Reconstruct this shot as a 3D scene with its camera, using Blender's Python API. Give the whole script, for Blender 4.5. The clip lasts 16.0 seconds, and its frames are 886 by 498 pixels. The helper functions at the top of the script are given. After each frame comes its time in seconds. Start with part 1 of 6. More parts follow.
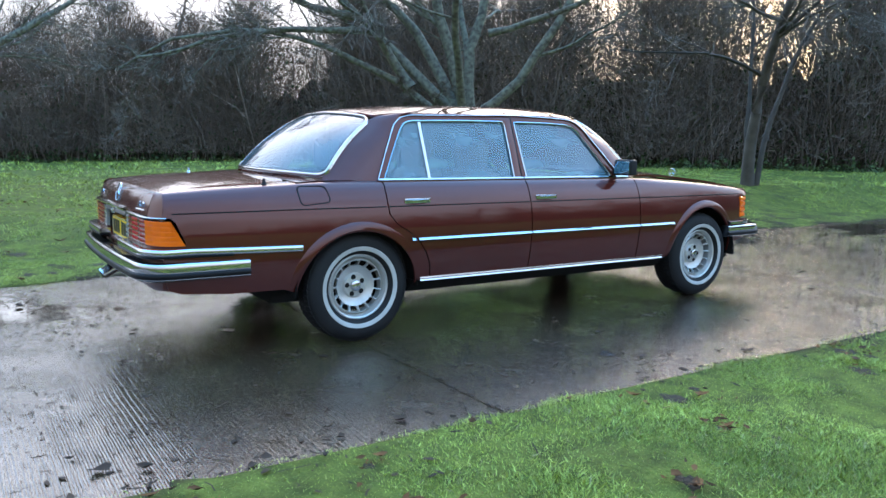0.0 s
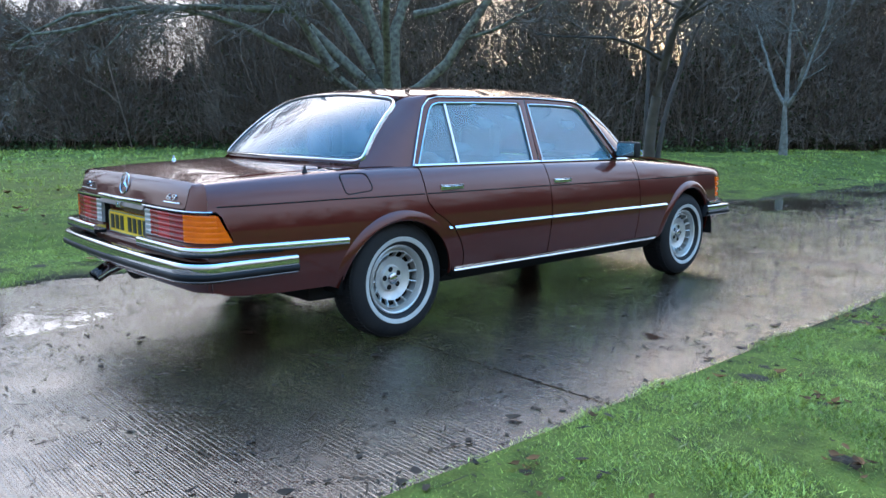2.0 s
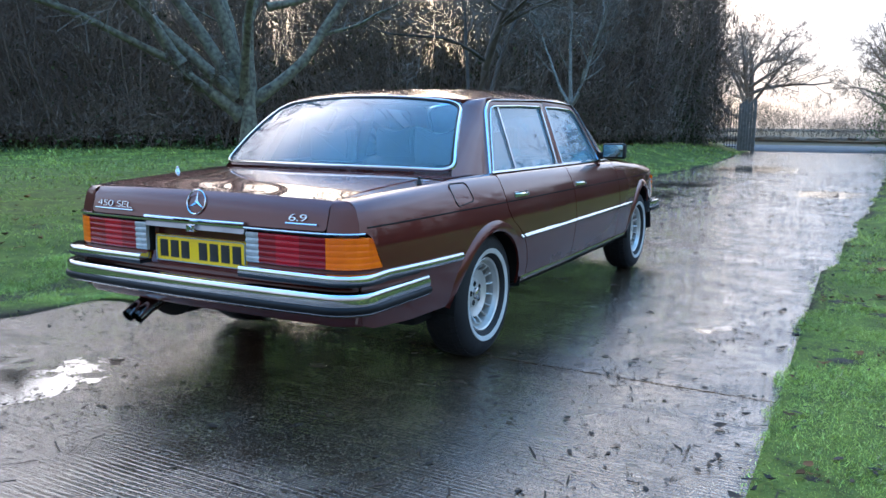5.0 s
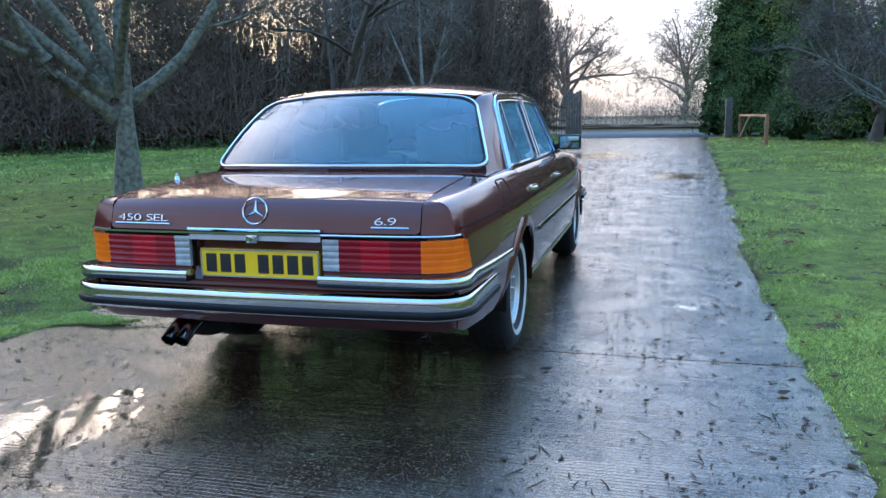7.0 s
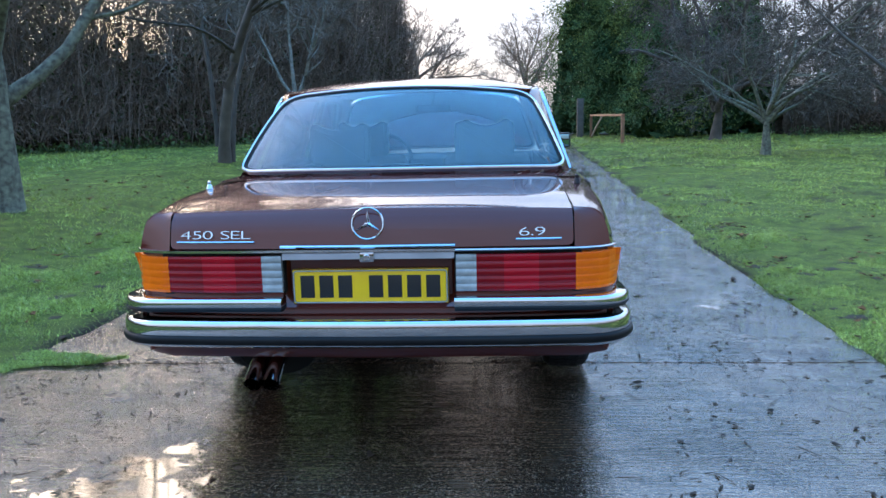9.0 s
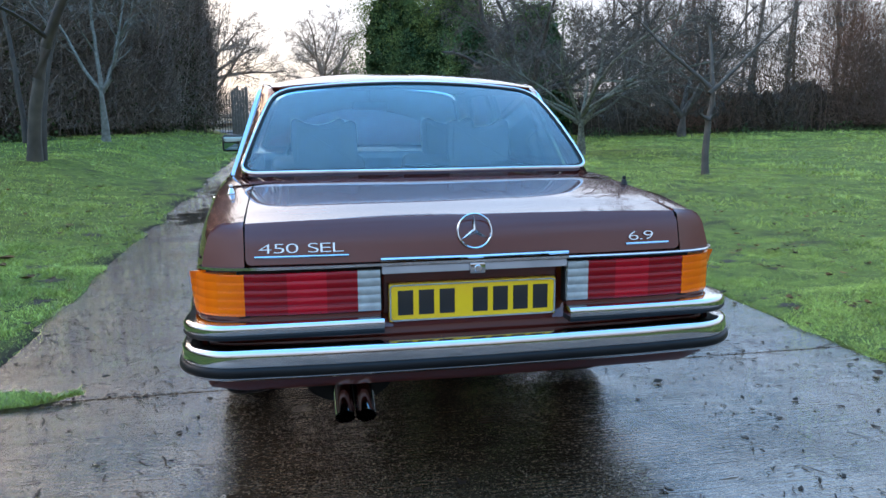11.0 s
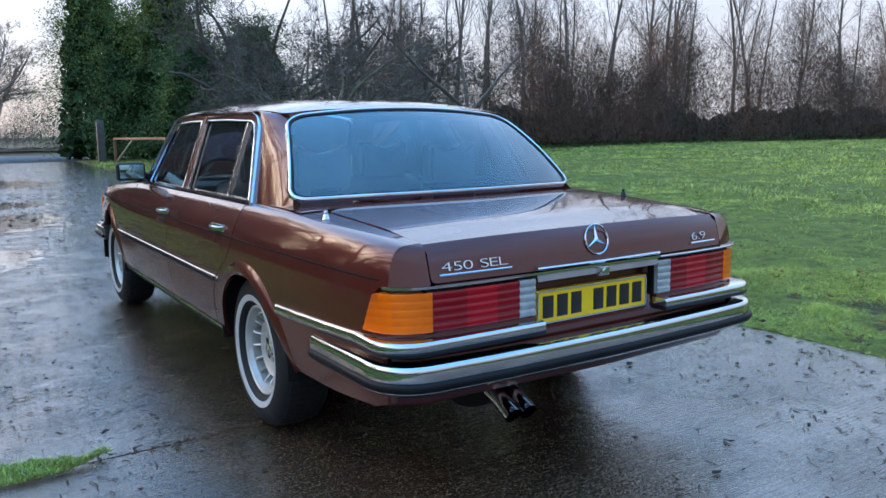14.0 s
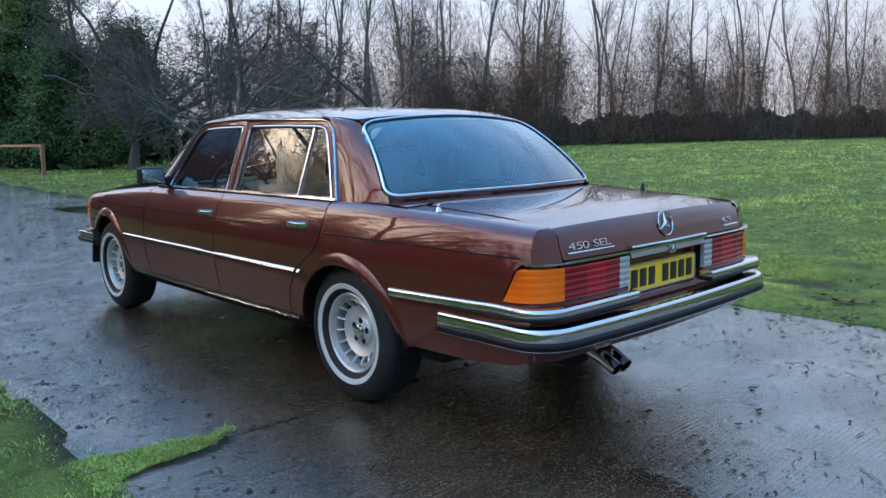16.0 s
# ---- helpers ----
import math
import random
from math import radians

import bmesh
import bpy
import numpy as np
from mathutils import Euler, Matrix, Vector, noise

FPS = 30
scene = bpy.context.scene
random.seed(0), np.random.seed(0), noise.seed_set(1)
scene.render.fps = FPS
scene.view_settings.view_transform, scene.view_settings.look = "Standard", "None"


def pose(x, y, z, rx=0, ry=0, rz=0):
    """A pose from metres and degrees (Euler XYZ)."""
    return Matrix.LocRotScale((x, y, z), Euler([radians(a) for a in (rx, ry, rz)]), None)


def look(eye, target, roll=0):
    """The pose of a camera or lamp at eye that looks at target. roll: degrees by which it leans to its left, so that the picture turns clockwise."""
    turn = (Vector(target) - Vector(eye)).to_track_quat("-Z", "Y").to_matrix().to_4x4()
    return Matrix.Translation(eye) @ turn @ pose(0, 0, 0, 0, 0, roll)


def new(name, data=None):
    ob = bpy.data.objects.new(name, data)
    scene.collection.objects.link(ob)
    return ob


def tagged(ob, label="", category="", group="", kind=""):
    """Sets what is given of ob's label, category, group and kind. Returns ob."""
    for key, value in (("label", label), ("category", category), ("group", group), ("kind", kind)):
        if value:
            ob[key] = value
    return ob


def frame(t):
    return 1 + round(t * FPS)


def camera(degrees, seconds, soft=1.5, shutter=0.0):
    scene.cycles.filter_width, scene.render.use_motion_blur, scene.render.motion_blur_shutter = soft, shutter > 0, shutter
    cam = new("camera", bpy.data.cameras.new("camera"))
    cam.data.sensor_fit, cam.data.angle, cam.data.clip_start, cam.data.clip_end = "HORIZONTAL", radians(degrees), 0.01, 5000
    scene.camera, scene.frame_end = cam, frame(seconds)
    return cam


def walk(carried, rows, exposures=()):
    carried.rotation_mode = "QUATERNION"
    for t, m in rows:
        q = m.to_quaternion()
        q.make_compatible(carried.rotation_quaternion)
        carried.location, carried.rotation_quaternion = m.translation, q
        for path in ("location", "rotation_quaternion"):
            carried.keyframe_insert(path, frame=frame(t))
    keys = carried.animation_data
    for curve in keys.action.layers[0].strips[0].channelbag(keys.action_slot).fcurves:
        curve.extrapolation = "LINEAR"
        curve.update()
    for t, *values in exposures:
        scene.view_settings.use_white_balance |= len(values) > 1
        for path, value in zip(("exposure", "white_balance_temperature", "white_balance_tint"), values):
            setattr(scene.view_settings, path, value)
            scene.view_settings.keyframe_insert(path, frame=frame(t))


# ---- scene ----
cam = camera(59.4, 16.0)
PATH = [
    (0, (4.764, -3.45, 1.165), (3.103, -2.371, 0.888), 1.0),
    (0.5, (4.63, -3.733, 1.158), (3.022, -2.577, 0.876), 0.9),
    (1, (4.492, -3.913, 1.159), (2.935, -2.691, 0.874), 0.6),
    (1.5, (4.216, -4.016, 1.13), (2.712, -2.732, 0.833), 0.5),
    (2, (4.007, -4.099, 1.141), (2.562, -2.751, 0.831), 0.6),
    (2.5, (3.77, -4.283, 1.131), (2.383, -2.875, 0.821), 0.9),
    (3, (3.552, -4.45, 1.156), (2.225, -2.986, 0.846), 1.0),
    (3.5, (3.271, -4.541, 1.134), (2.017, -3.013, 0.829), 1.1),
    (4, (3.038, -4.668, 1.151), (1.867, -3.075, 0.851), 0.9),
    (4.2, (2.92, -4.753, 1.154), (1.793, -3.129, 0.851), 0.8),
    (6.3, (1.85, -5.257, 1.197), (1.195, -3.396, 0.873), -0.4),
    (6.5, (1.751, -5.31, 1.195), (1.132, -3.436, 0.869), -0.6),
    (7, (1.522, -5.314, 1.188), (0.994, -3.413, 0.857), -1.0),
    (7.5, (1.227, -5.238, 1.179), (0.783, -3.317, 0.846), -1.2),
    (8, (0.971, -5.204, 1.186), (0.616, -3.264, 0.853), -1.4),
    (8.5, (0.677, -5.2, 1.198), (0.422, -3.245, 0.865), -1.4),
    (9, (0.42, -5.098, 1.183), (0.285, -3.131, 0.848), -1.3),
    (9.2, (0.316, -5.043, 1.17), (0.229, -3.074, 0.835), -1.3),
    (11.3, (-0.655, -4.79, 1.208), (-0.189, -2.876, 0.86), -0.2),
    (11.5, (-0.728, -4.754, 1.217), (-0.207, -2.854, 0.868), -0.2),
    (12, (-0.999, -4.723, 1.214), (-0.344, -2.865, 0.87), -0.4),
    (12.5, (-1.229, -4.697, 1.221), (-0.468, -2.878, 0.887), -0.7),
    (13, (-1.43, -4.587, 1.199), (-0.549, -2.822, 0.871), -0.9),
    (13.5, (-1.616, -4.532, 1.208), (-0.635, -2.818, 0.892), -1.0),
    (14, (-1.899, -4.531, 1.219), (-0.822, -2.873, 0.92), -0.8),
    (14.5, (-2.134, -4.534, 1.223), (-0.974, -2.93, 0.939), -0.6),
    (15, (-2.319, -4.449, 1.194), (-1.09, -2.896, 0.914), -0.5),
    (15.5, (-2.542, -4.381, 1.218), (-1.253, -2.879, 0.933), -0.7),
    (16, (-2.884, -4.34, 1.228), (-1.545, -2.883, 0.936), -1.1),
]
EXPO = [(0.0, 0.79, 6250, 10), (4.0, 0.57, 5800, 10), (8.5, 0.54, 5750, 10), (11.5, 0.59, 6300, 10), (12.6, 0.49, 6100, 10), (16.0, 0.21, 5950, 10)]
walk(cam, [(t, look(eye, target, roll)) for t, eye, target, roll in PATH], EXPO)

# ---- world and light ----
SUN_BEARING, SUN_HEIGHT = -31.0, 7.0
world = bpy.data.worlds.new("winter_sky")
scene.world = world
world.use_nodes = True
wn, wl = world.node_tree.nodes, world.node_tree.links
wn.clear()
w_out = wn.new("ShaderNodeOutputWorld")
w_bg = wn.new("ShaderNodeBackground")
w_sky = wn.new("ShaderNodeTexSky")
w_sky.sky_type = "NISHITA"
w_sky.sun_disc = False
w_sky.sun_elevation = radians(SUN_HEIGHT)
w_sky.sun_rotation = radians(SUN_BEARING)
w_sky.dust_density = 2.0
w_co = wn.new("ShaderNodeTexCoord")
w_sep = wn.new("ShaderNodeSeparateXYZ")
wl.new(w_co.outputs["Generated"], w_sep.inputs[0])
# thin broken cloud, warm and bright low down, grey-blue overhead
w_ramp = wn.new("ShaderNodeValToRGB")
w_ramp.color_ramp.elements[0].position, w_ramp.color_ramp.elements[0].color = 0.0, (7.6, 6.9, 6.8, 1)
w_ramp.color_ramp.elements[1].position, w_ramp.color_ramp.elements[1].color = 0.80, (5.8, 15.0, 28.5, 1)
for at, colour in ((0.12, (8.2, 8.2, 8.8)), (0.24, (11.6, 12.9, 15.2)), (0.42, (12.0, 16.2, 22.0))):
    w_ramp.color_ramp.elements.new(at).color = (*colour, 1)
wl.new(w_sep.outputs["Z"], w_ramp.inputs[0])
w_map = wn.new("ShaderNodeMapping")
w_map.inputs["Scale"].default_value = (1.0, 1.0, 4.0)
wl.new(w_co.outputs["Generated"], w_map.inputs[0])
w_noise = wn.new("ShaderNodeTexNoise")
w_noise.inputs["Scale"].default_value, w_noise.inputs["Detail"].default_value = 2.2, 6.0
wl.new(w_map.outputs[0], w_noise.inputs["Vector"])
w_cov = wn.new("ShaderNodeMapRange")
w_cov.inputs["From Min"].default_value, w_cov.inputs["From Max"].default_value = 0.35, 0.62
w_cov.inputs["To Min"].default_value, w_cov.inputs["To Max"].default_value = 0.72, 0.97
wl.new(w_noise.outputs["Fac"], w_cov.inputs["Value"])
w_mix = wn.new("ShaderNodeMix")
w_mix.data_type = "RGBA"
wl.new(w_cov.outputs[0], w_mix.inputs["Factor"])
wl.new(w_sky.outputs[0], w_mix.inputs["A"])
wl.new(w_ramp.outputs[0], w_mix.inputs["B"])
# the half of the sky away from the sun is dimmer
w_far = wn.new("ShaderNodeVectorMath")
w_far.operation = "DOT_PRODUCT"
w_far.inputs[1].default_value = (math.sin(radians(SUN_BEARING)), math.cos(radians(SUN_BEARING)), 0)
wl.new(w_co.outputs["Generated"], w_far.inputs[0])
w_dim = wn.new("ShaderNodeMapRange")
w_dim.inputs["From Min"].default_value, w_dim.inputs["From Max"].default_value = -1.0, 0.2
w_dim.inputs["To Min"].default_value, w_dim.inputs["To Max"].default_value = 0.60, 1.02
wl.new(w_far.outputs["Value"], w_dim.inputs["Value"])
w_half = wn.new("ShaderNodeVectorMath")
w_half.operation = "SCALE"
wl.new(w_mix.outputs["Result"], w_half.inputs[0])
wl.new(w_dim.outputs[0], w_half.inputs["Scale"])
w_last = w_half.outputs[0]
# warm glow of the low sun behind thin cloud, and a bright break above it
for bearing, height, power, colour in ((SUN_BEARING + 2, SUN_HEIGHT + 13, 24.0, (66.0, 45.0, 23.0, 1)), (SUN_BEARING - 34, SUN_HEIGHT + 29, 20.0, (36.0, 26.0, 17.0, 1))):
    w_dot = wn.new("ShaderNodeVectorMath")
    w_dot.operation = "DOT_PRODUCT"
    w_dot.inputs[1].default_value = (math.sin(radians(bearing)) * math.cos(radians(height)), math.cos(radians(bearing)) * math.cos(radians(height)), math.sin(radians(height)))
    wl.new(w_co.outputs["Generated"], w_dot.inputs[0])
    w_clip = wn.new("ShaderNodeMath")
    w_clip.operation = "MAXIMUM"
    w_clip.inputs[1].default_value = 0.0
    wl.new(w_dot.outputs["Value"], w_clip.inputs[0])
    w_pow = wn.new("ShaderNodeMath")
    w_pow.operation = "POWER"
    w_pow.inputs[1].default_value = power
    wl.new(w_clip.outputs[0], w_pow.inputs[0])
    w_glow = wn.new("ShaderNodeMix")
    w_glow.data_type, w_glow.blend_type, w_glow.clamp_factor = "RGBA", "ADD", False
    w_glow.inputs["B"].default_value = colour
    wl.new(w_pow.outputs[0], w_glow.inputs["Factor"])
    wl.new(w_last, w_glow.inputs["A"])
    w_last = w_glow.outputs["Result"]
wl.new(w_last, w_bg.inputs["Color"])
w_bg.inputs["Strength"].default_value = 0.10
wl.new(w_bg.outputs[0], w_out.inputs[0])

sun = new("sun", bpy.data.lights.new("sun", "SUN"))
sun.data.energy, sun.data.angle, sun.data.color = 0.6, radians(12), (1.0, 0.72, 0.48)
sb, sh = radians(SUN_BEARING), radians(SUN_HEIGHT)
sun.matrix_world = look((0, 0, 0), (-math.sin(sb) * math.cos(sh), -math.cos(sb) * math.cos(sh), -math.sin(sh)))


# ---- materials ----
def material(name, c1, c2=None, scale=5.0, rough=0.5, rough2=None, metal=0.0, bump=0.0, bscale=40.0, coat=0.0, spec=0.5,
             trans=0.0, detail=6.0, fine=0.0, rnd=0.0, thin=0.0):
    """A surface with two colours mixed by noise, uneven gloss and a fine relief; rnd: how far pieces differ in brightness."""
    m = bpy.data.materials.new(name)
    m.use_nodes = True
    n, l = m.node_tree.nodes, m.node_tree.links
    b = n["Principled BSDF"]
    b.inputs["Metallic"].default_value = metal
    b.inputs["Roughness"].default_value = rough
    b.inputs["Coat Weight"].default_value = coat
    b.inputs["Coat Roughness"].default_value = 0.03
    b.inputs["Specular IOR Level"].default_value = spec
    b.inputs["Transmission Weight"].default_value = trans
    co = n.new("ShaderNodeTexCoord")
    tx = n.new("ShaderNodeTexNoise")
    tx.inputs["Scale"].default_value, tx.inputs["Detail"].default_value = scale, detail
    l.new(co.outputs["Object"], tx.inputs["Vector"])
    mx = n.new("ShaderNodeMix")
    mx.data_type = "RGBA"
    mx.inputs["A"].default_value, mx.inputs["B"].default_value = (*c1, 1), (*(c2 or c1), 1)
    st = n.new("ShaderNodeMapRange")
    st.inputs["From Min"].default_value, st.inputs["From Max"].default_value = 0.3, 0.7
    l.new(tx.outputs["Fac"], st.inputs["Value"])
    l.new(st.outputs[0], mx.inputs["Factor"])
    colour = mx.outputs["Result"]
    if fine:
        t2 = n.new("ShaderNodeTexNoise")
        t2.inputs["Scale"].default_value, t2.inputs["Detail"].default_value = scale * 14, 3.0
        l.new(co.outputs["Object"], t2.inputs["Vector"])
        hs = n.new("ShaderNodeHueSaturation")
        r2 = n.new("ShaderNodeMapRange")
        r2.inputs["To Min"].default_value, r2.inputs["To Max"].default_value = 1 - fine, 1 + fine
        l.new(t2.outputs["Fac"], r2.inputs["Value"])
        l.new(r2.outputs[0], hs.inputs["Value"])
        l.new(colour, hs.inputs["Color"])
        colour = hs.outputs[0]
    if rnd:
        g = n.new("ShaderNodeNewGeometry")
        h2 = n.new("ShaderNodeHueSaturation")
        r3 = n.new("ShaderNodeMapRange")
        r3.inputs["To Min"].default_value, r3.inputs["To Max"].default_value = 1 - rnd, 1 + rnd
        l.new(g.outputs["Random Per Island"], r3.inputs["Value"])
        l.new(r3.outputs[0], h2.inputs["Value"])
        l.new(colour, h2.inputs["Color"])
        colour = h2.outputs[0]
    l.new(colour, b.inputs["Base Color"])
    if rough2 is not None:
        r4 = n.new("ShaderNodeMapRange")
        r4.inputs["From Min"].default_value, r4.inputs["From Max"].default_value = 0.3, 0.7
        r4.inputs["To Min"].default_value, r4.inputs["To Max"].default_value = rough, rough2
        l.new(tx.outputs["Fac"], r4.inputs["Value"])
        l.new(r4.outputs[0], b.inputs["Roughness"])
    if bump:
        t3 = n.new("ShaderNodeTexNoise")
        t3.inputs["Scale"].default_value, t3.inputs["Detail"].default_value = bscale, 5.0
        l.new(co.outputs["Object"], t3.inputs["Vector"])
        bp = n.new("ShaderNodeBump")
        bp.inputs["Strength"].default_value, bp.inputs["Distance"].default_value = bump, 0.01
        l.new(t3.outputs["Fac"], bp.inputs["Height"])
        l.new(bp.outputs[0], b.inputs["Normal"])
    return m


PAINT = material("maroon_metallic_paint", (0.092, 0.0170, 0.0115), (0.076, 0.0140, 0.0095), 1.5, 0.36, 0.42, metal=0.35, coat=1.0, fine=0.05, spec=0.02)
CHROME = material("chrome", (0.56, 0.57, 0.59), (0.50, 0.51, 0.53), 9, 0.06, 0.13, metal=1.0)
ALLOY = material("silver_alloy", (0.58, 0.57, 0.53), (0.46, 0.45, 0.42), 14, 0.34, 0.45, metal=0.55, fine=0.06)
RUBBER = material("black_rubber", (0.007, 0.007, 0.008), (0.012, 0.012, 0.012), 12, 0.4, 0.5, bump=0.1, spec=0.15)
TYRE = material("tyre_rubber", (0.010, 0.010, 0.011), (0.020, 0.019, 0.018), 9, 0.55, 0.8, bump=0.2, spec=0.25)
WHITEWALL = material("whitewall_rubber", (0.52, 0.51, 0.47), (0.42, 0.40, 0.36), 11, 0.5, 0.6)
DARK = material("underbody_black", (0.007, 0.007, 0.007), (0.014, 0.013, 0.011), 6, 0.7, 0.9, spec=0.15)
PLASTIC = material("black_plastic", (0.014, 0.014, 0.015), (0.02, 0.02, 0.02), 20, 0.5, 0.6, spec=0.2)
SEAT = material("brown_velour", (0.26, 0.205, 0.18), (0.20, 0.155, 0.14), 8, 0.8, 0.9, bump=0.2, bscale=120)
TRIMDARK = material("dark_cabin_trim", (0.03, 0.027, 0.026), (0.022, 0.02, 0.02), 8, 0.6, 0.7)
LINING = material("pale_headlining", (0.30, 0.27, 0.24), (0.26, 0.23, 0.20), 8, 0.9)
AMBER = material("amber_lens", (0.92, 0.165, 0.003), (0.80, 0.125, 0.002), 9, 0.10, 0.2, coat=0.2, spec=0.3)
RED = material("red_lens", (0.26, 0.002, 0.007), (0.19, 0.002, 0.005), 7, 0.12, 0.2, coat=0.15, spec=0.2)
RED2 = material("bright_red_lens", (0.42, 0.003, 0.012), (0.32, 0.002, 0.009), 7, 0.12, 0.2, coat=0.15, spec=0.2)
CLEAR = material("clear_lens", (0.36, 0.37, 0.35), (0.25, 0.26, 0.25), 30, 0.12, 0.2, coat=0.6)
YELLOW = material("yellow_plate", (0.90, 0.58, 0.010), (0.85, 0.53, 0.010), 6, 0.3, 0.4)
BLACK = material("black_characters", (0.015, 0.015, 0.015), None, 5, 0.4)
GARNISH = material("satin_grey_garnish", (0.26, 0.25, 0.25), (0.20, 0.19, 0.19), 8, 0.25, 0.35, metal=0.7)
BARK = material("lichened_bark", (0.048, 0.042, 0.033), (0.190, 0.200, 0.145), 16, 0.85, 0.95, bump=0.8, bscale=35, fine=0.3)
TWIG = material("bare_twig_bark", (0.085, 0.070, 0.058), (0.160, 0.142, 0.115), 3, 0.85, 0.95, rnd=0.3)
DARKTWIG = material("dark_twig_bark", (0.050, 0.040, 0.033), (0.105, 0.090, 0.072), 4, 0.85, 0.95, rnd=0.3)
GREYTWIG = material("grey_twig_bark", (0.085, 0.070, 0.055), (0.150, 0.128, 0.100), 3, 0.9, rnd=0.3)
# bark paled in its colour to stand for haze over distance
HAZETWIG = material("haze_paled_twig_bark", (0.19, 0.145, 0.11), (0.26, 0.21, 0.165), 3, 0.9, rnd=0.25)
PALEBARK = material("pale_grey_bark", (0.22, 0.22, 0.19), (0.09, 0.085, 0.07), 9, 0.85, bump=0.6, fine=0.2)
HEDGE = material("dark_hedge_twigs", (0.108, 0.077, 0.058), (0.195, 0.148, 0.114), 0.5, 0.9, rnd=0.4)
BRAMBLE = material("red_brown_bramble_twigs", (0.170, 0.092, 0.062), (0.095, 0.072, 0.054), 0.25, 0.9, rnd=0.4)
# straw of the scrub; its paleness also stands for haze on far trees
STRAW = material("straw_scrub_and_far_haze", (0.21, 0.165, 0.115), (0.13, 0.105, 0.08), 0.3, 0.9, rnd=0.4)
# dark brown with the shade inside a hedge put into the colour
HEDGECORE = material("hedge_core_shade_tone", (0.030, 0.022, 0.015), (0.085, 0.064, 0.045), 7.0, 0.95, bump=1.0, bscale=14, fine=0.7, spec=0.1)
IVY = material("ivy_leaf", (0.040, 0.066, 0.020), (0.080, 0.105, 0.032), 1.0, 0.6, 0.75, rnd=0.4, spec=0.25)
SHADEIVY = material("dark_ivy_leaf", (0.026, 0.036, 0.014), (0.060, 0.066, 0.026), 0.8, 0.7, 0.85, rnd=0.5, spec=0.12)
# darker copy of the evergreen green, inner shade put into the colour
INNERGREEN = material("evergreen_leaf_shade_tone", (0.030, 0.058, 0.028), (0.050, 0.082, 0.032), 4, 0.9, spec=0.1, fine=0.4)
LAUREL = material("evergreen_leaf", (0.052, 0.110, 0.052), (0.165, 0.195, 0.045), 0.30, 0.8, 0.9, rnd=0.35, spec=0.08, detail=2.0)
GRASSBLADE = material("grass_blade", (0.150, 0.198, 0.031), (0.455, 0.530, 0.106), 1.1, 0.42, 0.6, rnd=0.65, spec=0.3, detail=9.0)
LITTER = material("sodden_leaf_litter", (0.018, 0.012, 0.008), (0.045, 0.028, 0.017), 9, 0.65, 0.85, rnd=0.5, spec=0.2)
LEAF = material("dead_leaf", (0.050, 0.022, 0.009), (0.150, 0.064, 0.022), 5, 0.6, 0.8, rnd=0.7, spec=0.1)
BROWNLEAF = material("brown_green_scrub_leaf", (0.070, 0.052, 0.030), (0.052, 0.056, 0.026), 0.5, 0.85, rnd=0.5, spec=0.1)
RUSTLEAF = material("withered_copper_leaf", (0.10, 0.045, 0.022), (0.062, 0.046, 0.024), 0.7, 0.85, rnd=0.45, spec=0.1)
OLDWOOD = material("weathered_timber", (0.20, 0.18, 0.155), (0.13, 0.115, 0.095), 6, 0.8, 0.9, bump=0.4, fine=0.2)
RUSTWOOD = material("orange_stained_timber", (0.27, 0.12, 0.055), (0.18, 0.10, 0.06), 8, 0.75, bump=0.3)
IRON = material("black_iron", (0.015, 0.015, 0.016), (0.03, 0.025, 0.022), 9, 0.5, 0.7)


def glass_material(name, tint, mist=0.0, panes=1.9):
    m = bpy.data.materials.new(name)
    m.use_nodes = True
    n, l = m.node_tree.nodes, m.node_tree.links
    n.clear()
    out = n.new("ShaderNodeOutputMaterial")
    tr = n.new("ShaderNodeBsdfTransparent")
    tr.inputs["Color"].default_value = (*tint, 1)
    gl = n.new("ShaderNodeBsdfGlossy")
    gl.inputs["Roughness"].default_value = 0.015
    fr = n.new("ShaderNodeFresnel")
    fr.inputs["IOR"].default_value = 1.52
    k = n.new("ShaderNodeMath")
    k.operation = "MULTIPLY"
    k.inputs[1].default_value = panes
    l.new(fr.outputs[0], k.inputs[0])
    mx = n.new("ShaderNodeMixShader")
    l.new(k.outputs[0], mx.inputs[0])
    l.new(tr.outputs[0], mx.inputs[1])
    l.new(gl.outputs[0], mx.inputs[2])
    if mist:
        # breath and rain on the pane
        df = n.new("ShaderNodeBsdfDiffuse")
        df.inputs["Color"].default_value = (0.34, 0.64, 0.80, 1)
        tx = n.new("ShaderNodeTexNoise")
        tx.inputs["Scale"].default_value, tx.inputs["Detail"].default_value = 2.5, 5.0
        mr = n.new("ShaderNodeMapRange")
        mr.inputs["From Min"].default_value, mr.inputs["From Max"].default_value = 0.3, 0.7
        mr.inputs["To Min"].default_value, mr.inputs["To Max"].default_value = mist * 0.75, mist * 1.25
        l.new(tx.outputs["Fac"], mr.inputs["Value"])
        m2 = n.new("ShaderNodeMixShader")
        l.new(mr.outputs[0], m2.inputs[0])
        l.new(mx.outputs[0], m2.inputs[1])
        l.new(df.outputs[0], m2.inputs[2])
        mx = m2
    l.new(mx.outputs[0], out.inputs[0])
    return m


GLASS = glass_material("tinted_glass", (0.66, 0.78, 0.82))
MISTED = glass_material("misted_tinted_glass", (0.46, 0.66, 0.74), 0.24)
SCREEN = glass_material("lightly_misted_glass", (0.56, 0.78, 0.88), 0.075, 1.45)
MIRROR = material("mirror_glass", (0.25, 0.41, 0.47), None, 5, 0.02, metal=1.0)


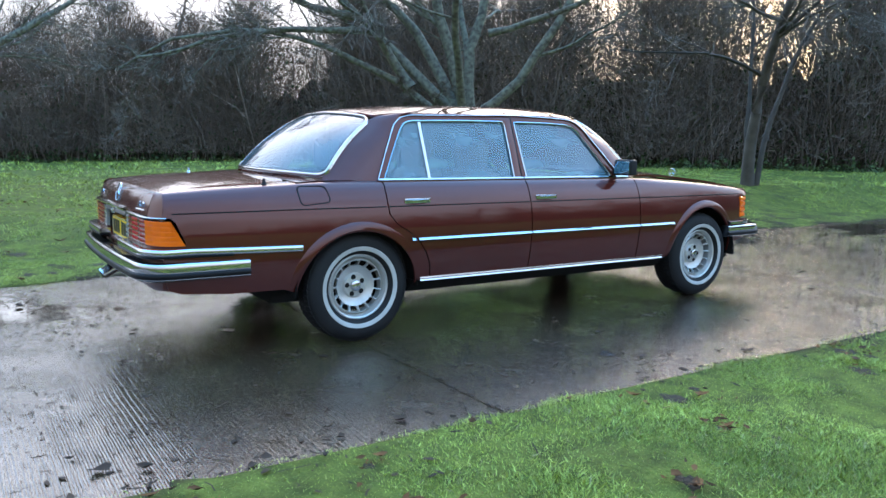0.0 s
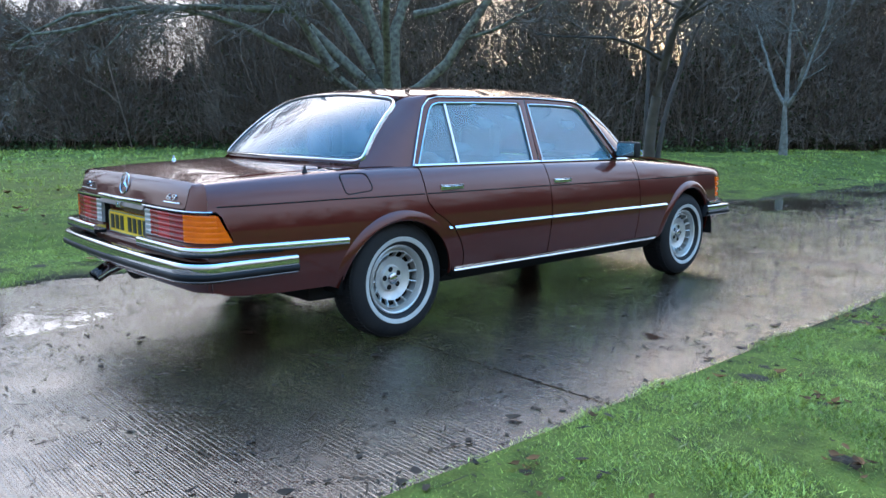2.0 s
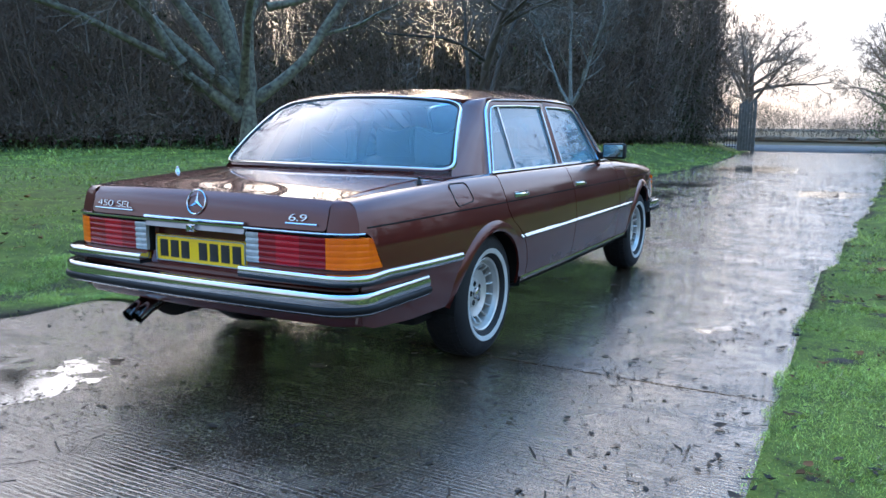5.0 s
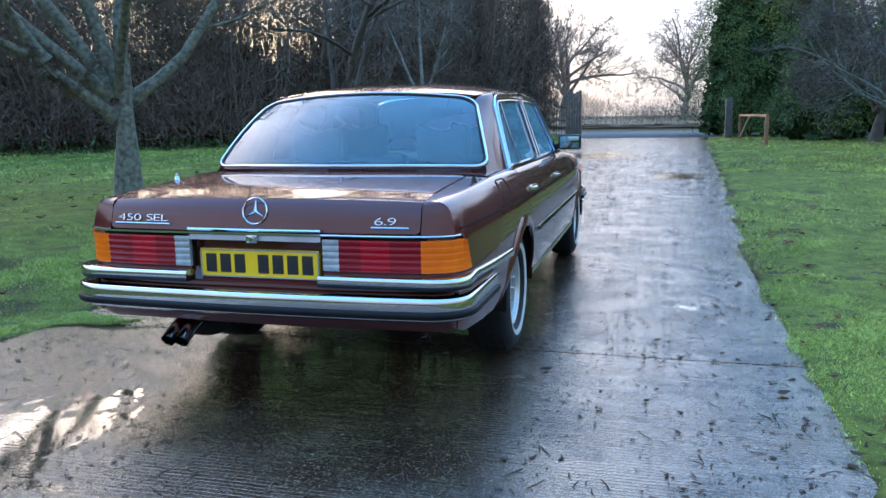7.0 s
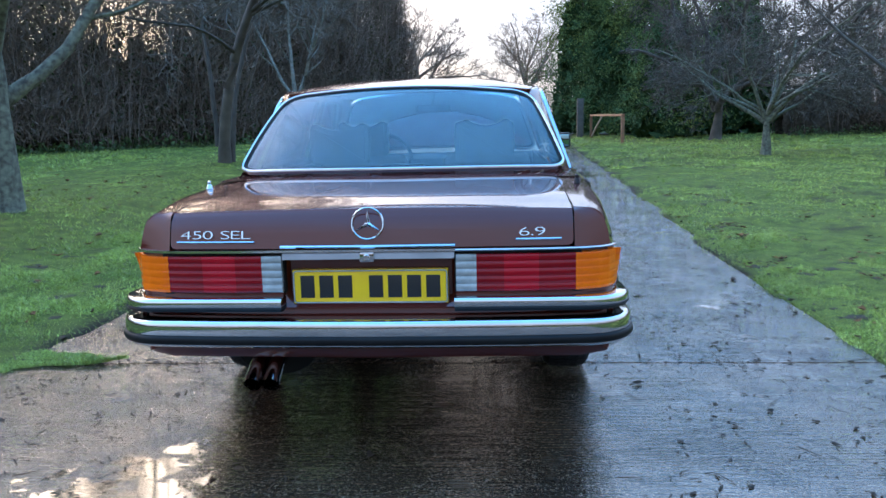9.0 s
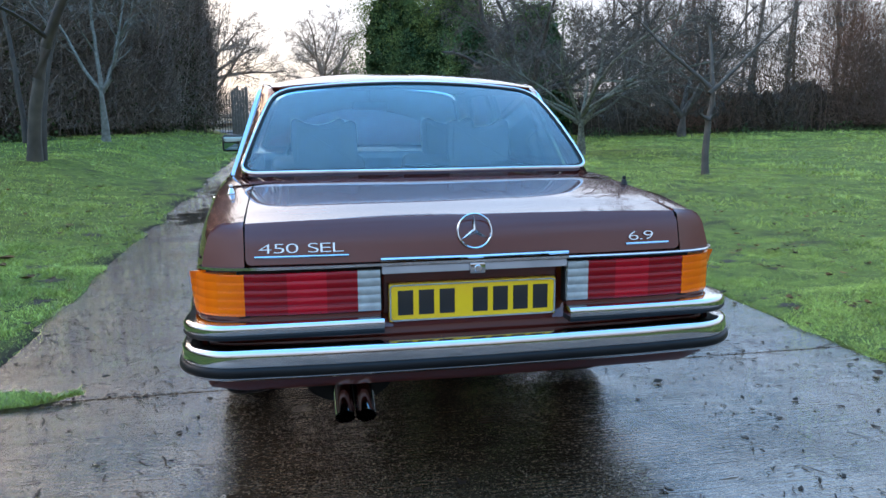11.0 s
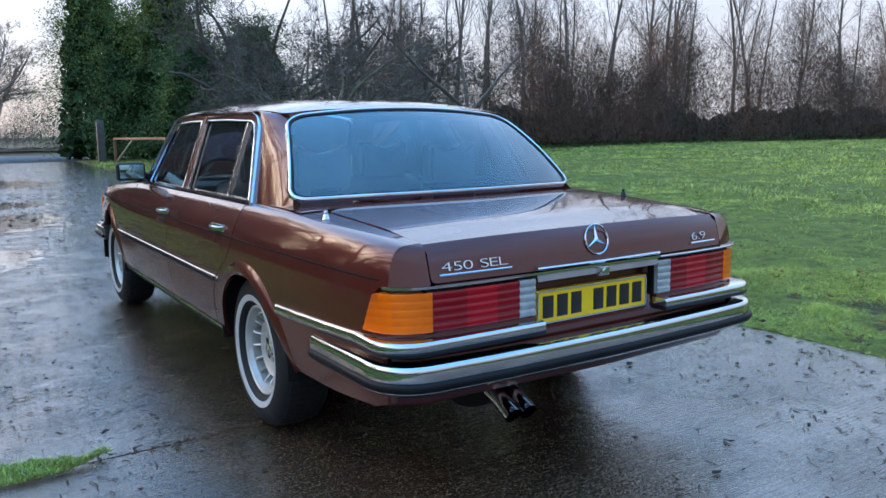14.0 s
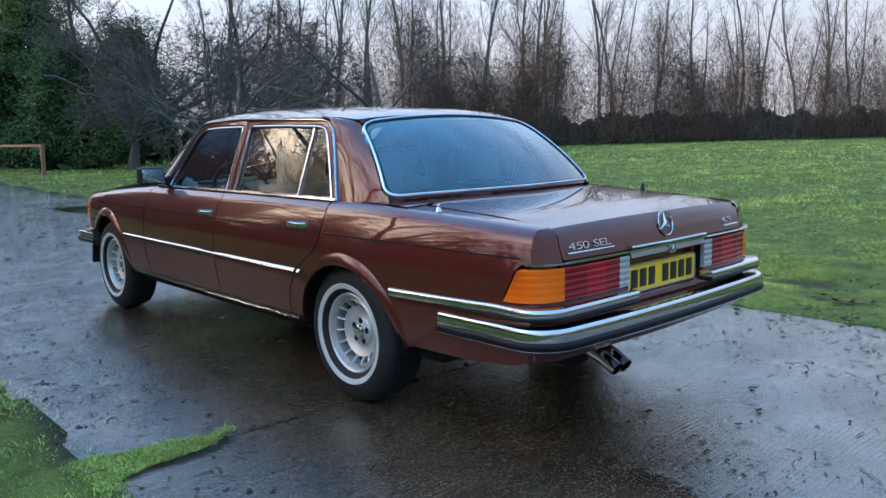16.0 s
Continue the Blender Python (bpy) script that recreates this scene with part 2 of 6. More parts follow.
# ---- mesh helpers ----
def finish(name, me, mat, parent=None, label="", sharp=35):
    me.materials.append(mat)
    ob = new(name, me)
    if parent:
        ob.parent = parent
    if label:
        tagged(ob, label)
    if sharp:
        me.polygons.foreach_set("use_smooth", [True] * len(me.polygons))
        me.set_sharp_from_angle(angle=radians(sharp))
    return ob


def part(name, bm, mat, parent, label="", sharp=35):
    me = bpy.data.meshes.new(name)
    bm.to_mesh(me)
    bm.free()
    return finish(name, me, mat, parent, label, sharp)


def thing(name, label, category, at=(0, 0, 0), group="", kind=""):
    ob = new(name)
    ob.location = at
    return tagged(ob, label, category, group, kind)


def np_mesh(name, verts, faces, mat, parent=None, label="", sharp=0):
    """One mesh from a vertex array and a face array (all faces with as many corners)."""
    verts, faces = np.asarray(verts, np.float32), np.asarray(faces, np.int32)
    me = bpy.data.meshes.new(name)
    n, k = faces.shape
    me.vertices.add(len(verts))
    me.vertices.foreach_set("co", verts.ravel())
    me.loops.add(n * k)
    me.loops.foreach_set("vertex_index", faces.ravel())
    me.polygons.add(n)
    me.polygons.foreach_set("loop_start", np.arange(0, n * k, k, dtype=np.int32))
    me.update(calc_edges=True)
    return finish(name, me, mat, parent, label, sharp)


def rounded(points, r, n=5):
    """A closed outline with its corners rounded; r: one radius, or one a corner."""
    out, m = [], len(points)
    rs = [r] * m if isinstance(r, (int, float)) else r
    for i, p in enumerate(points):
        p, a, b = Vector(p), Vector(points[i - 1]), Vector(points[(i + 1) % m])
        if rs[i] <= 0:
            out.append(tuple(p))
            continue
        da, db = (a - p), (b - p)
        d = min(rs[i], da.length * 0.48, db.length * 0.48)
        s, t = p + da.normalized() * d, p + db.normalized() * d
        for k in range(n + 1):
            f = k / n
            out.append(tuple((1 - f) ** 2 * s + 2 * f * (1 - f) * p + f * f * t))
    return out


def panel(name, outline, fn, mat, parent, step=0.06, fold=0.014, flip=False, label="", sharp=35):
    """A sheet: a flat outline (u, v) cut into a fine net, bent by fn(u, v) -> (x, y, z), with its rim folded inwards."""
    bm = bmesh.new()
    bm.faces.new([bm.verts.new((u, v, 0)) for u, v in outline])
    us, vs = [p[0] for p in outline], [p[1] for p in outline]
    for axis, lo, hi in ((0, min(us), max(us)), (1, min(vs), max(vs))):
        k = max(1, int((hi - lo) / step))
        for i in range(1, k):
            co, no = [0, 0, 0], [0, 0, 0]
            co[axis], no[axis] = lo + (hi - lo) * i / k, 1
            bmesh.ops.bisect_plane(bm, geom=bm.verts[:] + bm.edges[:] + bm.faces[:], plane_co=co, plane_no=no)
    for v in bm.verts:
        v.co = fn(v.co.x, v.co.y)
    if flip:
        bmesh.ops.reverse_faces(bm, faces=bm.faces[:])
    if fold:
        bm.normal_update()
        rim = [e for e in bm.edges if e.is_boundary]
        normal = {v: v.normal.copy() for e in rim for v in e.verts}
        place = {tuple(v.co): normal[v] for v in normal}
        made = bmesh.ops.extrude_edge_only(bm, edges=rim)["geom"]
        for v in (g for g in made if isinstance(g, bmesh.types.BMVert)):
            v.co -= place[tuple(v.co)] * fold
    return part(name, bm, mat, parent, label, sharp)


def both(fn, s):
    """The same surface on the other side of the car when s is -1."""
    return lambda u, v: (lambda p: (s * p[0], p[1], p[2]))(fn(u, v))


def strip(name, a, b, mat, parent, rows=4, flip=False, bulge=0.0, label="", fold=0.0):
    """A sheet between two rows of points in space."""
    bm = bmesh.new()
    grid = []
    for p, q in zip(a, b):
        p, q = Vector(p), Vector(q)
        n = Vector((math.copysign(1, p.x + q.x), 0, 0.4)).normalized()
        grid.append([bm.verts.new(p.lerp(q, k / rows) + n * bulge * 4 * (k / rows) * (1 - k / rows)) for k in range(rows + 1)])
    for r, s in zip(grid, grid[1:]):
        for k in range(rows):
            f = (r[k], r[k + 1], s[k + 1], s[k])
            bm.faces.new(f[::-1] if flip else f)
    return part(name, bm, mat, parent, label)


def resample(path, n):
    path = [Vector(p) for p in path]
    d = [0]
    for a, b in zip(path, path[1:]):
        d.append(d[-1] + (b - a).length)
    out = []
    for i in range(n):
        t, k = d[-1] * i / (n - 1), 0
        while k < len(d) - 2 and d[k + 1] < t:
            k += 1
        f = (t - d[k]) / max(1e-9, d[k + 1] - d[k])
        out.append(path[k].lerp(path[k + 1], min(1, f)))
    return out


def sweep_bm(bm, path, profile, up=(0, 0, 1), closed=False, caps=True, out=None):
    """Carries a flat profile (side, up) along a path. side points to the right of the way, or along out where given."""
    path, up = [Vector(p) for p in path], Vector(up)
    rings, m = [], len(path)
    for i, p in enumerate(path):
        a = path[i - 1] if (i or closed) else p
        b = path[(i + 1) % m] if (i < m - 1 or closed) else p
        d = (b - a).normalized()
        if out is None:
            side = d.cross(up).normalized()
            u = side.cross(d).normalized()
        else:
            side = Vector(out)
            side = (side - d * side.dot(d)).normalized()
            u = d.cross(side).normalized()
        rings.append([bm.verts.new(p + side * s + u * w) for s, w in profile])
    k = len(profile)
    for i in range(m if closed else m - 1):
        r, s = rings[i], rings[(i + 1) % m]
        for j in range(k):
            bm.faces.new((r[j], r[(j + 1) % k], s[(j + 1) % k], s[j]))
    if caps and not closed:
        bm.faces.new(rings[0])
        bm.faces.new(rings[-1][::-1])
    bmesh.ops.recalc_face_normals(bm, faces=bm.faces[:])
    return bm


def sweep(name, path, profile, mat, parent, label="", sharp=40, **kw):
    return part(name, sweep_bm(bmesh.new(), path, profile, **kw), mat, parent, label, sharp)


def ring_profile(r, n=8, squash=1.0):
    return [(r * math.cos(2 * math.pi * i / n), r * squash * math.sin(2 * math.pi * i / n)) for i in range(n)]


def box_bm(bm, lo, hi, bevel=0.0, segments=2, matrix=None):
    made = bmesh.ops.create_cube(bm, size=1.0)["verts"]
    lo, hi = Vector(lo), Vector(hi)
    for v in made:
        v.co = Vector([(lo[i] + hi[i]) / 2 + v.co[i] * (hi[i] - lo[i]) for i in range(3)])
    if bevel:
        es = list({e for v in made for e in v.link_edges})
        got = bmesh.ops.bevel(bm, geom=es, offset=bevel, segments=segments, affect="EDGES", profile=0.6)
        made = list({v for f in got["faces"] for v in f.verts} | {v for v in made if v.is_valid})
    if matrix:
        for v in made:
            v.co = matrix @ v.co
    return bm


def box(name, lo, hi, mat, parent, bevel=0.004, label="", matrix=None, segments=2):
    return part(name, box_bm(bmesh.new(), lo, hi, bevel, segments, matrix), mat, parent, label)


def lathe_bm(bm, profile, n=48, closed=False):
    """Turns a profile (radius, along x) about the x axis."""
    rings = []
    for r, x in profile:
        rings.append([bm.verts.new((x, r * math.cos(2 * math.pi * i / n), r * math.sin(2 * math.pi * i / n))) for i in range(n)])
    pairs = list(zip(rings, rings[1:])) + ([(rings[-1], rings[0])] if closed else [])
    for a, b in pairs:
        for i in range(n):
            bm.faces.new((a[i], a[(i + 1) % n], b[(i + 1) % n], b[i]))
    bmesh.ops.recalc_face_normals(bm, faces=bm.faces[:])
    return bm


def lerp_table(table):
    """A smooth curve through rows of (at, value)."""
    xs = [r[0] for r in table]
    ys = [r[1] for r in table]
    ms = [0.0] * len(xs)
    for i in range(len(xs)):
        a, b = max(0, i - 1), min(len(xs) - 1, i + 1)
        ms[i] = (ys[b] - ys[a]) / (xs[b] - xs[a])

    def f(x):
        if x <= xs[0]:
            return ys[0] + ms[0] * (x - xs[0])
        if x >= xs[-1]:
            return ys[-1] + ms[-1] * (x - xs[-1])
        i = max(k for k in range(len(xs) - 1) if xs[k] <= x)
        h = xs[i + 1] - xs[i]
        t = (x - xs[i]) / h
        return ((2 * t ** 3 - 3 * t * t + 1) * ys[i] + (t ** 3 - 2 * t * t + t) * h * ms[i]
                + (-2 * t ** 3 + 3 * t * t) * ys[i + 1] + (t ** 3 - t * t) * h * ms[i + 1])
    return f


# ---- the car ----
# x to its right, y ahead, z up; it stands on the ground at the world's origin
car = thing("car", "maroon metallic long four-door saloon with chrome trim, parked on wet concrete", "car")

half_width = lerp_table([(0.25, 0.815), (0.33, 0.850), (0.40, 0.868), (0.50, 0.884), (0.60, 0.892), (0.70, 0.887), (0.78, 0.872), (0.84, 0.852), (0.90, 0.822), (0.95, 0.80)])
plan = lerp_table([(-2.60, 0.878), (-2.52, 0.917), (-2.40, 0.941), (-2.10, 0.970), (-1.70, 0.990), (-1.2, 1.0), (0.8, 1.0), (1.4, 0.985), (1.8, 0.955), (2.00, 0.925), (2.12, 0.88)])
shoulder = lerp_table([(-2.62, 0.872), (-2.3, 0.896), (-2.0, 0.912), (-1.7, 0.925), (-1.3, 0.928), (-0.3, 0.928), (0.7, 0.922), (1.2, 0.895), (1.7, 0.858), (2.05, 0.825)])
ROLL = 0.042


def side(y, s):
    """The body's side: up to the shoulder s is the height; past it, the way on over the shoulder and inwards."""
    top = shoulder(y)
    s0 = top - ROLL
    k = plan(y)
    if s <= s0:
        return Vector((half_width(s) * k, y, s))
    w, d = half_width(s0) * k, s - s0
    a = min(d / ROLL, math.pi / 2)
    x = w - ROLL * (1 - math.cos(a)) - 0.25 * ROLL * math.sin(a)
    z = s0 + ROLL * math.sin(a)
    over = max(0.0, d - ROLL * math.pi / 2)
    return Vector((x - over, y, z + 0.06 * over))


def inward(y, x):
    """The s at which the top of the side reaches x."""
    s0 = shoulder(y) - ROLL
    return s0 + ROLL * math.pi / 2 + max(0.0, half_width(s0) * plan(y) - 1.25 * ROLL - x)


def arc(cy, cz, a, b, t0, t1, n=26):
    return [(cy + a * math.cos(radians(t0 + (t1 - t0) * i / n)), cz + b * math.sin(radians(t0 + (t1 - t0) * i / n))) for i in range(n + 1)]


REAR_ARCH, FRONT_ARCH = (-1.475, 0.300, 0.372, 0.352), (1.475, 0.300, 0.372, 0.392)
DOOR_REAR = [(-1.300, 0.90), (-1.300, 0.80), (-1.292, 0.74), (-1.245, 0.682), (-1.175, 0.640), (-1.100, 0.580), (-1.045, 0.50), (-1.015, 0.43), (-1.005, 0.357)]
B_LINE, A_LINE = -0.252, 0.745
GAP = 0.004
BELT_TOP = 0.958

rear_outline = ([(-2.535, 0.60), (-2.540, 0.400), (-2.45, 0.368), (-2.20, 0.352), (-1.92, 0.352)]
                + arc(*REAR_ARCH, 176, 3)
                + [(-1.095, 0.335), (-1.012, 0.335)]
                + [(y - GAP, z) for y, z in DOOR_REAR[::-1]]
                + [(-1.300 - GAP, inward(-1.30, 0.70)), (-1.45, inward(-1.45, 0.67)), (-1.60, inward(-1.60, 0.67)), (-1.76, inward(-1.76, 0.68))]
                + [(y, inward(y, 0.678)) for y in (-1.8, -2.0, -2.2, -2.4, -2.5)]
                + [(-2.520, inward(-2.52, 0.678)), (-2.528, 0.80), (-2.535, 0.757), (-2.497, 0.757), (-2.475, 0.735), (-2.432, 0.632), (-2.440, 0.612)])
rear_door_outline = [(y + GAP, z) for y, z in DOOR_REAR] + [(B_LINE - GAP, 0.357), (B_LINE - GAP, BELT_TOP), (-1.296, BELT_TOP)]
front_door_outline = [(B_LINE + GAP, 0.357), (A_LINE - GAP, 0.357), (A_LINE - GAP, BELT_TOP), (B_LINE + GAP, BELT_TOP)]
fender_outline = ([(A_LINE + GAP, 0.335), (1.100, 0.335)] + arc(*FRONT_ARCH, 176, 4)
                  + [(1.845, 0.40), (2.06, 0.42), (2.09, 0.58), (1.955, 0.588), (1.935, 0.600), (1.935, 0.752), (1.95, 0.765), (2.085, 0.765)]
                  + [(2.07, inward(2.07, 0.66)), (1.6, inward(1.6, 0.67)), (1.2, inward(1.2, 0.685)), (0.95, inward(0.95, 0.70)), (A_LINE + GAP, BELT_TOP + 0.02)])

for s in (1, -1):
    put = both(side, s)
    flip = s < 0
    quarter = panel("rear_wing", rear_outline, put, PAINT, car, 0.036, flip=flip, sharp=48)
    rdoor = panel("rear_door", rear_door_outline, put, PAINT, car, 0.036, flip=flip, sharp=48)
    fdoor = panel("front_door", front_door_outline, put, PAINT, car, 0.036, flip=flip, sharp=48)
    fender = panel("front_wing", fender_outline, put, PAINT, car, 0.036, flip=flip, sharp=48)
    # thin dark strip along the flank, painting the shade of a body crease
    for owner, y0, y1 in ((quarter, -2.49, -1.31), (rdoor, -1.29, -0.262), (fdoor, -0.243, 0.738), (fender, 0.755, 1.93)):
        pts = [put(y0 + (y1 - y0) * i / 24, 0.7835 - 0.010 * max(0, -y0 - (y1 - y0) * i / 24 - 1.9)) for i in range(25)]
        sweep("crease_shade_line", pts, [(-0.003, -0.0035), (0.0016, -0.0028), (0.0016, 0.0028), (-0.003, 0.0035)], DARK, owner, out=(s, 0, 0))
    # raised lips of the wheel arches
    for arch, owner, t0, t1 in ((REAR_ARCH, quarter, 170, 48), (FRONT_ARCH, fender, 174, 30)):
        bm = bmesh.new()
        cy, cz, a, b = arch
        rings = []
        n = 34
        for i in range(n + 1):
            t = radians(t0 + (t1 - t0) * i / n)
            fade = min(1.0, 4.0 * i / n + 0.12, 2.2 * (n - i) / n + 0.03)
            row = []
            for d, o in ((-0.004, -0.012), (0.000, 0.010), (0.010, 0.017), (0.026, 0.015), (0.046, 0.006), (0.058, -0.003)):
                y, z = cy + (a + d) * math.cos(t), cz + (b + d) * math.sin(t)
                p = side(y, z)
                row.append(bm.verts.new((s * (p.x + (o * fade if o > 0 else o)), y, z)))
            rings.append(row)
        for r, q in zip(rings, rings[1:]):
            for j in range(5):
                f = (r[j], r[j + 1], q[j + 1], q[j])
                bm.faces.new(f if s > 0 else f[::-1])
        part("wheel_arch_lip", bm, PAINT, owner)
    # chrome rubbing strips with a dark insert
    upright = lambda prof: [(k, -s * v) for k, v in prof]
    flat = [(-0.002, -0.012), (0.010, -0.011), (0.0140, -0.008), (0.0125, -0.004), (0.0055, 0.006), (-0.002, 0.012)]
    for owner, y0, y1 in ((quarter, -1.150, -1.128), (rdoor, -1.105, B_LINE - 0.006), (fdoor, B_LINE + 0.006, A_LINE - 0.006), (fender, A_LINE + 0.006, 1.105)):
        pts = [put(y0 + (y1 - y0) * i / 16, 0.589) for i in range(17)]
        sweep("rubbing_strip", pts, upright([(k * 0.9, v * 0.72) for k, v in flat]), CHROME, owner, "chrome rubbing strip", out=(s, 0, 0))
        sweep("strip_insert", pts, upright([(0.006, -0.0125), (0.0122, -0.0125), (0.0122, -0.0082), (0.006, -0.0082)]), RUBBER, owner, out=(s, 0, 0))
    # sill trim and black sill below
    pts = [put(-1.075 + 2.10 * i / 20, 0.343) for i in range(21)]
    sweep("sill_trim", pts, upright([(-0.002, -0.014), (0.010, -0.012), (0.006, -0.003), (0.010, 0.003), (0.008, 0.012), (-0.002, 0.014)]), CHROME, car, "bright sill trim", out=(s, 0, 0))
    bm = bmesh.new()
    sweep_bm(bm, [(s * 0.80, -1.10, 0.285), (s * 0.80, 0, 0.285), (s * 0.80, 1.09, 0.285)], upright([(-0.10, -0.035), (-0.060, -0.035), (-0.020, 0.0), (0.040, 0.046), (-0.10, 0.046)]), out=(s, 0, 0))
    part("sill", bm, DARK, car, "black painted sill")
    # belt moulding below the side windows
    for owner, y0, y1 in ((rdoor, -1.318, B_LINE - 0.004), (fdoor, B_LINE + 0.004, 0.70)):
        pts = [(s * 0.785, y0 + (y1 - y0) * i / 14, 0.931) for i in range(15)]
        sweep("belt_moulding", pts, upright([(-0.022, -0.006), (0.006, -0.010), (0.011, 0.0), (0.006, 0.009), (-0.022, 0.012)]), CHROME, owner, "chrome belt moulding", out=(s, 0, 0))
    # door handles
    for owner, y0 in ((rdoor, -1.185), (fdoor, -0.205)):
        x = side(y0 + 0.08, 0.812).x
        h = box("door_handle", (x - 0.004, y0 - 0.004, 0.797), (x + 0.006, y0 + 0.172, 0.827), CHROME, owner, 0.004, "chrome pull handle", Matrix.Diagonal((s, 1, 1, 1)))
        bm = bmesh.new()
        sweep_bm(bm, [(x, y0 + 0.004, 0.812), (x + 0.022, y0 + 0.022, 0.812), (x + 0.028, y0 + 0.08, 0.812), (x + 0.022, y0 + 0.140, 0.812), (x, y0 + 0.16, 0.812)],
                 [(-0.004, -0.010), (0.004, -0.009), (0.005, 0.006), (-0.003, 0.010)])
        bmesh.ops.transform(bm, matrix=Matrix.Diagonal((s, 1, 1, 1)), verts=bm.verts[:])
        bmesh.ops.recalc_face_normals(bm, faces=bm.faces[:])
        part("grip", bm, CHROME, h)
    if s > 0:
        flap = rounded([(-1.835, 0.908), (-1.668, 0.906), (-1.645, 0.818), (-1.82, 0.802)], 0.03)
        loop = [put(y, z) for y, z in flap]
        sweep("fuel_flap_gap", loop, [(-0.002, -0.003), (0.0016, -0.0026), (0.0016, 0.0026), (-0.002, 0.003)], DARK, quarter, closed=True, out=(1, 0, 0.3))


# greenhouse
def window_x(z):
    return 0.776 - 0.335 * (z - 0.925)


def on_window(s, inset=0.0):
    return lambda y, z: (s * (window_x(z) - inset), y, z)


def roof_z(x, y):
    c = lerp_table([(-1.34, 1.324), (-1.15, 1.364), (-0.8, 1.391), (-0.3, 1.407), (0.1, 1.408), (0.35, 1.392), (0.50, 1.366)])(y)
    return c - (0.044 + 0.020 * min(1.0, max(0.0, y + 1.2) / 0.7)) * (abs(x) / 0.615) ** 2.8


roof_outline = rounded([(-0.600, -1.245), (-0.30, -1.295), (0, -1.307), (0.30, -1.295), (0.600, -1.245), (0.628, -0.9), (0.632, -0.2), (0.618, 0.20), (0.590, 0.375),
                        (0.30, 0.455), (0, 0.475), (-0.30, 0.455), (-0.590, 0.375), (-0.618, 0.20), (-0.632, -0.2), (-0.628, -0.9)], 0.05)
roof = panel("roof", roof_outline, lambda x, y: (x, y, roof_z(x, y)), PAINT, car, 0.055, fold=0.02)
panel("headlining", rounded([(-0.57, -1.2), (0.57, -1.2), (0.57, 0.36), (-0.57, 0.36)], 0.06), lambda x, y: (x, y, roof_z(x, y) - 0.03), LINING, roof, 0.12, fold=0)


def rear_glass(u, v, lift=0.0):
    xb, xt = 0.752, 0.596
    y = (-1.795 + 0.165 * u * u) * (1 - v) + (-1.300 + 0.055 * u * u) * v
    z = (0.957 - 0.012 * abs(u) ** 3) * (1 - v) + (1.333 - 0.040 * u * u) * v
    k = 0.028 * 4 * v * (1 - v) + lift
    return Vector(((xb + (xt - xb) * v) * u, y - k * 0.6, z + k * 0.8))


def front_glass(u, v, lift=0.0):
    xb, xt = 0.745, 0.585
    y = (1.030 - 0.230 * u * u) * (1 - v) + (0.480 - 0.095 * u * u) * v
    z = (0.945 - 0.010 * abs(u) ** 3) * (1 - v) + (1.368 - 0.055 * u * u) * v
    k = 0.028 * 4 * v * (1 - v) + lift
    return Vector(((xb + (xt - xb) * v) * u, y + k * 0.6, z + k * 0.8))


def screen_outline(m, r):
    loop = rounded([(-1 + m, m * 0.9), (1 - m, m * 0.9), (1 - m, 1 - m * 1.2), (-1 + m, 1 - m * 1.2)], (0.6 * r, 0.6 * r, r, r), 7)
    out = []
    for (u, v), (u2, v2) in zip(loop, loop[1:] + loop[:1]):
        k = max(1, int(math.hypot(u2 - u, v2 - v) / 0.08))
        out += [(u + (u2 - u) * i / k, v + (v2 - v) * i / k) for i in range(k)]
    return out


for name, fn, flip in (("rear_window", rear_glass, False), ("windscreen", front_glass, True)):
    glass = panel(name, screen_outline(0.022, 0.17), lambda u, v, fn=fn: fn(u, v, 0.002), SCREEN, car, 0.09, fold=0, flip=flip, label="tinted " + name.replace("_", " ") + " glass")
    glass.visible_shadow = False
    loop = [fn(u, v, 0.006) for u, v in screen_outline(0.020, 0.17)]
    sweep("screen_trim", loop, [(-0.014, -0.008), (0.001, -0.0075), (0.006, -0.003), (0.006, 0.003), (0.001, 0.0075), (-0.014, 0.008)], CHROME, glass, "bright screen surround", closed=True,
          out=(0, -0.6 if name == "rear_window" else 0.6, 0.8))
    loop = [fn(u, v, 0.004) for u, v in screen_outline(0.034, 0.165)]
    sweep("screen_seal", loop, [(-0.008, -0.006), (0.004, -0.005), (0.004, 0.005), (-0.008, 0.006)], RUBBER, glass, closed=True, out=(0, -0.6 if name == "rear_window" else 0.6, 0.8))

REAR_IN = [(-1.272, 0.938), (-1.19, 1.095), (-1.118, 1.225), (-1.085, 1.262), (-1.04, 1.277), (-0.68, 1.288), (-0.33, 1.291), (-0.322, 1.11), (-0.318, 0.938)]
REAR_OUT = [(-1.322, 0.925), (-1.237, 1.10), (-1.160, 1.25), (-1.115, 1.290), (-1.05, 1.308), (-0.68, 1.318), (-0.272, 1.320), (-0.262, 1.11), (-0.258, 0.925)]
FRONT_IN = [(-0.218, 0.938), (-0.232, 1.11), (-0.246, 1.290), (0.0, 1.290), (0.20, 1.283), (0.262, 1.268), (0.306, 1.236), (0.43, 1.085), (0.548, 0.938)]
FRONT_OUT = [(-0.246, 0.925), (-0.256, 1.11), (-0.264, 1.325), (0.0, 1.325), (0.21, 1.318), (0.285, 1.302), (0.345, 1.262), (0.50, 1.085), (0.640, 0.925)]

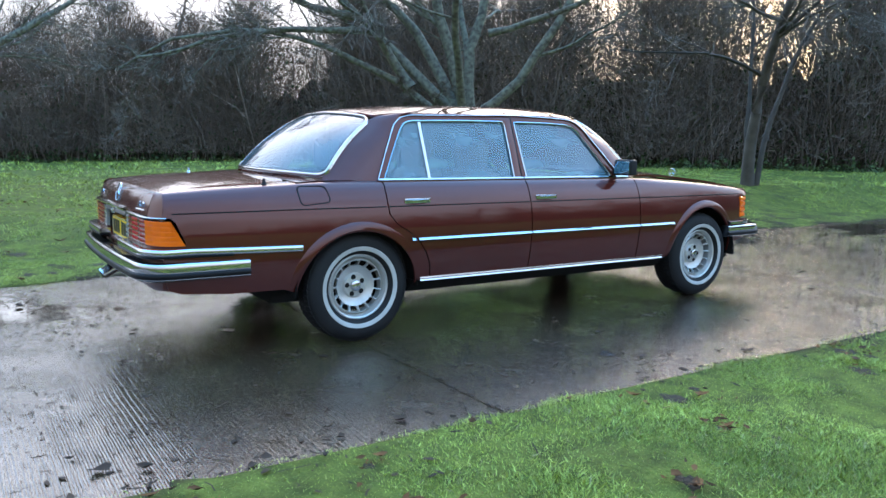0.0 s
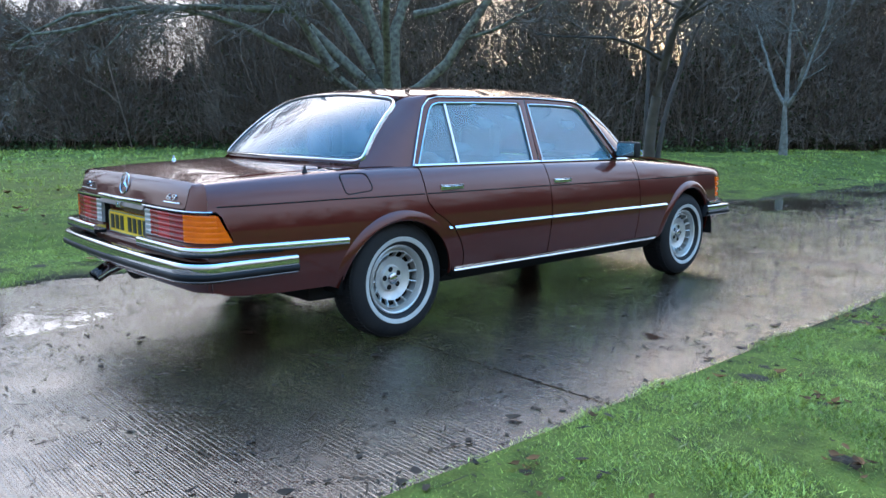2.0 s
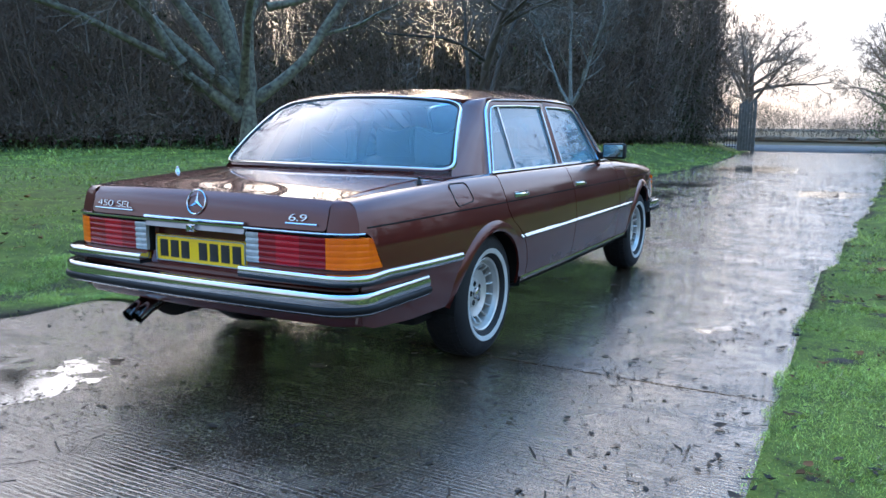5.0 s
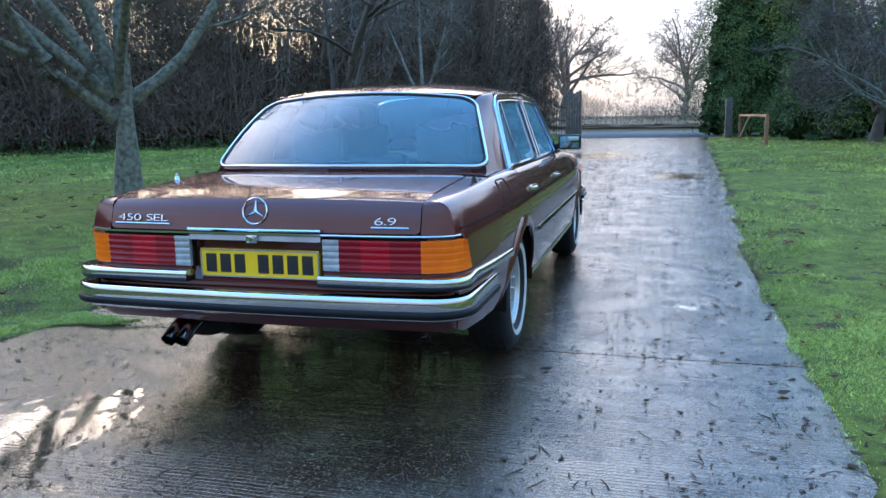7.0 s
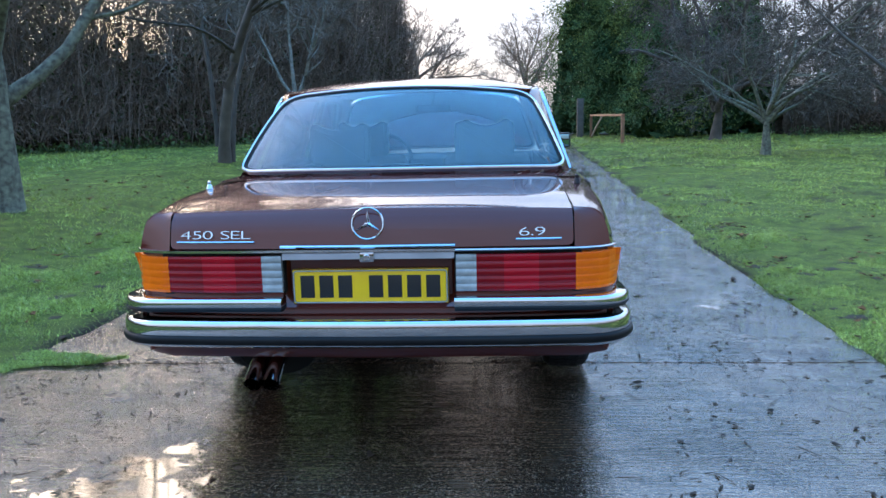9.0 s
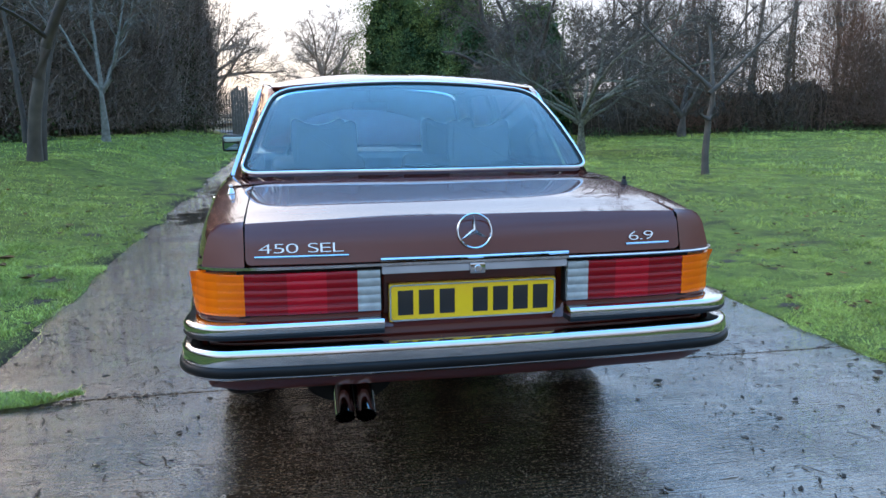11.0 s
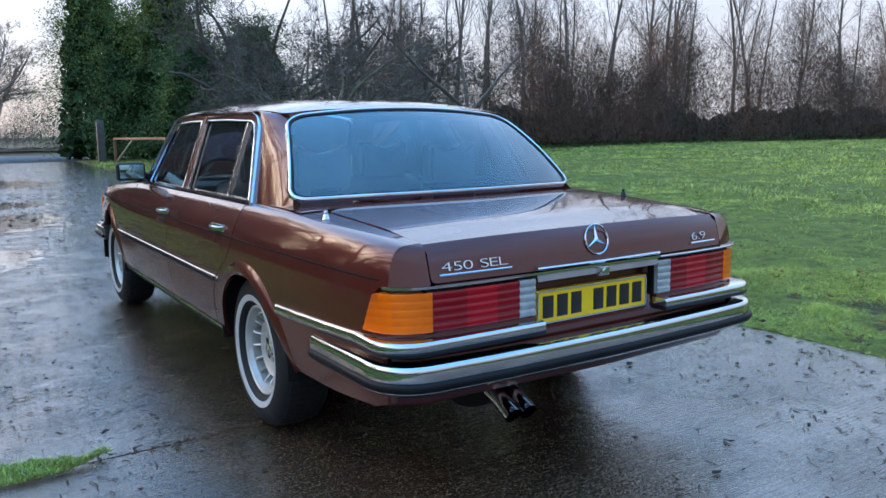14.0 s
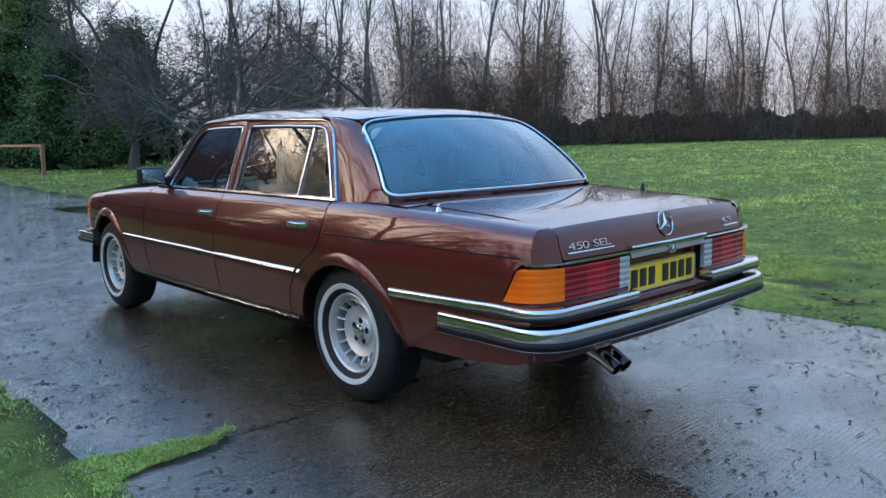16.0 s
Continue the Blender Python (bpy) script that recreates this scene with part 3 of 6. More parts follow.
for s in (1, -1):
    on = on_window(s)
    rim = [(-0.004, -0.0055), (0.004, -0.005), (0.0065, 0.0), (0.004, 0.005), (-0.004, 0.0055)]
    for name, inner, outer in (("rear_door_frame", REAR_IN, REAR_OUT), ("front_door_frame", FRONT_IN, FRONT_OUT)):
        frame_ob = strip(name, [on(*p) for p in inner], [on(*p) for p in outer], PAINT, car, 2, flip=s > 0, bulge=0.004)
        path = [Vector(on(*p)) + Vector((s * 0.003, 0, 0)) for p in inner]
        sweep("window_trim", resample(path, 48), [(k, v * 1.0) for k, v in rim], CHROME, frame_ob, "bright window surround", out=(s, 0, 0.3))
        strip("inner_frame", [on_window(s, 0.03)(*p) for p in inner], [on_window(s, 0.03)(*p) for p in outer], TRIMDARK, frame_ob, 1)
    # panes: fixed quarter light, rear door, front door
    q = [(-1.268, 0.934), (-1.115, 1.226), (-1.085, 1.262), (-1.04, 1.276), (-0.985, 1.279), (-0.968, 0.934)]
    r = [(-0.962, 0.934), (-0.979, 1.279), (-0.332, 1.291), (-0.319, 0.934)]
    f = [(-0.219, 0.934), (-0.245, 1.290), (0.20, 1.283), (0.262, 1.268), (0.306, 1.236), (0.548, 0.934)]
    for name, o in (("quarter_light", q), ("rear_side_window", r), ("front_side_window", f)):
        g = panel(name, o, on_window(s, 0.008), MISTED if s > 0 else GLASS, car, 0.5, fold=0, flip=s > 0, label="tinted side window glass" + (" misted over" if s > 0 else ""))
        g.visible_shadow = False
        if name == "quarter_light":
            sweep("divider_bar", [on(-0.965, 0.935), on(-0.980, 1.28)], [(-0.012, -0.009), (0.004, -0.009), (0.006, 0.0), (0.004, 0.009), (-0.012, 0.009)], CHROME, g, "bright divider bar", out=(s, 0, 0.3))
    # drip moulding from the rear pillar over the doors and down the windscreen pillar
    drip = [(y, z) for y, z in REAR_OUT[:6]] + [(-0.26, 1.331)] + FRONT_OUT[3:]
    drip = [Vector(on(y, z)) + Vector((s * 0.008, 0, 0.004)) for y, z in drip]
    sweep("drip_moulding", resample(drip, 70), [(-0.012, -0.0035), (0.001, -0.004), (0.005, -0.0015), (0.005, 0.002), (0.001, 0.004), (-0.012, 0.0035)], CHROME, car, "bright drip moulding", out=(s, 0, 0.35))
    # rear pillar
    a = resample([on(-1.345, 0.880), on(-1.322, 0.925), on(-1.237, 1.10), on(-1.160, 1.25), on(-1.10, 1.312), (s * 0.632, -1.0, 1.333)], 14)
    b = resample([rear_glass(s * 0.965, -0.16), rear_glass(s * 0.965, 0.0), rear_glass(s * 0.965, 0.5), rear_glass(s * 0.965, 0.93), (s * 0.598, -1.250, roof_z(0.598, -1.250)), (s * 0.622, -1.02, roof_z(0.622, -1.02))], 14)
    strip("rear_pillar", a, b, PAINT, car, 6, flip=s > 0, bulge=0.012)
    # roof rail
    ys = [-1.08 + 1.36 * i / 20 for i in range(21)]
    a = [(s * (window_x(1.325) + 0.0), y, 1.325 - 0.03 * max(0, y - 0.1)) for y in ys]
    edge = lerp_table([(-1.235, 0.600), (-0.9, 0.628), (-0.2, 0.632), (0.20, 0.618), (0.375, 0.590)])
    b = [(s * edge(y), y, roof_z(edge(y), y)) for y in ys]
    strip("roof_rail", a, b, PAINT, car, 2, flip=s > 0, bulge=0.003)
    # windscreen pillar
    a = resample([on(0.20, 1.322), on(0.285, 1.302), on(0.345, 1.262), on(0.50, 1.085), on(0.70, 0.925)], 12)
    b = resample([(s * 0.600, 0.30, roof_z(0.60, 0.30)), front_glass(s, 0.98), front_glass(s, 0.9), front_glass(s, 0.5), front_glass(s, -0.01)], 12)
    strip("windscreen_pillar", a, b, PAINT, car, 3, flip=s > 0, bulge=0.006)


# boot lid: up the tail, over the edge, forward along the deck
def boot(x, s):
    bend, r = 0.106, 0.022
    k = min(1.0, abs(x) / 0.676)
    tail_y = -2.602 + 0.022 * k ** 2.4
    crown = 0.016 * (1 - k ** 2.6)
    if s < bend:
        return Vector((x, tail_y + 0.28 * s, 0.764 + s * (0.965 + crown / bend * 0.7)))
    d = s - bend
    y0, z0 = tail_y + 0.28 * bend, 0.764 + bend * 0.965 + crown * 0.7
    a = min(d / r, 1.22)
    y = y0 + 0.27 * r * a + r * (1 - math.cos(a)) * 0.9
    z = z0 + r * math.sin(a) * 0.55
    d2 = max(0.0, d - r * 1.22)
    y += d2
    deck = shoulder(y) + 0.008 + crown
    f = min(1.0, d2 / 0.25)
    f = f * f * (3 - 2 * f)
    return Vector((x, y, (z + 0.075 * d2) * (1 - f) + deck * f))


lid = panel("boot_lid", rounded([(-0.674, 0.0), (0.674, 0.0), (0.672, 0.80), (0.62, 0.835), (0.30, 0.868), (-0.30, 0.868), (-0.62, 0.835), (-0.672, 0.80)], 0.02), boot, PAINT, car, 0.045)
panel("scuttle_panel", [(-0.77, -1.82), (0.77, -1.82), (0.77, -1.30), (-0.77, -1.30)], lambda x, y: (x, y, shoulder(y) + 0.005 + 0.017 * (1 - (abs(x) / 0.77) ** 2.6)), PAINT, car, 0.06, fold=0)
for s in (1, -1):
    a = [(s * 0.680, y, side(y, inward(y, 0.680)).z) for y in (-2.50, -2.3, -2.0, -1.8)]
    b = [(s * 0.60, y, z - 0.05) for _, y, z in a]
    strip("boot_gutter", a, b, DARK, car, 1, flip=s > 0)


# bonnet
def bonnet(x, y):
    z = lerp_table([(0.70, 0.942), (1.05, 0.937), (1.5, 0.902), (1.9, 0.855), (2.12, 0.815)])(y)
    return Vector((x, y, z + 0.018 * (1 - (abs(x) / 0.68) ** 2) + (0.012 if abs(x) < 0.22 else 0.012 * max(0, 1 - (abs(x) - 0.22) / 0.08))))


hood = panel("bonnet", rounded([(-0.70, 0.80), (0.70, 0.80), (0.665, 1.6), (0.645, 2.08), (0.30, 2.13), (-0.30, 2.13), (-0.645, 2.08), (-0.665, 1.6)], 0.03), bonnet, PAINT, car, 0.08)
bm = bmesh.new()
sweep_bm(bm, [(0.033 * math.sin(2 * math.pi * i / 28), 2.085, 0.915 + 0.033 * math.cos(2 * math.pi * i / 28)) for i in range(28)], ring_profile(0.0035, 6), up=(0, 1, 0), closed=True)
for k in range(3):
    a = 2 * math.pi * k / 3
    sweep_bm(bm, [(0, 2.085, 0.915), (0.032 * math.sin(a), 2.085, 0.915 + 0.032 * math.cos(a))], ring_profile(0.003, 5), up=(0, 1, 0))
sweep_bm(bm, [(0, 2.085, 0.836), (0, 2.085, 0.884)], ring_profile(0.006, 6), up=(0, 1, 0))
part("bonnet_ornament", bm, CHROME, hood, "chrome ring ornament")


# tail: panel, plate recess, lamps
def tail(x, z):
    k = min(1.0, abs(x) / 0.79)
    deep = 0.040 if abs(x) < 0.275 and 0.57 < z < 0.735 else 0.0
    return Vector((x, -2.590 + 0.060 * k ** 4 + deep, z))


panel("tail_panel", rounded([(-0.79, 0.43), (0.79, 0.43), (0.79, 0.760), (-0.79, 0.760)], 0.01), tail, PAINT, car, 0.03, fold=0.01)
sweep("rear_valance", [(-0.80, -2.52, 0.425), (-0.70, -2.575, 0.425), (0, -2.60, 0.425), (0.70, -2.575, 0.425), (0.80, -2.52, 0.425)],
      [(-0.08, -0.045), (-0.012, -0.040), (0.0, -0.025), (0.006, 0.0), (0.008, 0.03), (-0.06, 0.03)], PAINT, car)

for s in (1, -1):
    a, b = [], []
    for i in range(15):
        f = i / 14
        lid_edge = boot(0.676, 0.138 * f - 0.006)
        a.append((s * 0.678, lid_edge.y + 0.001, lid_edge.z))
        at = 0.757 + (inward(-2.52, 0.678) - 0.757) * f
        q = side(-2.535 + 0.015 * min(1, f * 1.6), at)
        b.append((s * q.x, q.y, q.z))
    strip("wing_tail", a, b, PAINT, car, 5, flip=s > 0, bulge=0.0)
lamp_path = [(0.290, -2.602), (0.45, -2.603), (0.60, -2.597), (0.70, -2.585), (0.755, -2.566), (0.790, -2.540), (0.812, -2.505), (0.824, -2.470), (0.832, -2.432)]
ribs, n = [], 5
for i in range(n):
    z0, z1 = 0.617 + 0.124 * i / n, 0.617 + 0.124 * (i + 1) / n
    h = z1 - z0
    ribs += [(0.0026, z0 + 0.02 * h), (0.0050, z0 + 0.15 * h), (0.0066, z0 + 0.34 * h), (0.0070, z0 + 0.58 * h), (0.0056, z0 + 0.82 * h), (0.0028, z0 + 0.98 * h)]
ribs = [(-0.03, 0.617)] + ribs + [(-0.03, 0.741)]


def lamp_piece(name, x0, x1, mat, parent, s, label, tail_cut=False, deep=1.0):
    pts = resample([(x, y, 0) for x, y in lamp_path], 120)
    at = lambda x: next((a.lerp(b, (x - a.x) / (b.x - a.x)) for a, b in zip(pts, pts[1:]) if a.x <= x <= b.x), None)
    ends = at(x0), at(x1)
    pts = [p for p in [ends[0]] + [p for p in pts if x0 < p.x < x1] + [ends[1]] if p]
    bm = bmesh.new()
    rings = []
    for i, p in enumerate(pts):
        a, b = pts[max(0, i - 1)], pts[min(len(pts) - 1, i + 1)]
        d = (b - a).normalized()
        nrm = Vector((d.y, -d.x, 0))
        row = []
        for o, z in ribs:
            q = p + nrm * (o if o < 0 else 0.007 - (0.007 - o) * deep)
            if tail_cut:
                q.y += max(0.0, (p.y + 2.50) / 0.068) * -0.62 * (z - 0.617) * 0.9
            row.append(bm.verts.new((s * q.x, q.y, z)))
        rings.append(row)
    for r, q in zip(rings, rings[1:]):
        for j in range(len(ribs) - 1):
            bm.faces.new((r[j], r[j + 1], q[j + 1], q[j]))
    bm.faces.new(rings[0])
    bm.faces.new(rings[-1])
    bmesh.ops.recalc_face_normals(bm, faces=bm.faces[:])
    return part(name, bm, mat, parent, label, 50)


for s in (1, -1):
    back = box("tail_lamp", (0.284, -2.590, 0.611), (0.700, -2.56, 0.752), DARK, car, 0.003, "ribbed wraparound tail lamp", Matrix.Diagonal((s, 1, 1, 1)))
    lamp_piece("reversing_lens", 0.289, 0.357, CLEAR, back, s, "ribbed clear lens")
    lamp_piece("fog_lens", 0.357, 0.447, RED, back, s, "ribbed red lens")
    lamp_piece("brake_lens", 0.447, 0.560, RED2, back, s, "ribbed bright red lens")
    lamp_piece("tail_lens", 0.560, 0.680, RED, back, s, "ribbed red lens")
    lamp_piece("indicator_lens", 0.680, 0.9, AMBER, back, s, "ribbed amber lens", True, 0.35)
    foot = [(s * x, y, 0.606) for x, y in lamp_path]
    sweep("lamp_foot", foot if s < 0 else foot[::-1], [(0.05, -0.014), (-0.001, -0.014), (-0.001, 0.010), (0.05, 0.010)], PAINT, back)
    seam = [(s * x, y - 0.004, 0.757) for x, y in lamp_path[:-3]] + [(s * 0.806, -2.514, 0.757)]
    sweep("lamp_trim", seam, [(-0.01, -0.004), (0.012, -0.004), (0.014, 0.0), (0.012, 0.004), (-0.01, 0.004)], CHROME, back, "thin bright strip")
sweep("tail_trim", [(-0.29, -2.606, 0.757), (0.29, -2.606, 0.757)], [(-0.004, -0.004), (0.01, -0.004), (0.01, 0.004), (-0.004, 0.004)], CHROME, car)
sweep("boot_garnish", [(-0.288, -2.606, 0.772), (0, -2.614, 0.772), (0.288, -2.606, 0.772)], [(-0.006, -0.006), (0.008, -0.006), (0.013, 0.0), (0.010, 0.005), (-0.006, 0.006)], CHROME, lid, "chrome grip moulding")
garnish = sweep("lock_garnish", [(-0.285, -2.604, 0.741), (0.285, -2.604, 0.741)], [(-0.01, -0.013), (0.011, -0.012), (0.010, -0.008), (0.003, 0.011), (-0.01, 0.012)], GARNISH, car, "satin grey lock moulding")
lock = box("lock_plate", (-0.024, -2.628, 0.721), (0.024, -2.600, 0.752), CHROME, garnish, 0.004)
bm = bmesh.new()
lathe_bm(bm, [(0.0001, 0), (0.009, 0), (0.011, -0.002), (0.011, -0.010)], 20)
bmesh.ops.transform(bm, matrix=Matrix.Translation((0, -2.632, 0.737)) @ Matrix.Rotation(radians(-90), 4, "Z"), verts=bm.verts[:])
part("lock_barrel", bm, CHROME, lock)

# number plate with plain bars for its characters
plate = box("number_plate", (-0.262, -2.578, 0.572), (0.262, -2.552, 0.688), YELLOW, car, 0.004, "yellow rear number plate")
loop = [(x, -2.580, z) for x, z in rounded([(-0.258, 0.576), (0.258, 0.576), (0.258, 0.684), (-0.258, 0.684)], 0.012)]
sweep("plate_edge", loop, [(-0.003, -0.0022), (0.002, -0.0022), (0.002, 0.0022), (-0.003, 0.0022)], CLEAR, plate, closed=True, out=(0, -1, 0))
for k, x in enumerate((-0.212, -0.148, -0.084, 0.020, 0.084, 0.148, 0.212)):
    box("character_bar", (x - 0.0235, -2.5805, 0.592), (x + 0.0235, -2.577, 0.668), BLACK, plate, 0.001)


def lettering(name, text, size, mat, parent, at, wide=1.25, depth=0.004):
    """Raised letters on the boot lid, one mesh a character, set out from the left end of a line."""
    x = at[0]
    for ch in text:
        if ch == " ":
            x += size * wide * 0.26
            continue
        cu = bpy.data.curves.new(name, "FONT")
        cu.body, cu.size, cu.extrude, cu.offset = ch, size, depth, -0.0006
        ob = bpy.data.objects.new(name, cu)
        scene.collection.objects.link(ob)
        me = bpy.data.meshes.new_from_object(ob.evaluated_get(bpy.context.evaluated_depsgraph_get()))
        bpy.data.objects.remove(ob)
        xs = [v.co.x for v in me.vertices]
        lo, hi = min(xs), max(xs)
        for v in me.vertices:
            px, pz = x + (v.co.x - lo) * wide, at[1] + v.co.y
            v.co = Vector((px, boot(px, (pz - 0.764) / 0.965).y - 0.001 - v.co.z - depth * 0.5, pz))
        me.flip_normals()
        x += (hi - lo) * wide + size * 0.14
        finish(name, me, mat, parent, "chrome letter", 30)
    return x


for text, x, w in (("450 SEL", -0.636, 0.268), ("6.9", 0.498, 0.148)):
    lettering("badge_letter", text, 0.039, CHROME, lid, (x, 0.797), 2.15)
    x0 = x - 0.012
    pts = [(x0 + w * i / 10, boot(x0 + w * i / 10, 0.024).y - 0.006, 0.787) for i in range(11)]
    sweep("badge_bar", pts, [(-0.006, -0.003), (0.003, -0.003), (0.004, 0.0), (0.002, 0.003), (-0.006, 0.003)], CHROME, lid)
bm = bmesh.new()
lean = Matrix.Translation((0, boot(0, 0.085).y - 0.008, 0.843)) @ Matrix.Rotation(radians(-14), 4, "X")
sweep_bm(bm, [lean @ Vector((0.052 * math.sin(2 * math.pi * i / 40), 0, 0.052 * math.cos(2 * math.pi * i / 40))) for i in range(40)], ring_profile(0.0034, 6), up=(0, 1, 0.2), closed=True)
for k in range(3):
    a = 2 * math.pi * k / 3
    d = Vector((math.sin(a), 0, math.cos(a)))
    w = Vector((math.cos(a), 0, -math.sin(a)))
    ps = [w * 0.0075, d * 0.051, w * -0.0075]
    top = bm.verts.new(lean @ Vector((0, -0.007, 0)))
    base = [bm.verts.new(lean @ (p + Vector((0, 0.002, 0)))) for p in ps]
    bm.faces.new((top, base[0], base[1]))
    bm.faces.new((top, base[1], base[2]))
bmesh.ops.recalc_face_normals(bm, faces=bm.faces[:])
part("boot_emblem", bm, CHROME, lid, "chrome ring emblem with three rays", 30)


# bumpers
def bumper_path(end_y, side_x, flank_y, r, bow, z, sgn):
    """Plan of a bumper: from the left flank round the end to the right flank. sgn -1: at the rear."""
    right = [(side_x + 0.006, flank_y), (side_x + 0.002, (flank_y + end_y) / 2)]
    for i in range(9):
        a = math.pi / 2 * i / 8
        right.append((side_x - r + r * math.cos(a), end_y - sgn * r * 0.9 + sgn * r * 0.9 * math.sin(a)))
    right += [(0.5, end_y + sgn * bow * 0.55), (0.25, end_y + sgn * bow * 0.85)]
    pts = right + [(0, end_y + sgn * bow)] + [(-x, y) for x, y in right[::-1]]
    return [(x, y, z) for x, y in pts]


def bumper(sgn, end_y, flank_y, name):
    base = bumper_path(end_y, 0.846, flank_y, 0.15, 0.025, 0.0, sgn)
    at = lambda z: [(x, y, z) for x, y, _ in base]
    prof = [(-0.060, 0.044), (-0.030, 0.046), (0.009, 0.0462), (0.0165, 0.0440), (0.0215, 0.0395), (0.0245, 0.032), (0.0255, 0.020), (0.0260, 0.006), (0.0245, -0.004), (0.018, -0.008), (0.018, -0.028), (0.0235, -0.031), (0.0225, -0.038), (0.014, -0.045), (0.002, -0.049), (-0.03, -0.050)]
    if sgn < 0:
        base.reverse()
    b = sweep(name, at(0.492), [(o, z) for o, z in prof], CHROME, car, "chrome bumper with black rubber facing")
    sweep("rubber_facing", at(0.480), [(0.012, 0.007), (0.028, 0.007), (0.033, 0.003), (0.035, -0.006), (0.034, -0.014), (0.029, -0.021), (0.012, -0.021)], RUBBER, b, "black rubber facing")
    return b


rear_bumper = bumper(-1, -2.645, -2.115, "rear_bumper")
front_bumper = bumper(1, 2.215, 1.76, "front_bumper")
for s in (1, -1):
    pts = [p for p in bumper_path(-2.632, 0.848, -2.30, 0.13, 0.01, 0.585, -1) if p[0] > 0.3]
    flank = [(side(y, 0.585).x + 0.003, y, 0.585 - 0.010 * (y + 2.40) / 0.6) for y in (-1.83, -1.9, -2.0, -2.1, -2.2, -2.3, -2.40)]
    pts = [(0.285, -2.640, 0.585)] + pts[2:][::-1] + flank[::-1]
    short = [p for p in pts if p[1] < -2.15]
    pts, short = ([(s * x, y, z) for x, y, z in row] for row in (pts, short))
    if s < 0:
        pts.reverse()
        short.reverse()
    up = sweep("upper_bumper", pts, [(-0.05, 0.020), (0.001, 0.0208), (0.008, 0.0190), (0.0125, 0.0145), (0.0146, 0.007), (0.0144, -0.004), (0.012, -0.012), (-0.05, -0.013)], CHROME, car, "chrome upper bumper blade under the lamp")
    sweep("blade_rubber", [(x, y, z - 0.017) for x, y, z in short], [(-0.05, 0.010), (0.012, 0.010), (0.016, 0.003), (0.010, -0.007), (-0.05, -0.007)], RUBBER, up)
    pts = [(0.62, 2.16, 0.555), (0.74, 2.14, 0.555), (0.82, 2.08, 0.555), (0.852, 1.98, 0.555), (0.868, 1.78, 0.555)]
    pts = [(s * x, y, z) for x, y, z in pts]
    if s < 0:
        pts.reverse()
    sweep("front_blade", pts[::-1], [(-0.05, 0.016), (-0.006, 0.016), (0.010, 0.010), (0.010, -0.008), (-0.05, -0.016)], CHROME, car)
    # front indicator on the corner of the wing
    pts = [(s * x, y, 0.676) for x, y in ((0.70, 2.098), (0.77, 2.075), (0.805, 2.03), (0.822, 1.975), (0.828, 1.938))]
    if s > 0:
        pts = pts[::-1]
    prof = []
    for i in range(4):
        z0 = -0.084 + 0.042 * i
        prof += [(0.0, z0 + 0.003), (0.010, z0 + 0.010), (0.010, z0 + 0.032), (0.0, z0 + 0.039)]
    sweep("front_indicator", pts, [(-0.03, -0.085)] + prof + [(-0.03, 0.085)], AMBER, car, "ribbed amber corner lens", caps=True)
panel("nose_panel", rounded([(-0.70, 0.45), (0.70, 0.45), (0.70, 0.80), (-0.70, 0.80)], 0.02), lambda x, z: (x, 2.10 - 0.05 * (abs(x) / 0.8) ** 3, z), DARK, car, 0.2, flip=True)

# twin tail pipes
for x in (-0.405, -0.343):
    bm = bmesh.new()
    path = [(x, -2.40, 0.372), (x, -2.50, 0.366), (x, -2.57, 0.342), (x, -2.635, 0.306)]
    sweep_bm(bm, path, ring_profile(0.030, 16, 1.0), up=(1, 0, 0), caps=False)
    inner = [(x, -2.632, 0.3075), (x, -2.53, 0.356)]
    sweep_bm(bm, inner, ring_profile(0.0262, 16), up=(1, 0, 0), caps=False)
    pipe = part("tail_pipe", bm, CHROME, car, "chrome tail pipe cut at a slant")
    bm = bmesh.new()
    sweep_bm(bm, [(x, -2.55, 0.347), (x, -2.545, 0.349)], ring_profile(0.026, 16), up=(1, 0, 0))
    part("pipe_bore", bm, DARK, pipe)
sweep("silencer", [(-0.375, -2.42, 0.36), (-0.375, -1.95, 0.36)], [(a * 1.0, b * 0.62) for a, b in ring_profile(0.145, 20)], DARK, car, "dark oval silencer", up=(0, 0, 1))

# underside, wheel housings, floor
box("underbody", (-0.70, -1.95, 0.245), (0.70, 2.0, 0.33), DARK, car, 0.02)
box("boot_floor", (-0.74, -2.54, 0.445), (0.74, -1.92, 0.48), DARK, car, 0.02)
for y in (-1.475, 1.475):
    for s in (1, -1):
        bm = bmesh.new()
        rings = []
        for x in (0.50, 0.862):
            rings.append([bm.verts.new((s * x, y + 0.385 * math.cos(math.pi * i / 20), 0.30 + 0.41 * math.sin(math.pi * i / 20))) for i in range(0, 21)])
        for i in range(len(rings[0]) - 1):
            bm.faces.new((rings[0][i], rings[0][i + 1], rings[1][i + 1], rings[1][i]))
        bm.faces.new(rings[0])
        part("wheel_housing", bm, DARK, car, sharp=0)
    sweep("axle", [(-0.70, y, 0.32), (0.70, y, 0.32)], ring_profile(0.035, 10), DARK, car)


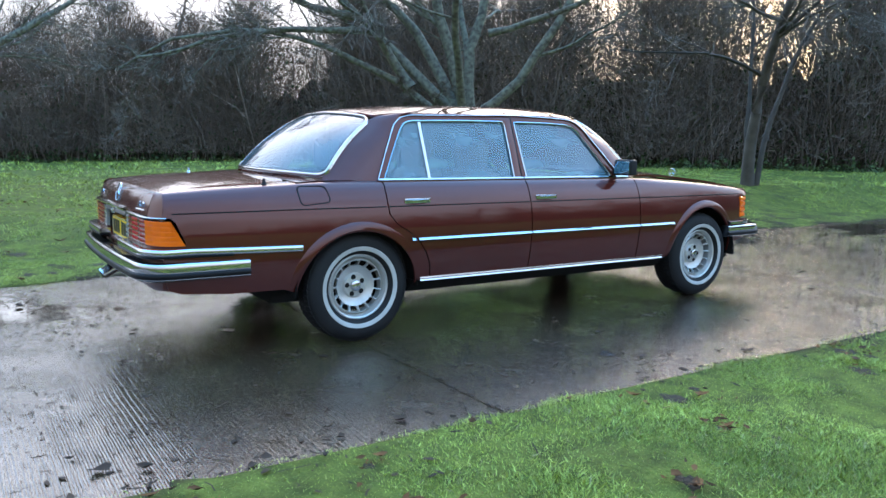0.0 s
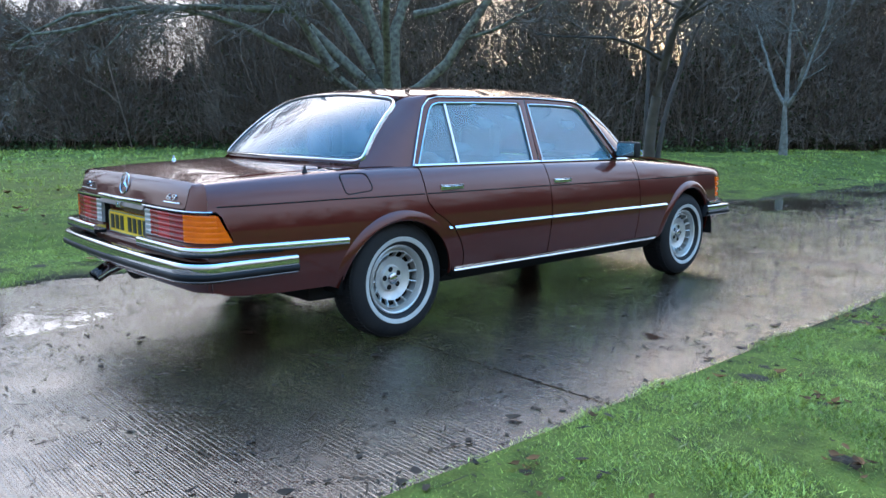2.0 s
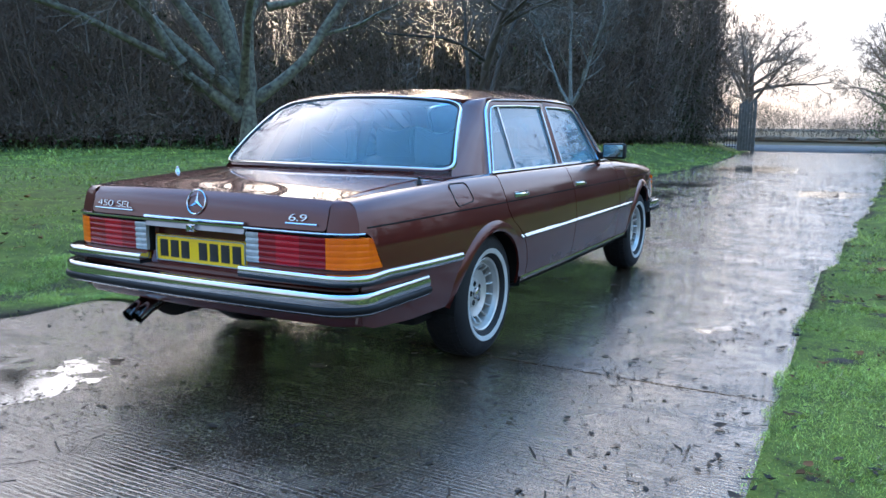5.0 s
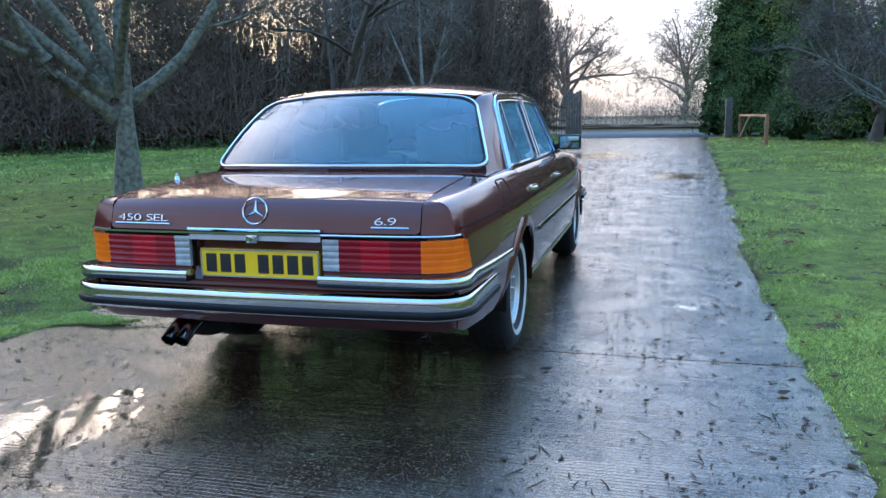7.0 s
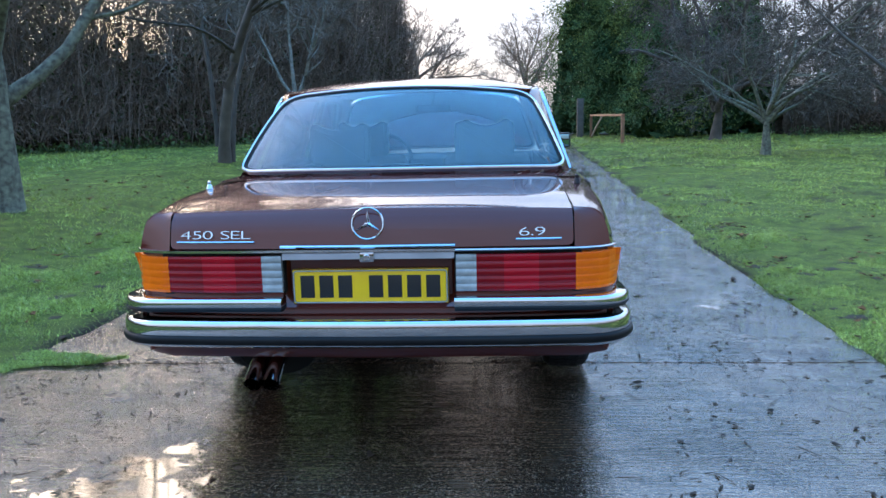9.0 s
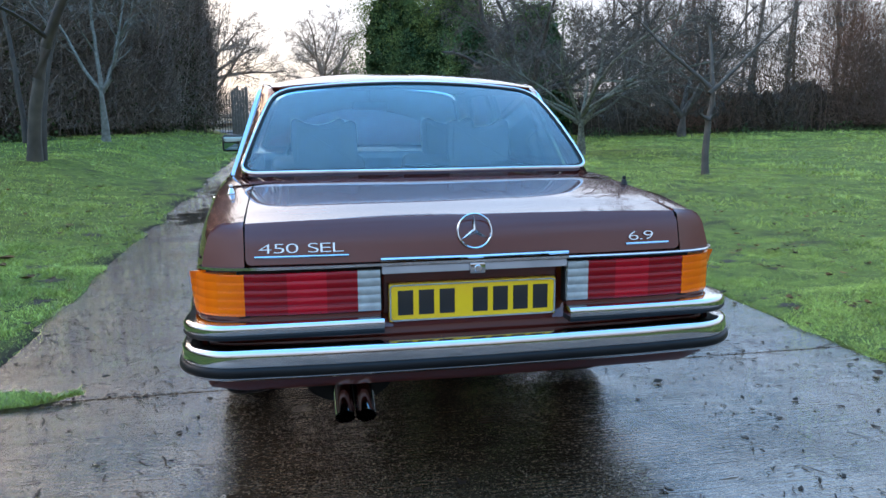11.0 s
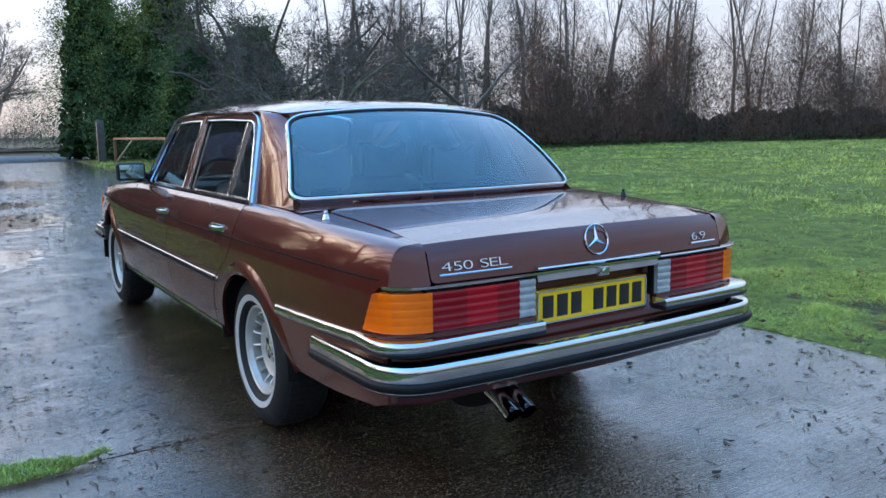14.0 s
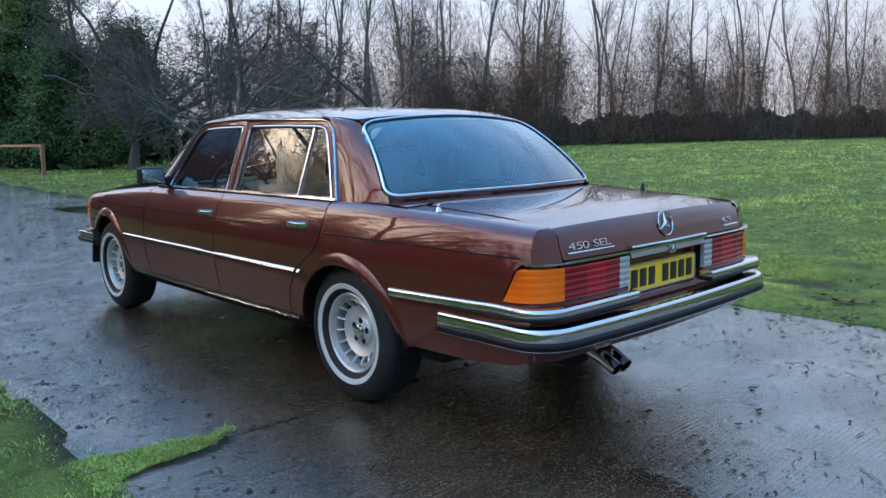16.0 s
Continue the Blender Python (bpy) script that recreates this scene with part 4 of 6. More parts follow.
# wheels
def wheel(at, turn):
    bm = bmesh.new()
    # disc: hub face, dish, then the slotted band and the barrel with its flange
    lathe_bm(bm, [(0.001, -0.024), (0.040, -0.024), (0.064, -0.026), (0.070, -0.032), (0.074, -0.040), (0.094, -0.036), (0.112, -0.024), (0.120, -0.020), (0.121, -0.040), (0.075, -0.06)], 60)
    lathe_bm(bm, [(0.152, 0.006), (0.157, 0.002), (0.164, -0.012), (0.170, 0.000), (0.176, 0.020), (0.184, 0.026), (0.190, 0.022), (0.190, 0.010), (0.170, -0.05), (0.155, -0.05), (0.152, -0.012), (0.152, 0.006)], 60)
    slots = 15
    for k in range(slots):
        a0 = 2 * math.pi * k / slots
        for w0, w1 in ((-0.030, 0.030),):
            rows = []
            for r, w in ((0.119, 0.056), (0.127, 0.034), (0.136, 0.026), (0.145, 0.034), (0.153, 0.050)):
                x = -0.020 + 0.022 * (r - 0.119) / 0.034 + (0.004 if 0.128 < r < 0.146 else 0)
                rows.append([bm.verts.new((xx, r * math.cos(a0 + ww), r * math.sin(a0 + ww))) for ww, xx in ((-w, x - 0.022), (-w, x - 0.002), (0, x + 0.002), (w, x - 0.002), (w, x - 0.022))])
            for p, q in zip(rows, rows[1:]):
                for j in range(4):
                    bm.faces.new((p[j], p[j + 1], q[j + 1], q[j]))
    bmesh.ops.recalc_face_normals(bm, faces=bm.faces[:])
    ob = part("wheel", bm, ALLOY, car, "silver slotted alloy wheel with a whitewall tyre")
    ob.matrix_basis = Matrix.Translation(at) @ turn
    bm = bmesh.new()
    lathe_bm(bm, [(0.188, 0.016), (0.196, 0.034), (0.214, 0.046), (0.245, 0.052), (0.275, 0.046), (0.298, 0.036), (0.312, 0.020), (0.318, 0.0), (0.3205, -0.03), (0.322, -0.06),
                  (0.3205, -0.10), (0.318, -0.125), (0.312, -0.143), (0.298, -0.158), (0.26, -0.17), (0.214, -0.165), (0.188, -0.13)], 72)
    tyre = part("tyre", bm, TYRE, ob, "black road tyre")
    bm = bmesh.new()
    lathe_bm(bm, [(0.2120, 0.0455), (0.2135, 0.0480), (0.2235, 0.0508), (0.2355, 0.0532), (0.2375, 0.0510)], 72)
    part("whitewall", bm, WHITEWALL, tyre, "white sidewall band")
    # tread blocks
    bm = bmesh.new()
    for k in range(64):
        a = 2 * math.pi * k / 64
        for x0, x1, sk in ((0.018, -0.012, 0.0), (-0.018, -0.052, 0.02), (-0.058, -0.092, 0.0), (-0.098, -0.14, 0.02)):
            vs = []
            for r in (0.312, 0.3245):
                for xx, da in ((x0, -0.032), (x0, 0.030), (x1, 0.030), (x1, -0.032)):
                    rr = r - (0.007 if (xx > 0.01 or xx < -0.13) and r > 0.32 else 0)
                    vs.append(bm.verts.new((xx, rr * math.cos(a + da + sk), rr * math.sin(a + da + sk))))
            for f in ((4, 5, 6, 7), (0, 1, 5, 4), (1, 2, 6, 5), (2, 3, 7, 6), (3, 0, 4, 7)):
                bm.faces.new([vs[i] for i in f])
    bmesh.ops.recalc_face_normals(bm, faces=bm.faces[:])
    part("tread", bm, TYRE, tyre, sharp=20)
    bm = bmesh.new()
    lathe_bm(bm, [(0.001, -0.062), (0.151, -0.062), (0.1535, -0.10)], 40)
    part("brake_drum", bm, DARK, ob, "dark brake behind the slots")
    bm = bmesh.new()
    lathe_bm(bm, [(0.001, -0.006), (0.024, -0.006), (0.030, -0.010), (0.032, -0.026)], 30)
    part("hub_cap", bm, CHROME, ob, "chrome centre cap")
    # black discs on the hub face paint the shade of bolt holes
    for k in range(5):
        a = 2 * math.pi * (k + 0.25) / 5
        bm = bmesh.new()
        lathe_bm(bm, [(0.0005, -0.0225), (0.0135, -0.0225), (0.0155, -0.0245)], 14)
        bmesh.ops.transform(bm, matrix=Matrix.Translation((0, 0.051 * math.cos(a), 0.051 * math.sin(a))), verts=bm.verts[:])
        part("bolt_hole_shade", bm, DARK, ob, "black disc standing for the shade in a bolt hole")
    return ob


for i, (x, y) in enumerate(((0.80, -1.462), (0.80, 1.475), (-0.80, -1.462), (-0.80, 1.475))):
    turn = Matrix.Rotation(radians(40 * i + 12), 4, "X") if x > 0 else Matrix.Rotation(math.pi, 4, "Z") @ Matrix.Rotation(radians(33 * i), 4, "X")
    wheel((x, y, 0.3235), turn)

# door mirrors
for s in (1, -1):
    m = Matrix.Diagonal((s, 1, 1, 1))
    base = box("door_mirror", (0.80, 0.545, 0.945), (0.965, 0.615, 1.055), PLASTIC, car, 0.022, "black door mirror", m, 3)
    box("mirror_glass", (0.812, 0.539, 0.957), (0.953, 0.5455, 1.043), MIRROR, base, 0.002, "mirror glass", m)
    sweep("mirror_foot", [(s * 0.755, 0.60, 0.945), (s * 0.775, 0.595, 0.965), (s * 0.83, 0.585, 0.985)], [(a * 1.0, b) for a, b in ring_profile(0.022, 8)], PLASTIC, base)
# aerial bases on the rear wings
for s in (1, -1):
    bm = bmesh.new()
    p = side(-1.99, inward(-1.99, 0.745))
    lathe_bm(bm, [(0.0005, 0.034), (0.006, 0.033), (0.008, 0.026), (0.005, 0.021), (0.010, 0.016), (0.012, 0.006), (0.015, 0.002), (0.015, -0.006)], 18)
    bmesh.ops.transform(bm, matrix=Matrix.Translation((s * p.x, p.y, p.z)) @ Matrix.Rotation(radians(-90), 4, "Y"), verts=bm.verts[:])
    part("aerial_base", bm, CHROME if s < 0 else PLASTIC, car, "small conical aerial base")

# cabin
box("cabin_floor", (-0.74, -1.35, 0.33), (0.74, 1.0, 0.36), TRIMDARK, car, 0.01)
box("parcel_shelf", (-0.68, -1.72, 0.890), (0.68, -1.20, 0.915), TRIMDARK, car, 0.01)
box("seat_bulkhead", (-0.72, -1.24, 0.35), (0.72, -1.20, 0.90), TRIMDARK, car, 0.005)
for s in (1, -1):
    box("door_card", (0.705, -1.28, 0.36), (0.735, 0.80, 0.915), TRIMDARK, car, 0.008, "", Matrix.Diagonal((s, 1, 1, 1)))


def seat_cushion(name, lo, hi, parent, tilt=0, pivot=(0, 0, 0), bevel=0.05, label=""):
    m = Matrix.Translation(pivot) @ Matrix.Rotation(radians(tilt), 4, "X") @ Matrix.Translation([-c for c in pivot])
    return box(name, lo, hi, SEAT, parent, bevel, label, m, 4)


bench = seat_cushion("rear_seat", (-0.68, -1.18, 0.38), (0.68, -0.62, 0.56), car, 0, bevel=0.06, label="brown velour rear bench")
seat_cushion("backrest", (-0.68, -1.20, 0.50), (0.68, -1.04, 0.945), bench, 12, (0, -1.05, 0.5))
WINGED = [(-0.146, 0.0), (0.146, 0.0), (0.152, 0.10), (0.146, 0.196), (0.116, 0.208), (0.07, 0.180), (0.0, 0.166), (-0.07, 0.180), (-0.116, 0.208), (-0.146, 0.196), (-0.152, 0.10)]


def winged_restraint(x, y, z, parent):
    """A head restraint with a saddle-shaped top."""
    bm = bmesh.new()
    for d in (0.0, 0.10):
        bm.faces.new([bm.verts.new((x + u, y + d, z + v)) for u, v in rounded(WINGED, 0.02, 3)])
    bm.verts.ensure_lookup_table()
    n = len(bm.verts) // 2
    for i in range(n):
        j = (i + 1) % n
        bm.faces.new((bm.verts[i], bm.verts[j], bm.verts[n + j], bm.verts[n + i]))
    bmesh.ops.recalc_face_normals(bm, faces=bm.faces[:])
    bmesh.ops.bevel(bm, geom=[e for e in bm.edges if abs(e.verts[0].co.y - e.verts[1].co.y) < 1e-5], offset=0.02, segments=2, affect="EDGES")
    return part("head_restraint", bm, SEAT, parent, "winged head restraint")


for x in (-0.37, 0.37):
    winged_restraint(x, -1.16, 0.955, bench)
for x in (-0.37, 0.37):
    fs = seat_cushion("front_seat", (x - 0.26, -0.30, 0.38), (x + 0.26, 0.24, 0.56), car, 0, bevel=0.06, label="brown velour front seat")
    seat_cushion("backrest", (x - 0.26, -0.34, 0.48), (x + 0.26, -0.18, 0.98), fs, 14, (x, -0.2, 0.5), 0.06)
    winged_restraint(x, -0.43, 0.96, fs)
sweep("dashboard", [(-0.70, 0.72, 0.80), (0.70, 0.72, 0.80)], [(-0.18, -0.30), (0.14, -0.30), (0.16, 0.0), (0.10, 0.085), (0.0, 0.110), (-0.18, 0.115), (-0.26, 0.10)], TRIMDARK, car, "dark padded dashboard")
lean = Matrix.Translation((-0.36, 0.36, 0.88)) @ Matrix.Rotation(radians(-22), 4, "X")
bm = bmesh.new()
sweep_bm(bm, [lean @ Vector((0.20 * math.sin(2 * math.pi * i / 36), 0, 0.20 * math.cos(2 * math.pi * i / 36))) for i in range(36)], ring_profile(0.013, 8), up=(0, 1, 0.3), closed=True)
for a in (90, 180, 270):
    d = Vector((math.sin(radians(a)), 0, math.cos(radians(a))))
    sweep_bm(bm, [lean @ Vector((0, 0.02, 0)), lean @ (d * 0.19)], ring_profile(0.016, 6, 0.5), up=(0, 1, 0.3))
sweep_bm(bm, [lean @ Vector((0, 0, 0)), lean @ Vector((0, 0.30, 0))], ring_profile(0.05, 12), up=(1, 0, 0))
part("steering_wheel", bm, PLASTIC, car, "black steering wheel")
box("rear_view_mirror", (-0.115, 0.33, 1.215), (0.115, 0.355, 1.270), PLASTIC, car, 0.012, "black rear-view mirror")
sweep("mirror_stem", [(0, 0.35, 1.26), (0, 0.42, 1.335)], ring_profile(0.008, 6), PLASTIC, car, up=(1, 0, 0))
box("shelf_box", (-0.075, -1.705, 0.914), (0.110, -1.645, 0.985), PLASTIC, car, 0.008, "small black box on the parcel shelf")
# ---- the ground ----
def smooth(a, b, x):
    t = np.clip((np.asarray(x, float) - a) / (b - a), 0, 1)
    return t * t * (3 - 2 * t)


def terrain(x, y):
    """The lawn lies a little higher to the far left of the drive."""
    x, y = np.asarray(x, float), np.asarray(y, float)
    return np.clip(0.20 + 0.016 * (y - 3), 0.0, 0.42) * smooth(-2.6, -5.0, x) + 0.25 * smooth(8, 30, x)


LATTICE = np.random.default_rng(97).random((128, 128))


def field(x, y, size, seed=0):
    """Smooth random heights from 0 to 1, one hill about every size metres."""
    u, v = np.asarray(x, float) / size + 17.3 * seed + 500, np.asarray(y, float) / size + 9.1 * seed + 500
    i, j = np.floor(u).astype(int), np.floor(v).astype(int)
    f, g = u - i, v - j
    f, g = f * f * (3 - 2 * f), g * g * (3 - 2 * g)
    at = lambda a, b: LATTICE[(i + a) % 128, (j + b) % 128]
    return (at(0, 0) * (1 - f) + at(1, 0) * f) * (1 - g) + (at(0, 1) * (1 - f) + at(1, 1) * f) * g


def right_edge(y):
    y = np.asarray(y, float)
    return 2.19 + 0.045 * np.maximum(0, y) + 0.13 * (field(y, 0 * y, 0.55, 1) - 0.5) + 0.05 * (field(y, 0 * y, 0.17, 2) - 0.5)


def left_edge(y):
    y = np.asarray(y, float)
    return -1.95 + 0.15 * (field(y, 0 * y, 0.6, 3) - 0.5) + 0.06 * (field(y, 0 * y, 0.17, 4) - 0.5) - 0.05 * np.maximum(0, y - 22)


def lumps(x, y):
    """Uneven tussocks of the lawn, dying out towards the drive."""
    x, y = np.asarray(x, float), np.asarray(y, float)
    e = np.minimum(np.abs(x - left_edge(y)), np.abs(x - right_edge(y)))
    b = 0.075 * (field(x, y, 0.62, 5) - 0.4) + 0.040 * (field(x, y, 0.27, 6) - 0.5) + 0.08 * (field(x, y, 2.3, 7) - 0.5)
    return 0.010 + np.maximum(b + 0.012, -0.02) * np.clip(e / 0.9, 0, 1)


def worn(x, y):
    """How far the turf is worn to mud: along the edges of the drive and in odd spots."""
    x, y = np.asarray(x, float), np.asarray(y, float)
    e = np.maximum(left_edge(y) - x, x - right_edge(y))
    verge = np.clip(1.15 - e / (0.004 + 0.75 * np.clip(field(x, y, 0.6, 8) - 0.42, 0, 1)), 0, 1)
    spot = np.clip((field(x, y, 0.33, 9) * 0.6 + field(x, y, 1.9, 10) * 0.4 - 0.70) / 0.10, 0, 1)
    return np.maximum(verge, spot * np.clip(1.3 - e / 4.0, 0, 0.8))


ROAD_Y, ROAD_WIDE = 38.0, 18.0


def spread(stops):
    out = []
    for a, b, d in stops:
        out += list(np.arange(a, b, d))
    return np.array(out + [stops[-1][1]])


gx = spread([(-1600, -200, 200), (-200, -40, 20), (-40, -16, 1.6), (-16, -6, 0.3), (-6, -2.6, 0.14), (-2.6, -1.5, 0.06), (-1.5, 1.7, 0.4), (1.7, 3.2, 0.06), (3.2, 9, 0.13), (9, 26, 0.26), (26, 40, 1.6), (40, 200, 20), (200, 1600, 200)])
gy = spread([(-1600, -200, 200), (-200, -40, 20), (-40, -8, 1.6), (-8, 6, 0.12), (6, 16, 0.2), (16, 34, 0.4), (34, 80, 3), (80, 200, 20), (200, 1600, 200)])
X, Y = np.meshgrid(gx, gy)
on_drive = (X > left_edge(Y)) & (X < right_edge(Y)) & (Y < ROAD_Y + 0.5)
Z = np.where(on_drive, -0.055, terrain(X, Y) + lumps(X, Y))
Z = np.where((Y > ROAD_Y) & (Y < ROAD_Y + ROAD_WIDE) & (np.abs(X) < 300), -0.055, Z)
Z = np.where(Y > ROAD_Y + ROAD_WIDE, 0.1 + 0.35 * smooth(ROAD_Y + ROAD_WIDE, ROAD_Y + ROAD_WIDE + 4.5, Y), Z)
idx = np.arange(X.size).reshape(X.shape)
quads = np.stack([idx[:-1, :-1], idx[:-1, 1:], idx[1:, 1:], idx[1:, :-1]], -1).reshape(-1, 4)

# some blades are dead and straw-coloured
gn, gl = GRASSBLADE.node_tree.nodes, GRASSBLADE.node_tree.links
g_base = gn["Principled BSDF"].inputs["Base Color"]
g_old = g_base.links[0].from_socket
g_isle = gn.new("ShaderNodeNewGeometry")
g_pick = gn.new("ShaderNodeMapRange")
g_pick.inputs["From Min"].default_value, g_pick.inputs["From Max"].default_value = 0.95, 0.96
gl.new(g_isle.outputs["Random Per Island"], g_pick.inputs["Value"])
g_mix = gn.new("ShaderNodeMix")
g_mix.data_type = "RGBA"
g_mix.inputs["B"].default_value = (0.36, 0.31, 0.16, 1)
gl.new(g_pick.outputs[0], g_mix.inputs["Factor"])
gl.new(g_old, g_mix.inputs["A"])
gl.new(g_mix.outputs["Result"], g_base)

SOIL = material("winter_lawn", (0.047, 0.055, 0.013), (0.126, 0.148, 0.029), 7.0, 0.8, 0.95, bump=1.0, bscale=45, fine=0.6, spec=0.08)
n, l = SOIL.node_tree.nodes, SOIL.node_tree.links
bsdf = n["Principled BSDF"]
old = bsdf.inputs["Base Color"].links[0].from_socket
co = n.new("ShaderNodeTexCoord")
mud = n.new("ShaderNodeTexNoise")
mud.inputs["Scale"].default_value, mud.inputs["Detail"].default_value, mud.inputs["Roughness"].default_value = 1.6, 9.0, 0.65
l.new(co.outputs["Object"], mud.inputs["Vector"])
mr = n.new("ShaderNodeMapRange")
mr.inputs["From Min"].default_value, mr.inputs["From Max"].default_value = 0.66, 0.74
l.new(mud.outputs["Fac"], mr.inputs["Value"])
mix = n.new("ShaderNodeMix")
mix.data_type = "RGBA"
mix.inputs["B"].default_value = (0.034, 0.026, 0.016, 1)
turf = n.new("ShaderNodeAttribute")
turf.attribute_name = "wear"
bare_soil = n.new("ShaderNodeMath")
bare_soil.operation = "MAXIMUM"
l.new(mr.outputs[0], bare_soil.inputs[0])
l.new(turf.outputs["Fac"], bare_soil.inputs[1])
l.new(bare_soil.outputs[0], mix.inputs["Factor"])
l.new(old, mix.inputs["A"])
wide = n.new("ShaderNodeSeparateXYZ")
l.new(co.outputs["Object"], wide.inputs[0])
dry = n.new("ShaderNodeMapRange")
dry.inputs["From Min"].default_value, dry.inputs["From Max"].default_value = ROAD_Y + 14.0, ROAD_Y + 16.0
l.new(wide.outputs["Y"], dry.inputs["Value"])
verge = n.new("ShaderNodeMix")
verge.data_type = "RGBA"
verge.inputs["B"].default_value = (0.155, 0.115, 0.068, 1)
l.new(dry.outputs[0], verge.inputs["Factor"])
l.new(mix.outputs["Result"], verge.inputs["A"])
l.new(verge.outputs["Result"], bsdf.inputs["Base Color"])

ground = np_mesh("ground", np.stack([X, Y, Z], -1).reshape(-1, 3), quads, SOIL, sharp=60)
wear = ground.data.attributes.new("wear", "FLOAT", "POINT")
wear.data.foreach_set("value", np.where(Y < ROAD_Y, worn(X, Y), 0).ravel().astype(np.float32))
tagged(ground, "green winter lawn with muddy patches", "lawn", kind="structure")


def wet_concrete():
    m = bpy.data.materials.new("wet_brushed_concrete")
    m.use_nodes = True
    n, l = m.node_tree.nodes, m.node_tree.links
    b = n["Principled BSDF"]
    co = n.new("ShaderNodeTexCoord")
    geo = n.new("ShaderNodeNewGeometry")

    def noise_node(scale, detail=6.0, rough=0.6):
        t = n.new("ShaderNodeTexNoise")
        t.inputs["Scale"].default_value, t.inputs["Detail"].default_value, t.inputs["Roughness"].default_value = scale, detail, rough
        l.new(geo.outputs["Position"], t.inputs["Vector"])
        return t.outputs["Fac"]

    def ranged(src, a, b2, c=0.0, d=1.0):
        t = n.new("ShaderNodeMapRange")
        for k, v in (("From Min", a), ("From Max", b2), ("To Min", c), ("To Max", d)):
            t.inputs[k].default_value = v
        l.new(src, t.inputs["Value"])
        return t.outputs[0]

    def maths(op, p, q):
        t = n.new("ShaderNodeMath")
        t.operation = op
        for i, v in enumerate((p, q)):
            if isinstance(v, (int, float)):
                t.inputs[i].default_value = v
            else:
                l.new(v, t.inputs[i])
        return t.outputs[0]

    base = n.new("ShaderNodeMix")
    base.data_type = "RGBA"
    base.inputs["A"].default_value, base.inputs["B"].default_value = (0.022, 0.012, 0.0065, 1), (0.066, 0.040, 0.022, 1)
    l.new(ranged(noise_node(1.1, 8.0), 0.35, 0.65), base.inputs["Factor"])
    fine = n.new("ShaderNodeHueSaturation")
    l.new(ranged(noise_node(70, 8.0, 0.75), 0.36, 0.64, 0.10, 2.3), fine.inputs["Value"])
    l.new(base.outputs["Result"], fine.inputs["Color"])
    # pale grains that put the glints of wet grit into the colour
    cells = n.new("ShaderNodeTexVoronoi")
    cells.inputs["Scale"].default_value = 170.0
    l.new(geo.outputs["Position"], cells.inputs["Vector"])
    cell = n.new("ShaderNodeSeparateColor")
    l.new(cells.outputs["Color"], cell.inputs[0])
    glint_mask = maths("MULTIPLY", ranged(cell.outputs[0], 0.80, 0.86), ranged(cells.outputs["Distance"], 0.62, 0.45))
    glint_mix = n.new("ShaderNodeMix")
    glint_mix.data_type = "RGBA"
    glint_mix.inputs["B"].default_value = (0.15, 0.12, 0.085, 1)
    l.new(glint_mask, glint_mix.inputs["Factor"])
    l.new(fine.outputs[0], glint_mix.inputs["A"])
    # mulch trodden into the surface
    mulch = maths("MULTIPLY", ranged(noise_node(26, 7.0, 0.7), 0.56, 0.66), ranged(noise_node(1.7, 4.0), 0.42, 0.66, 0.0, 0.8))
    trodden = n.new("ShaderNodeMix")
    trodden.data_type = "RGBA"
    trodden.inputs["B"].default_value = (0.010, 0.007, 0.004, 1)
    l.new(mulch, trodden.inputs["Factor"])
    l.new(glint_mix.outputs["Result"], trodden.inputs["A"])
    # standing water where the slab dips
    pool = ranged(noise_node(0.8, 7.0, 0.6), 0.68, 0.72)
    for px, py, rx, ry in ((-1.40, -3.65, 0.8, 0.7), (-0.84, -3.06, 0.46, 0.50), (-1.1, 8.3, 0.9, 1.6), (-1.5, 4.6, 0.5, 0.9), (-0.9, 11.5, 0.9, 0.9), (1.9, 10.6, 0.6, 1.0), (-0.3, 19.0, 1.2, 2.4)):
        d = n.new("ShaderNodeVectorMath")
        d.operation = "SUBTRACT"
        l.new(geo.outputs["Position"], d.inputs[0])
        d.inputs[1].default_value = (px, py, 0)
        e = n.new("ShaderNodeVectorMath")
        e.operation = "MULTIPLY"
        l.new(d.outputs[0], e.inputs[0])
        e.inputs[1].default_value = (1 / rx, 1 / ry, 0)
        g = n.new("ShaderNodeVectorMath")
        g.operation = "LENGTH"
        l.new(e.outputs[0], g.inputs[0])
        reach = maths("ADD", g.outputs["Value"], ranged(noise_node(3.4, 7.0, 0.65), 0.25, 0.75, -0.9, 0.9))
        pool = maths("MAXIMUM", pool, ranged(reach, 0.90, 0.80))
    film = ranged(noise_node(2.4, 6.0, 0.6), 0.35, 0.65)
    rough = maths("MAXIMUM", maths("SUBTRACT", ranged(film, 0, 1, 0.28, 0.14), maths("MULTIPLY", pool, 0.30)), 0.025)
    l.new(rough, b.inputs["Roughness"])
    b.inputs["Specular IOR Level"].default_value = 0.18
    # the film of rain on top
    b.inputs["Coat IOR"].default_value = 1.68
    l.new(maths("MAXIMUM", ranged(noise_node(1.9, 8.0, 0.7), 0.34, 0.56, 0.75, 1.0), pool), b.inputs["Coat Weight"])
    l.new(maths("MAXIMUM", maths("ADD", maths("SUBTRACT", ranged(film, 0, 1, 0.07, 0.025), maths("MULTIPLY", pool, 0.3)), maths("MULTIPLY", mulch, 0.25)), 0.02), b.inputs["Coat Roughness"])
    # brushed grooves across the drive, and grit
    sep = n.new("ShaderNodeSeparateXYZ")
    l.new(geo.outputs["Position"], sep.inputs[0])
    wob = ranged(noise_node(0.9, 3.0), 0.0, 1.0, -0.02, 0.02)
    phase = maths("MULTIPLY", maths("ADD", sep.outputs["Y"], wob), 2 * math.pi / 0.023)
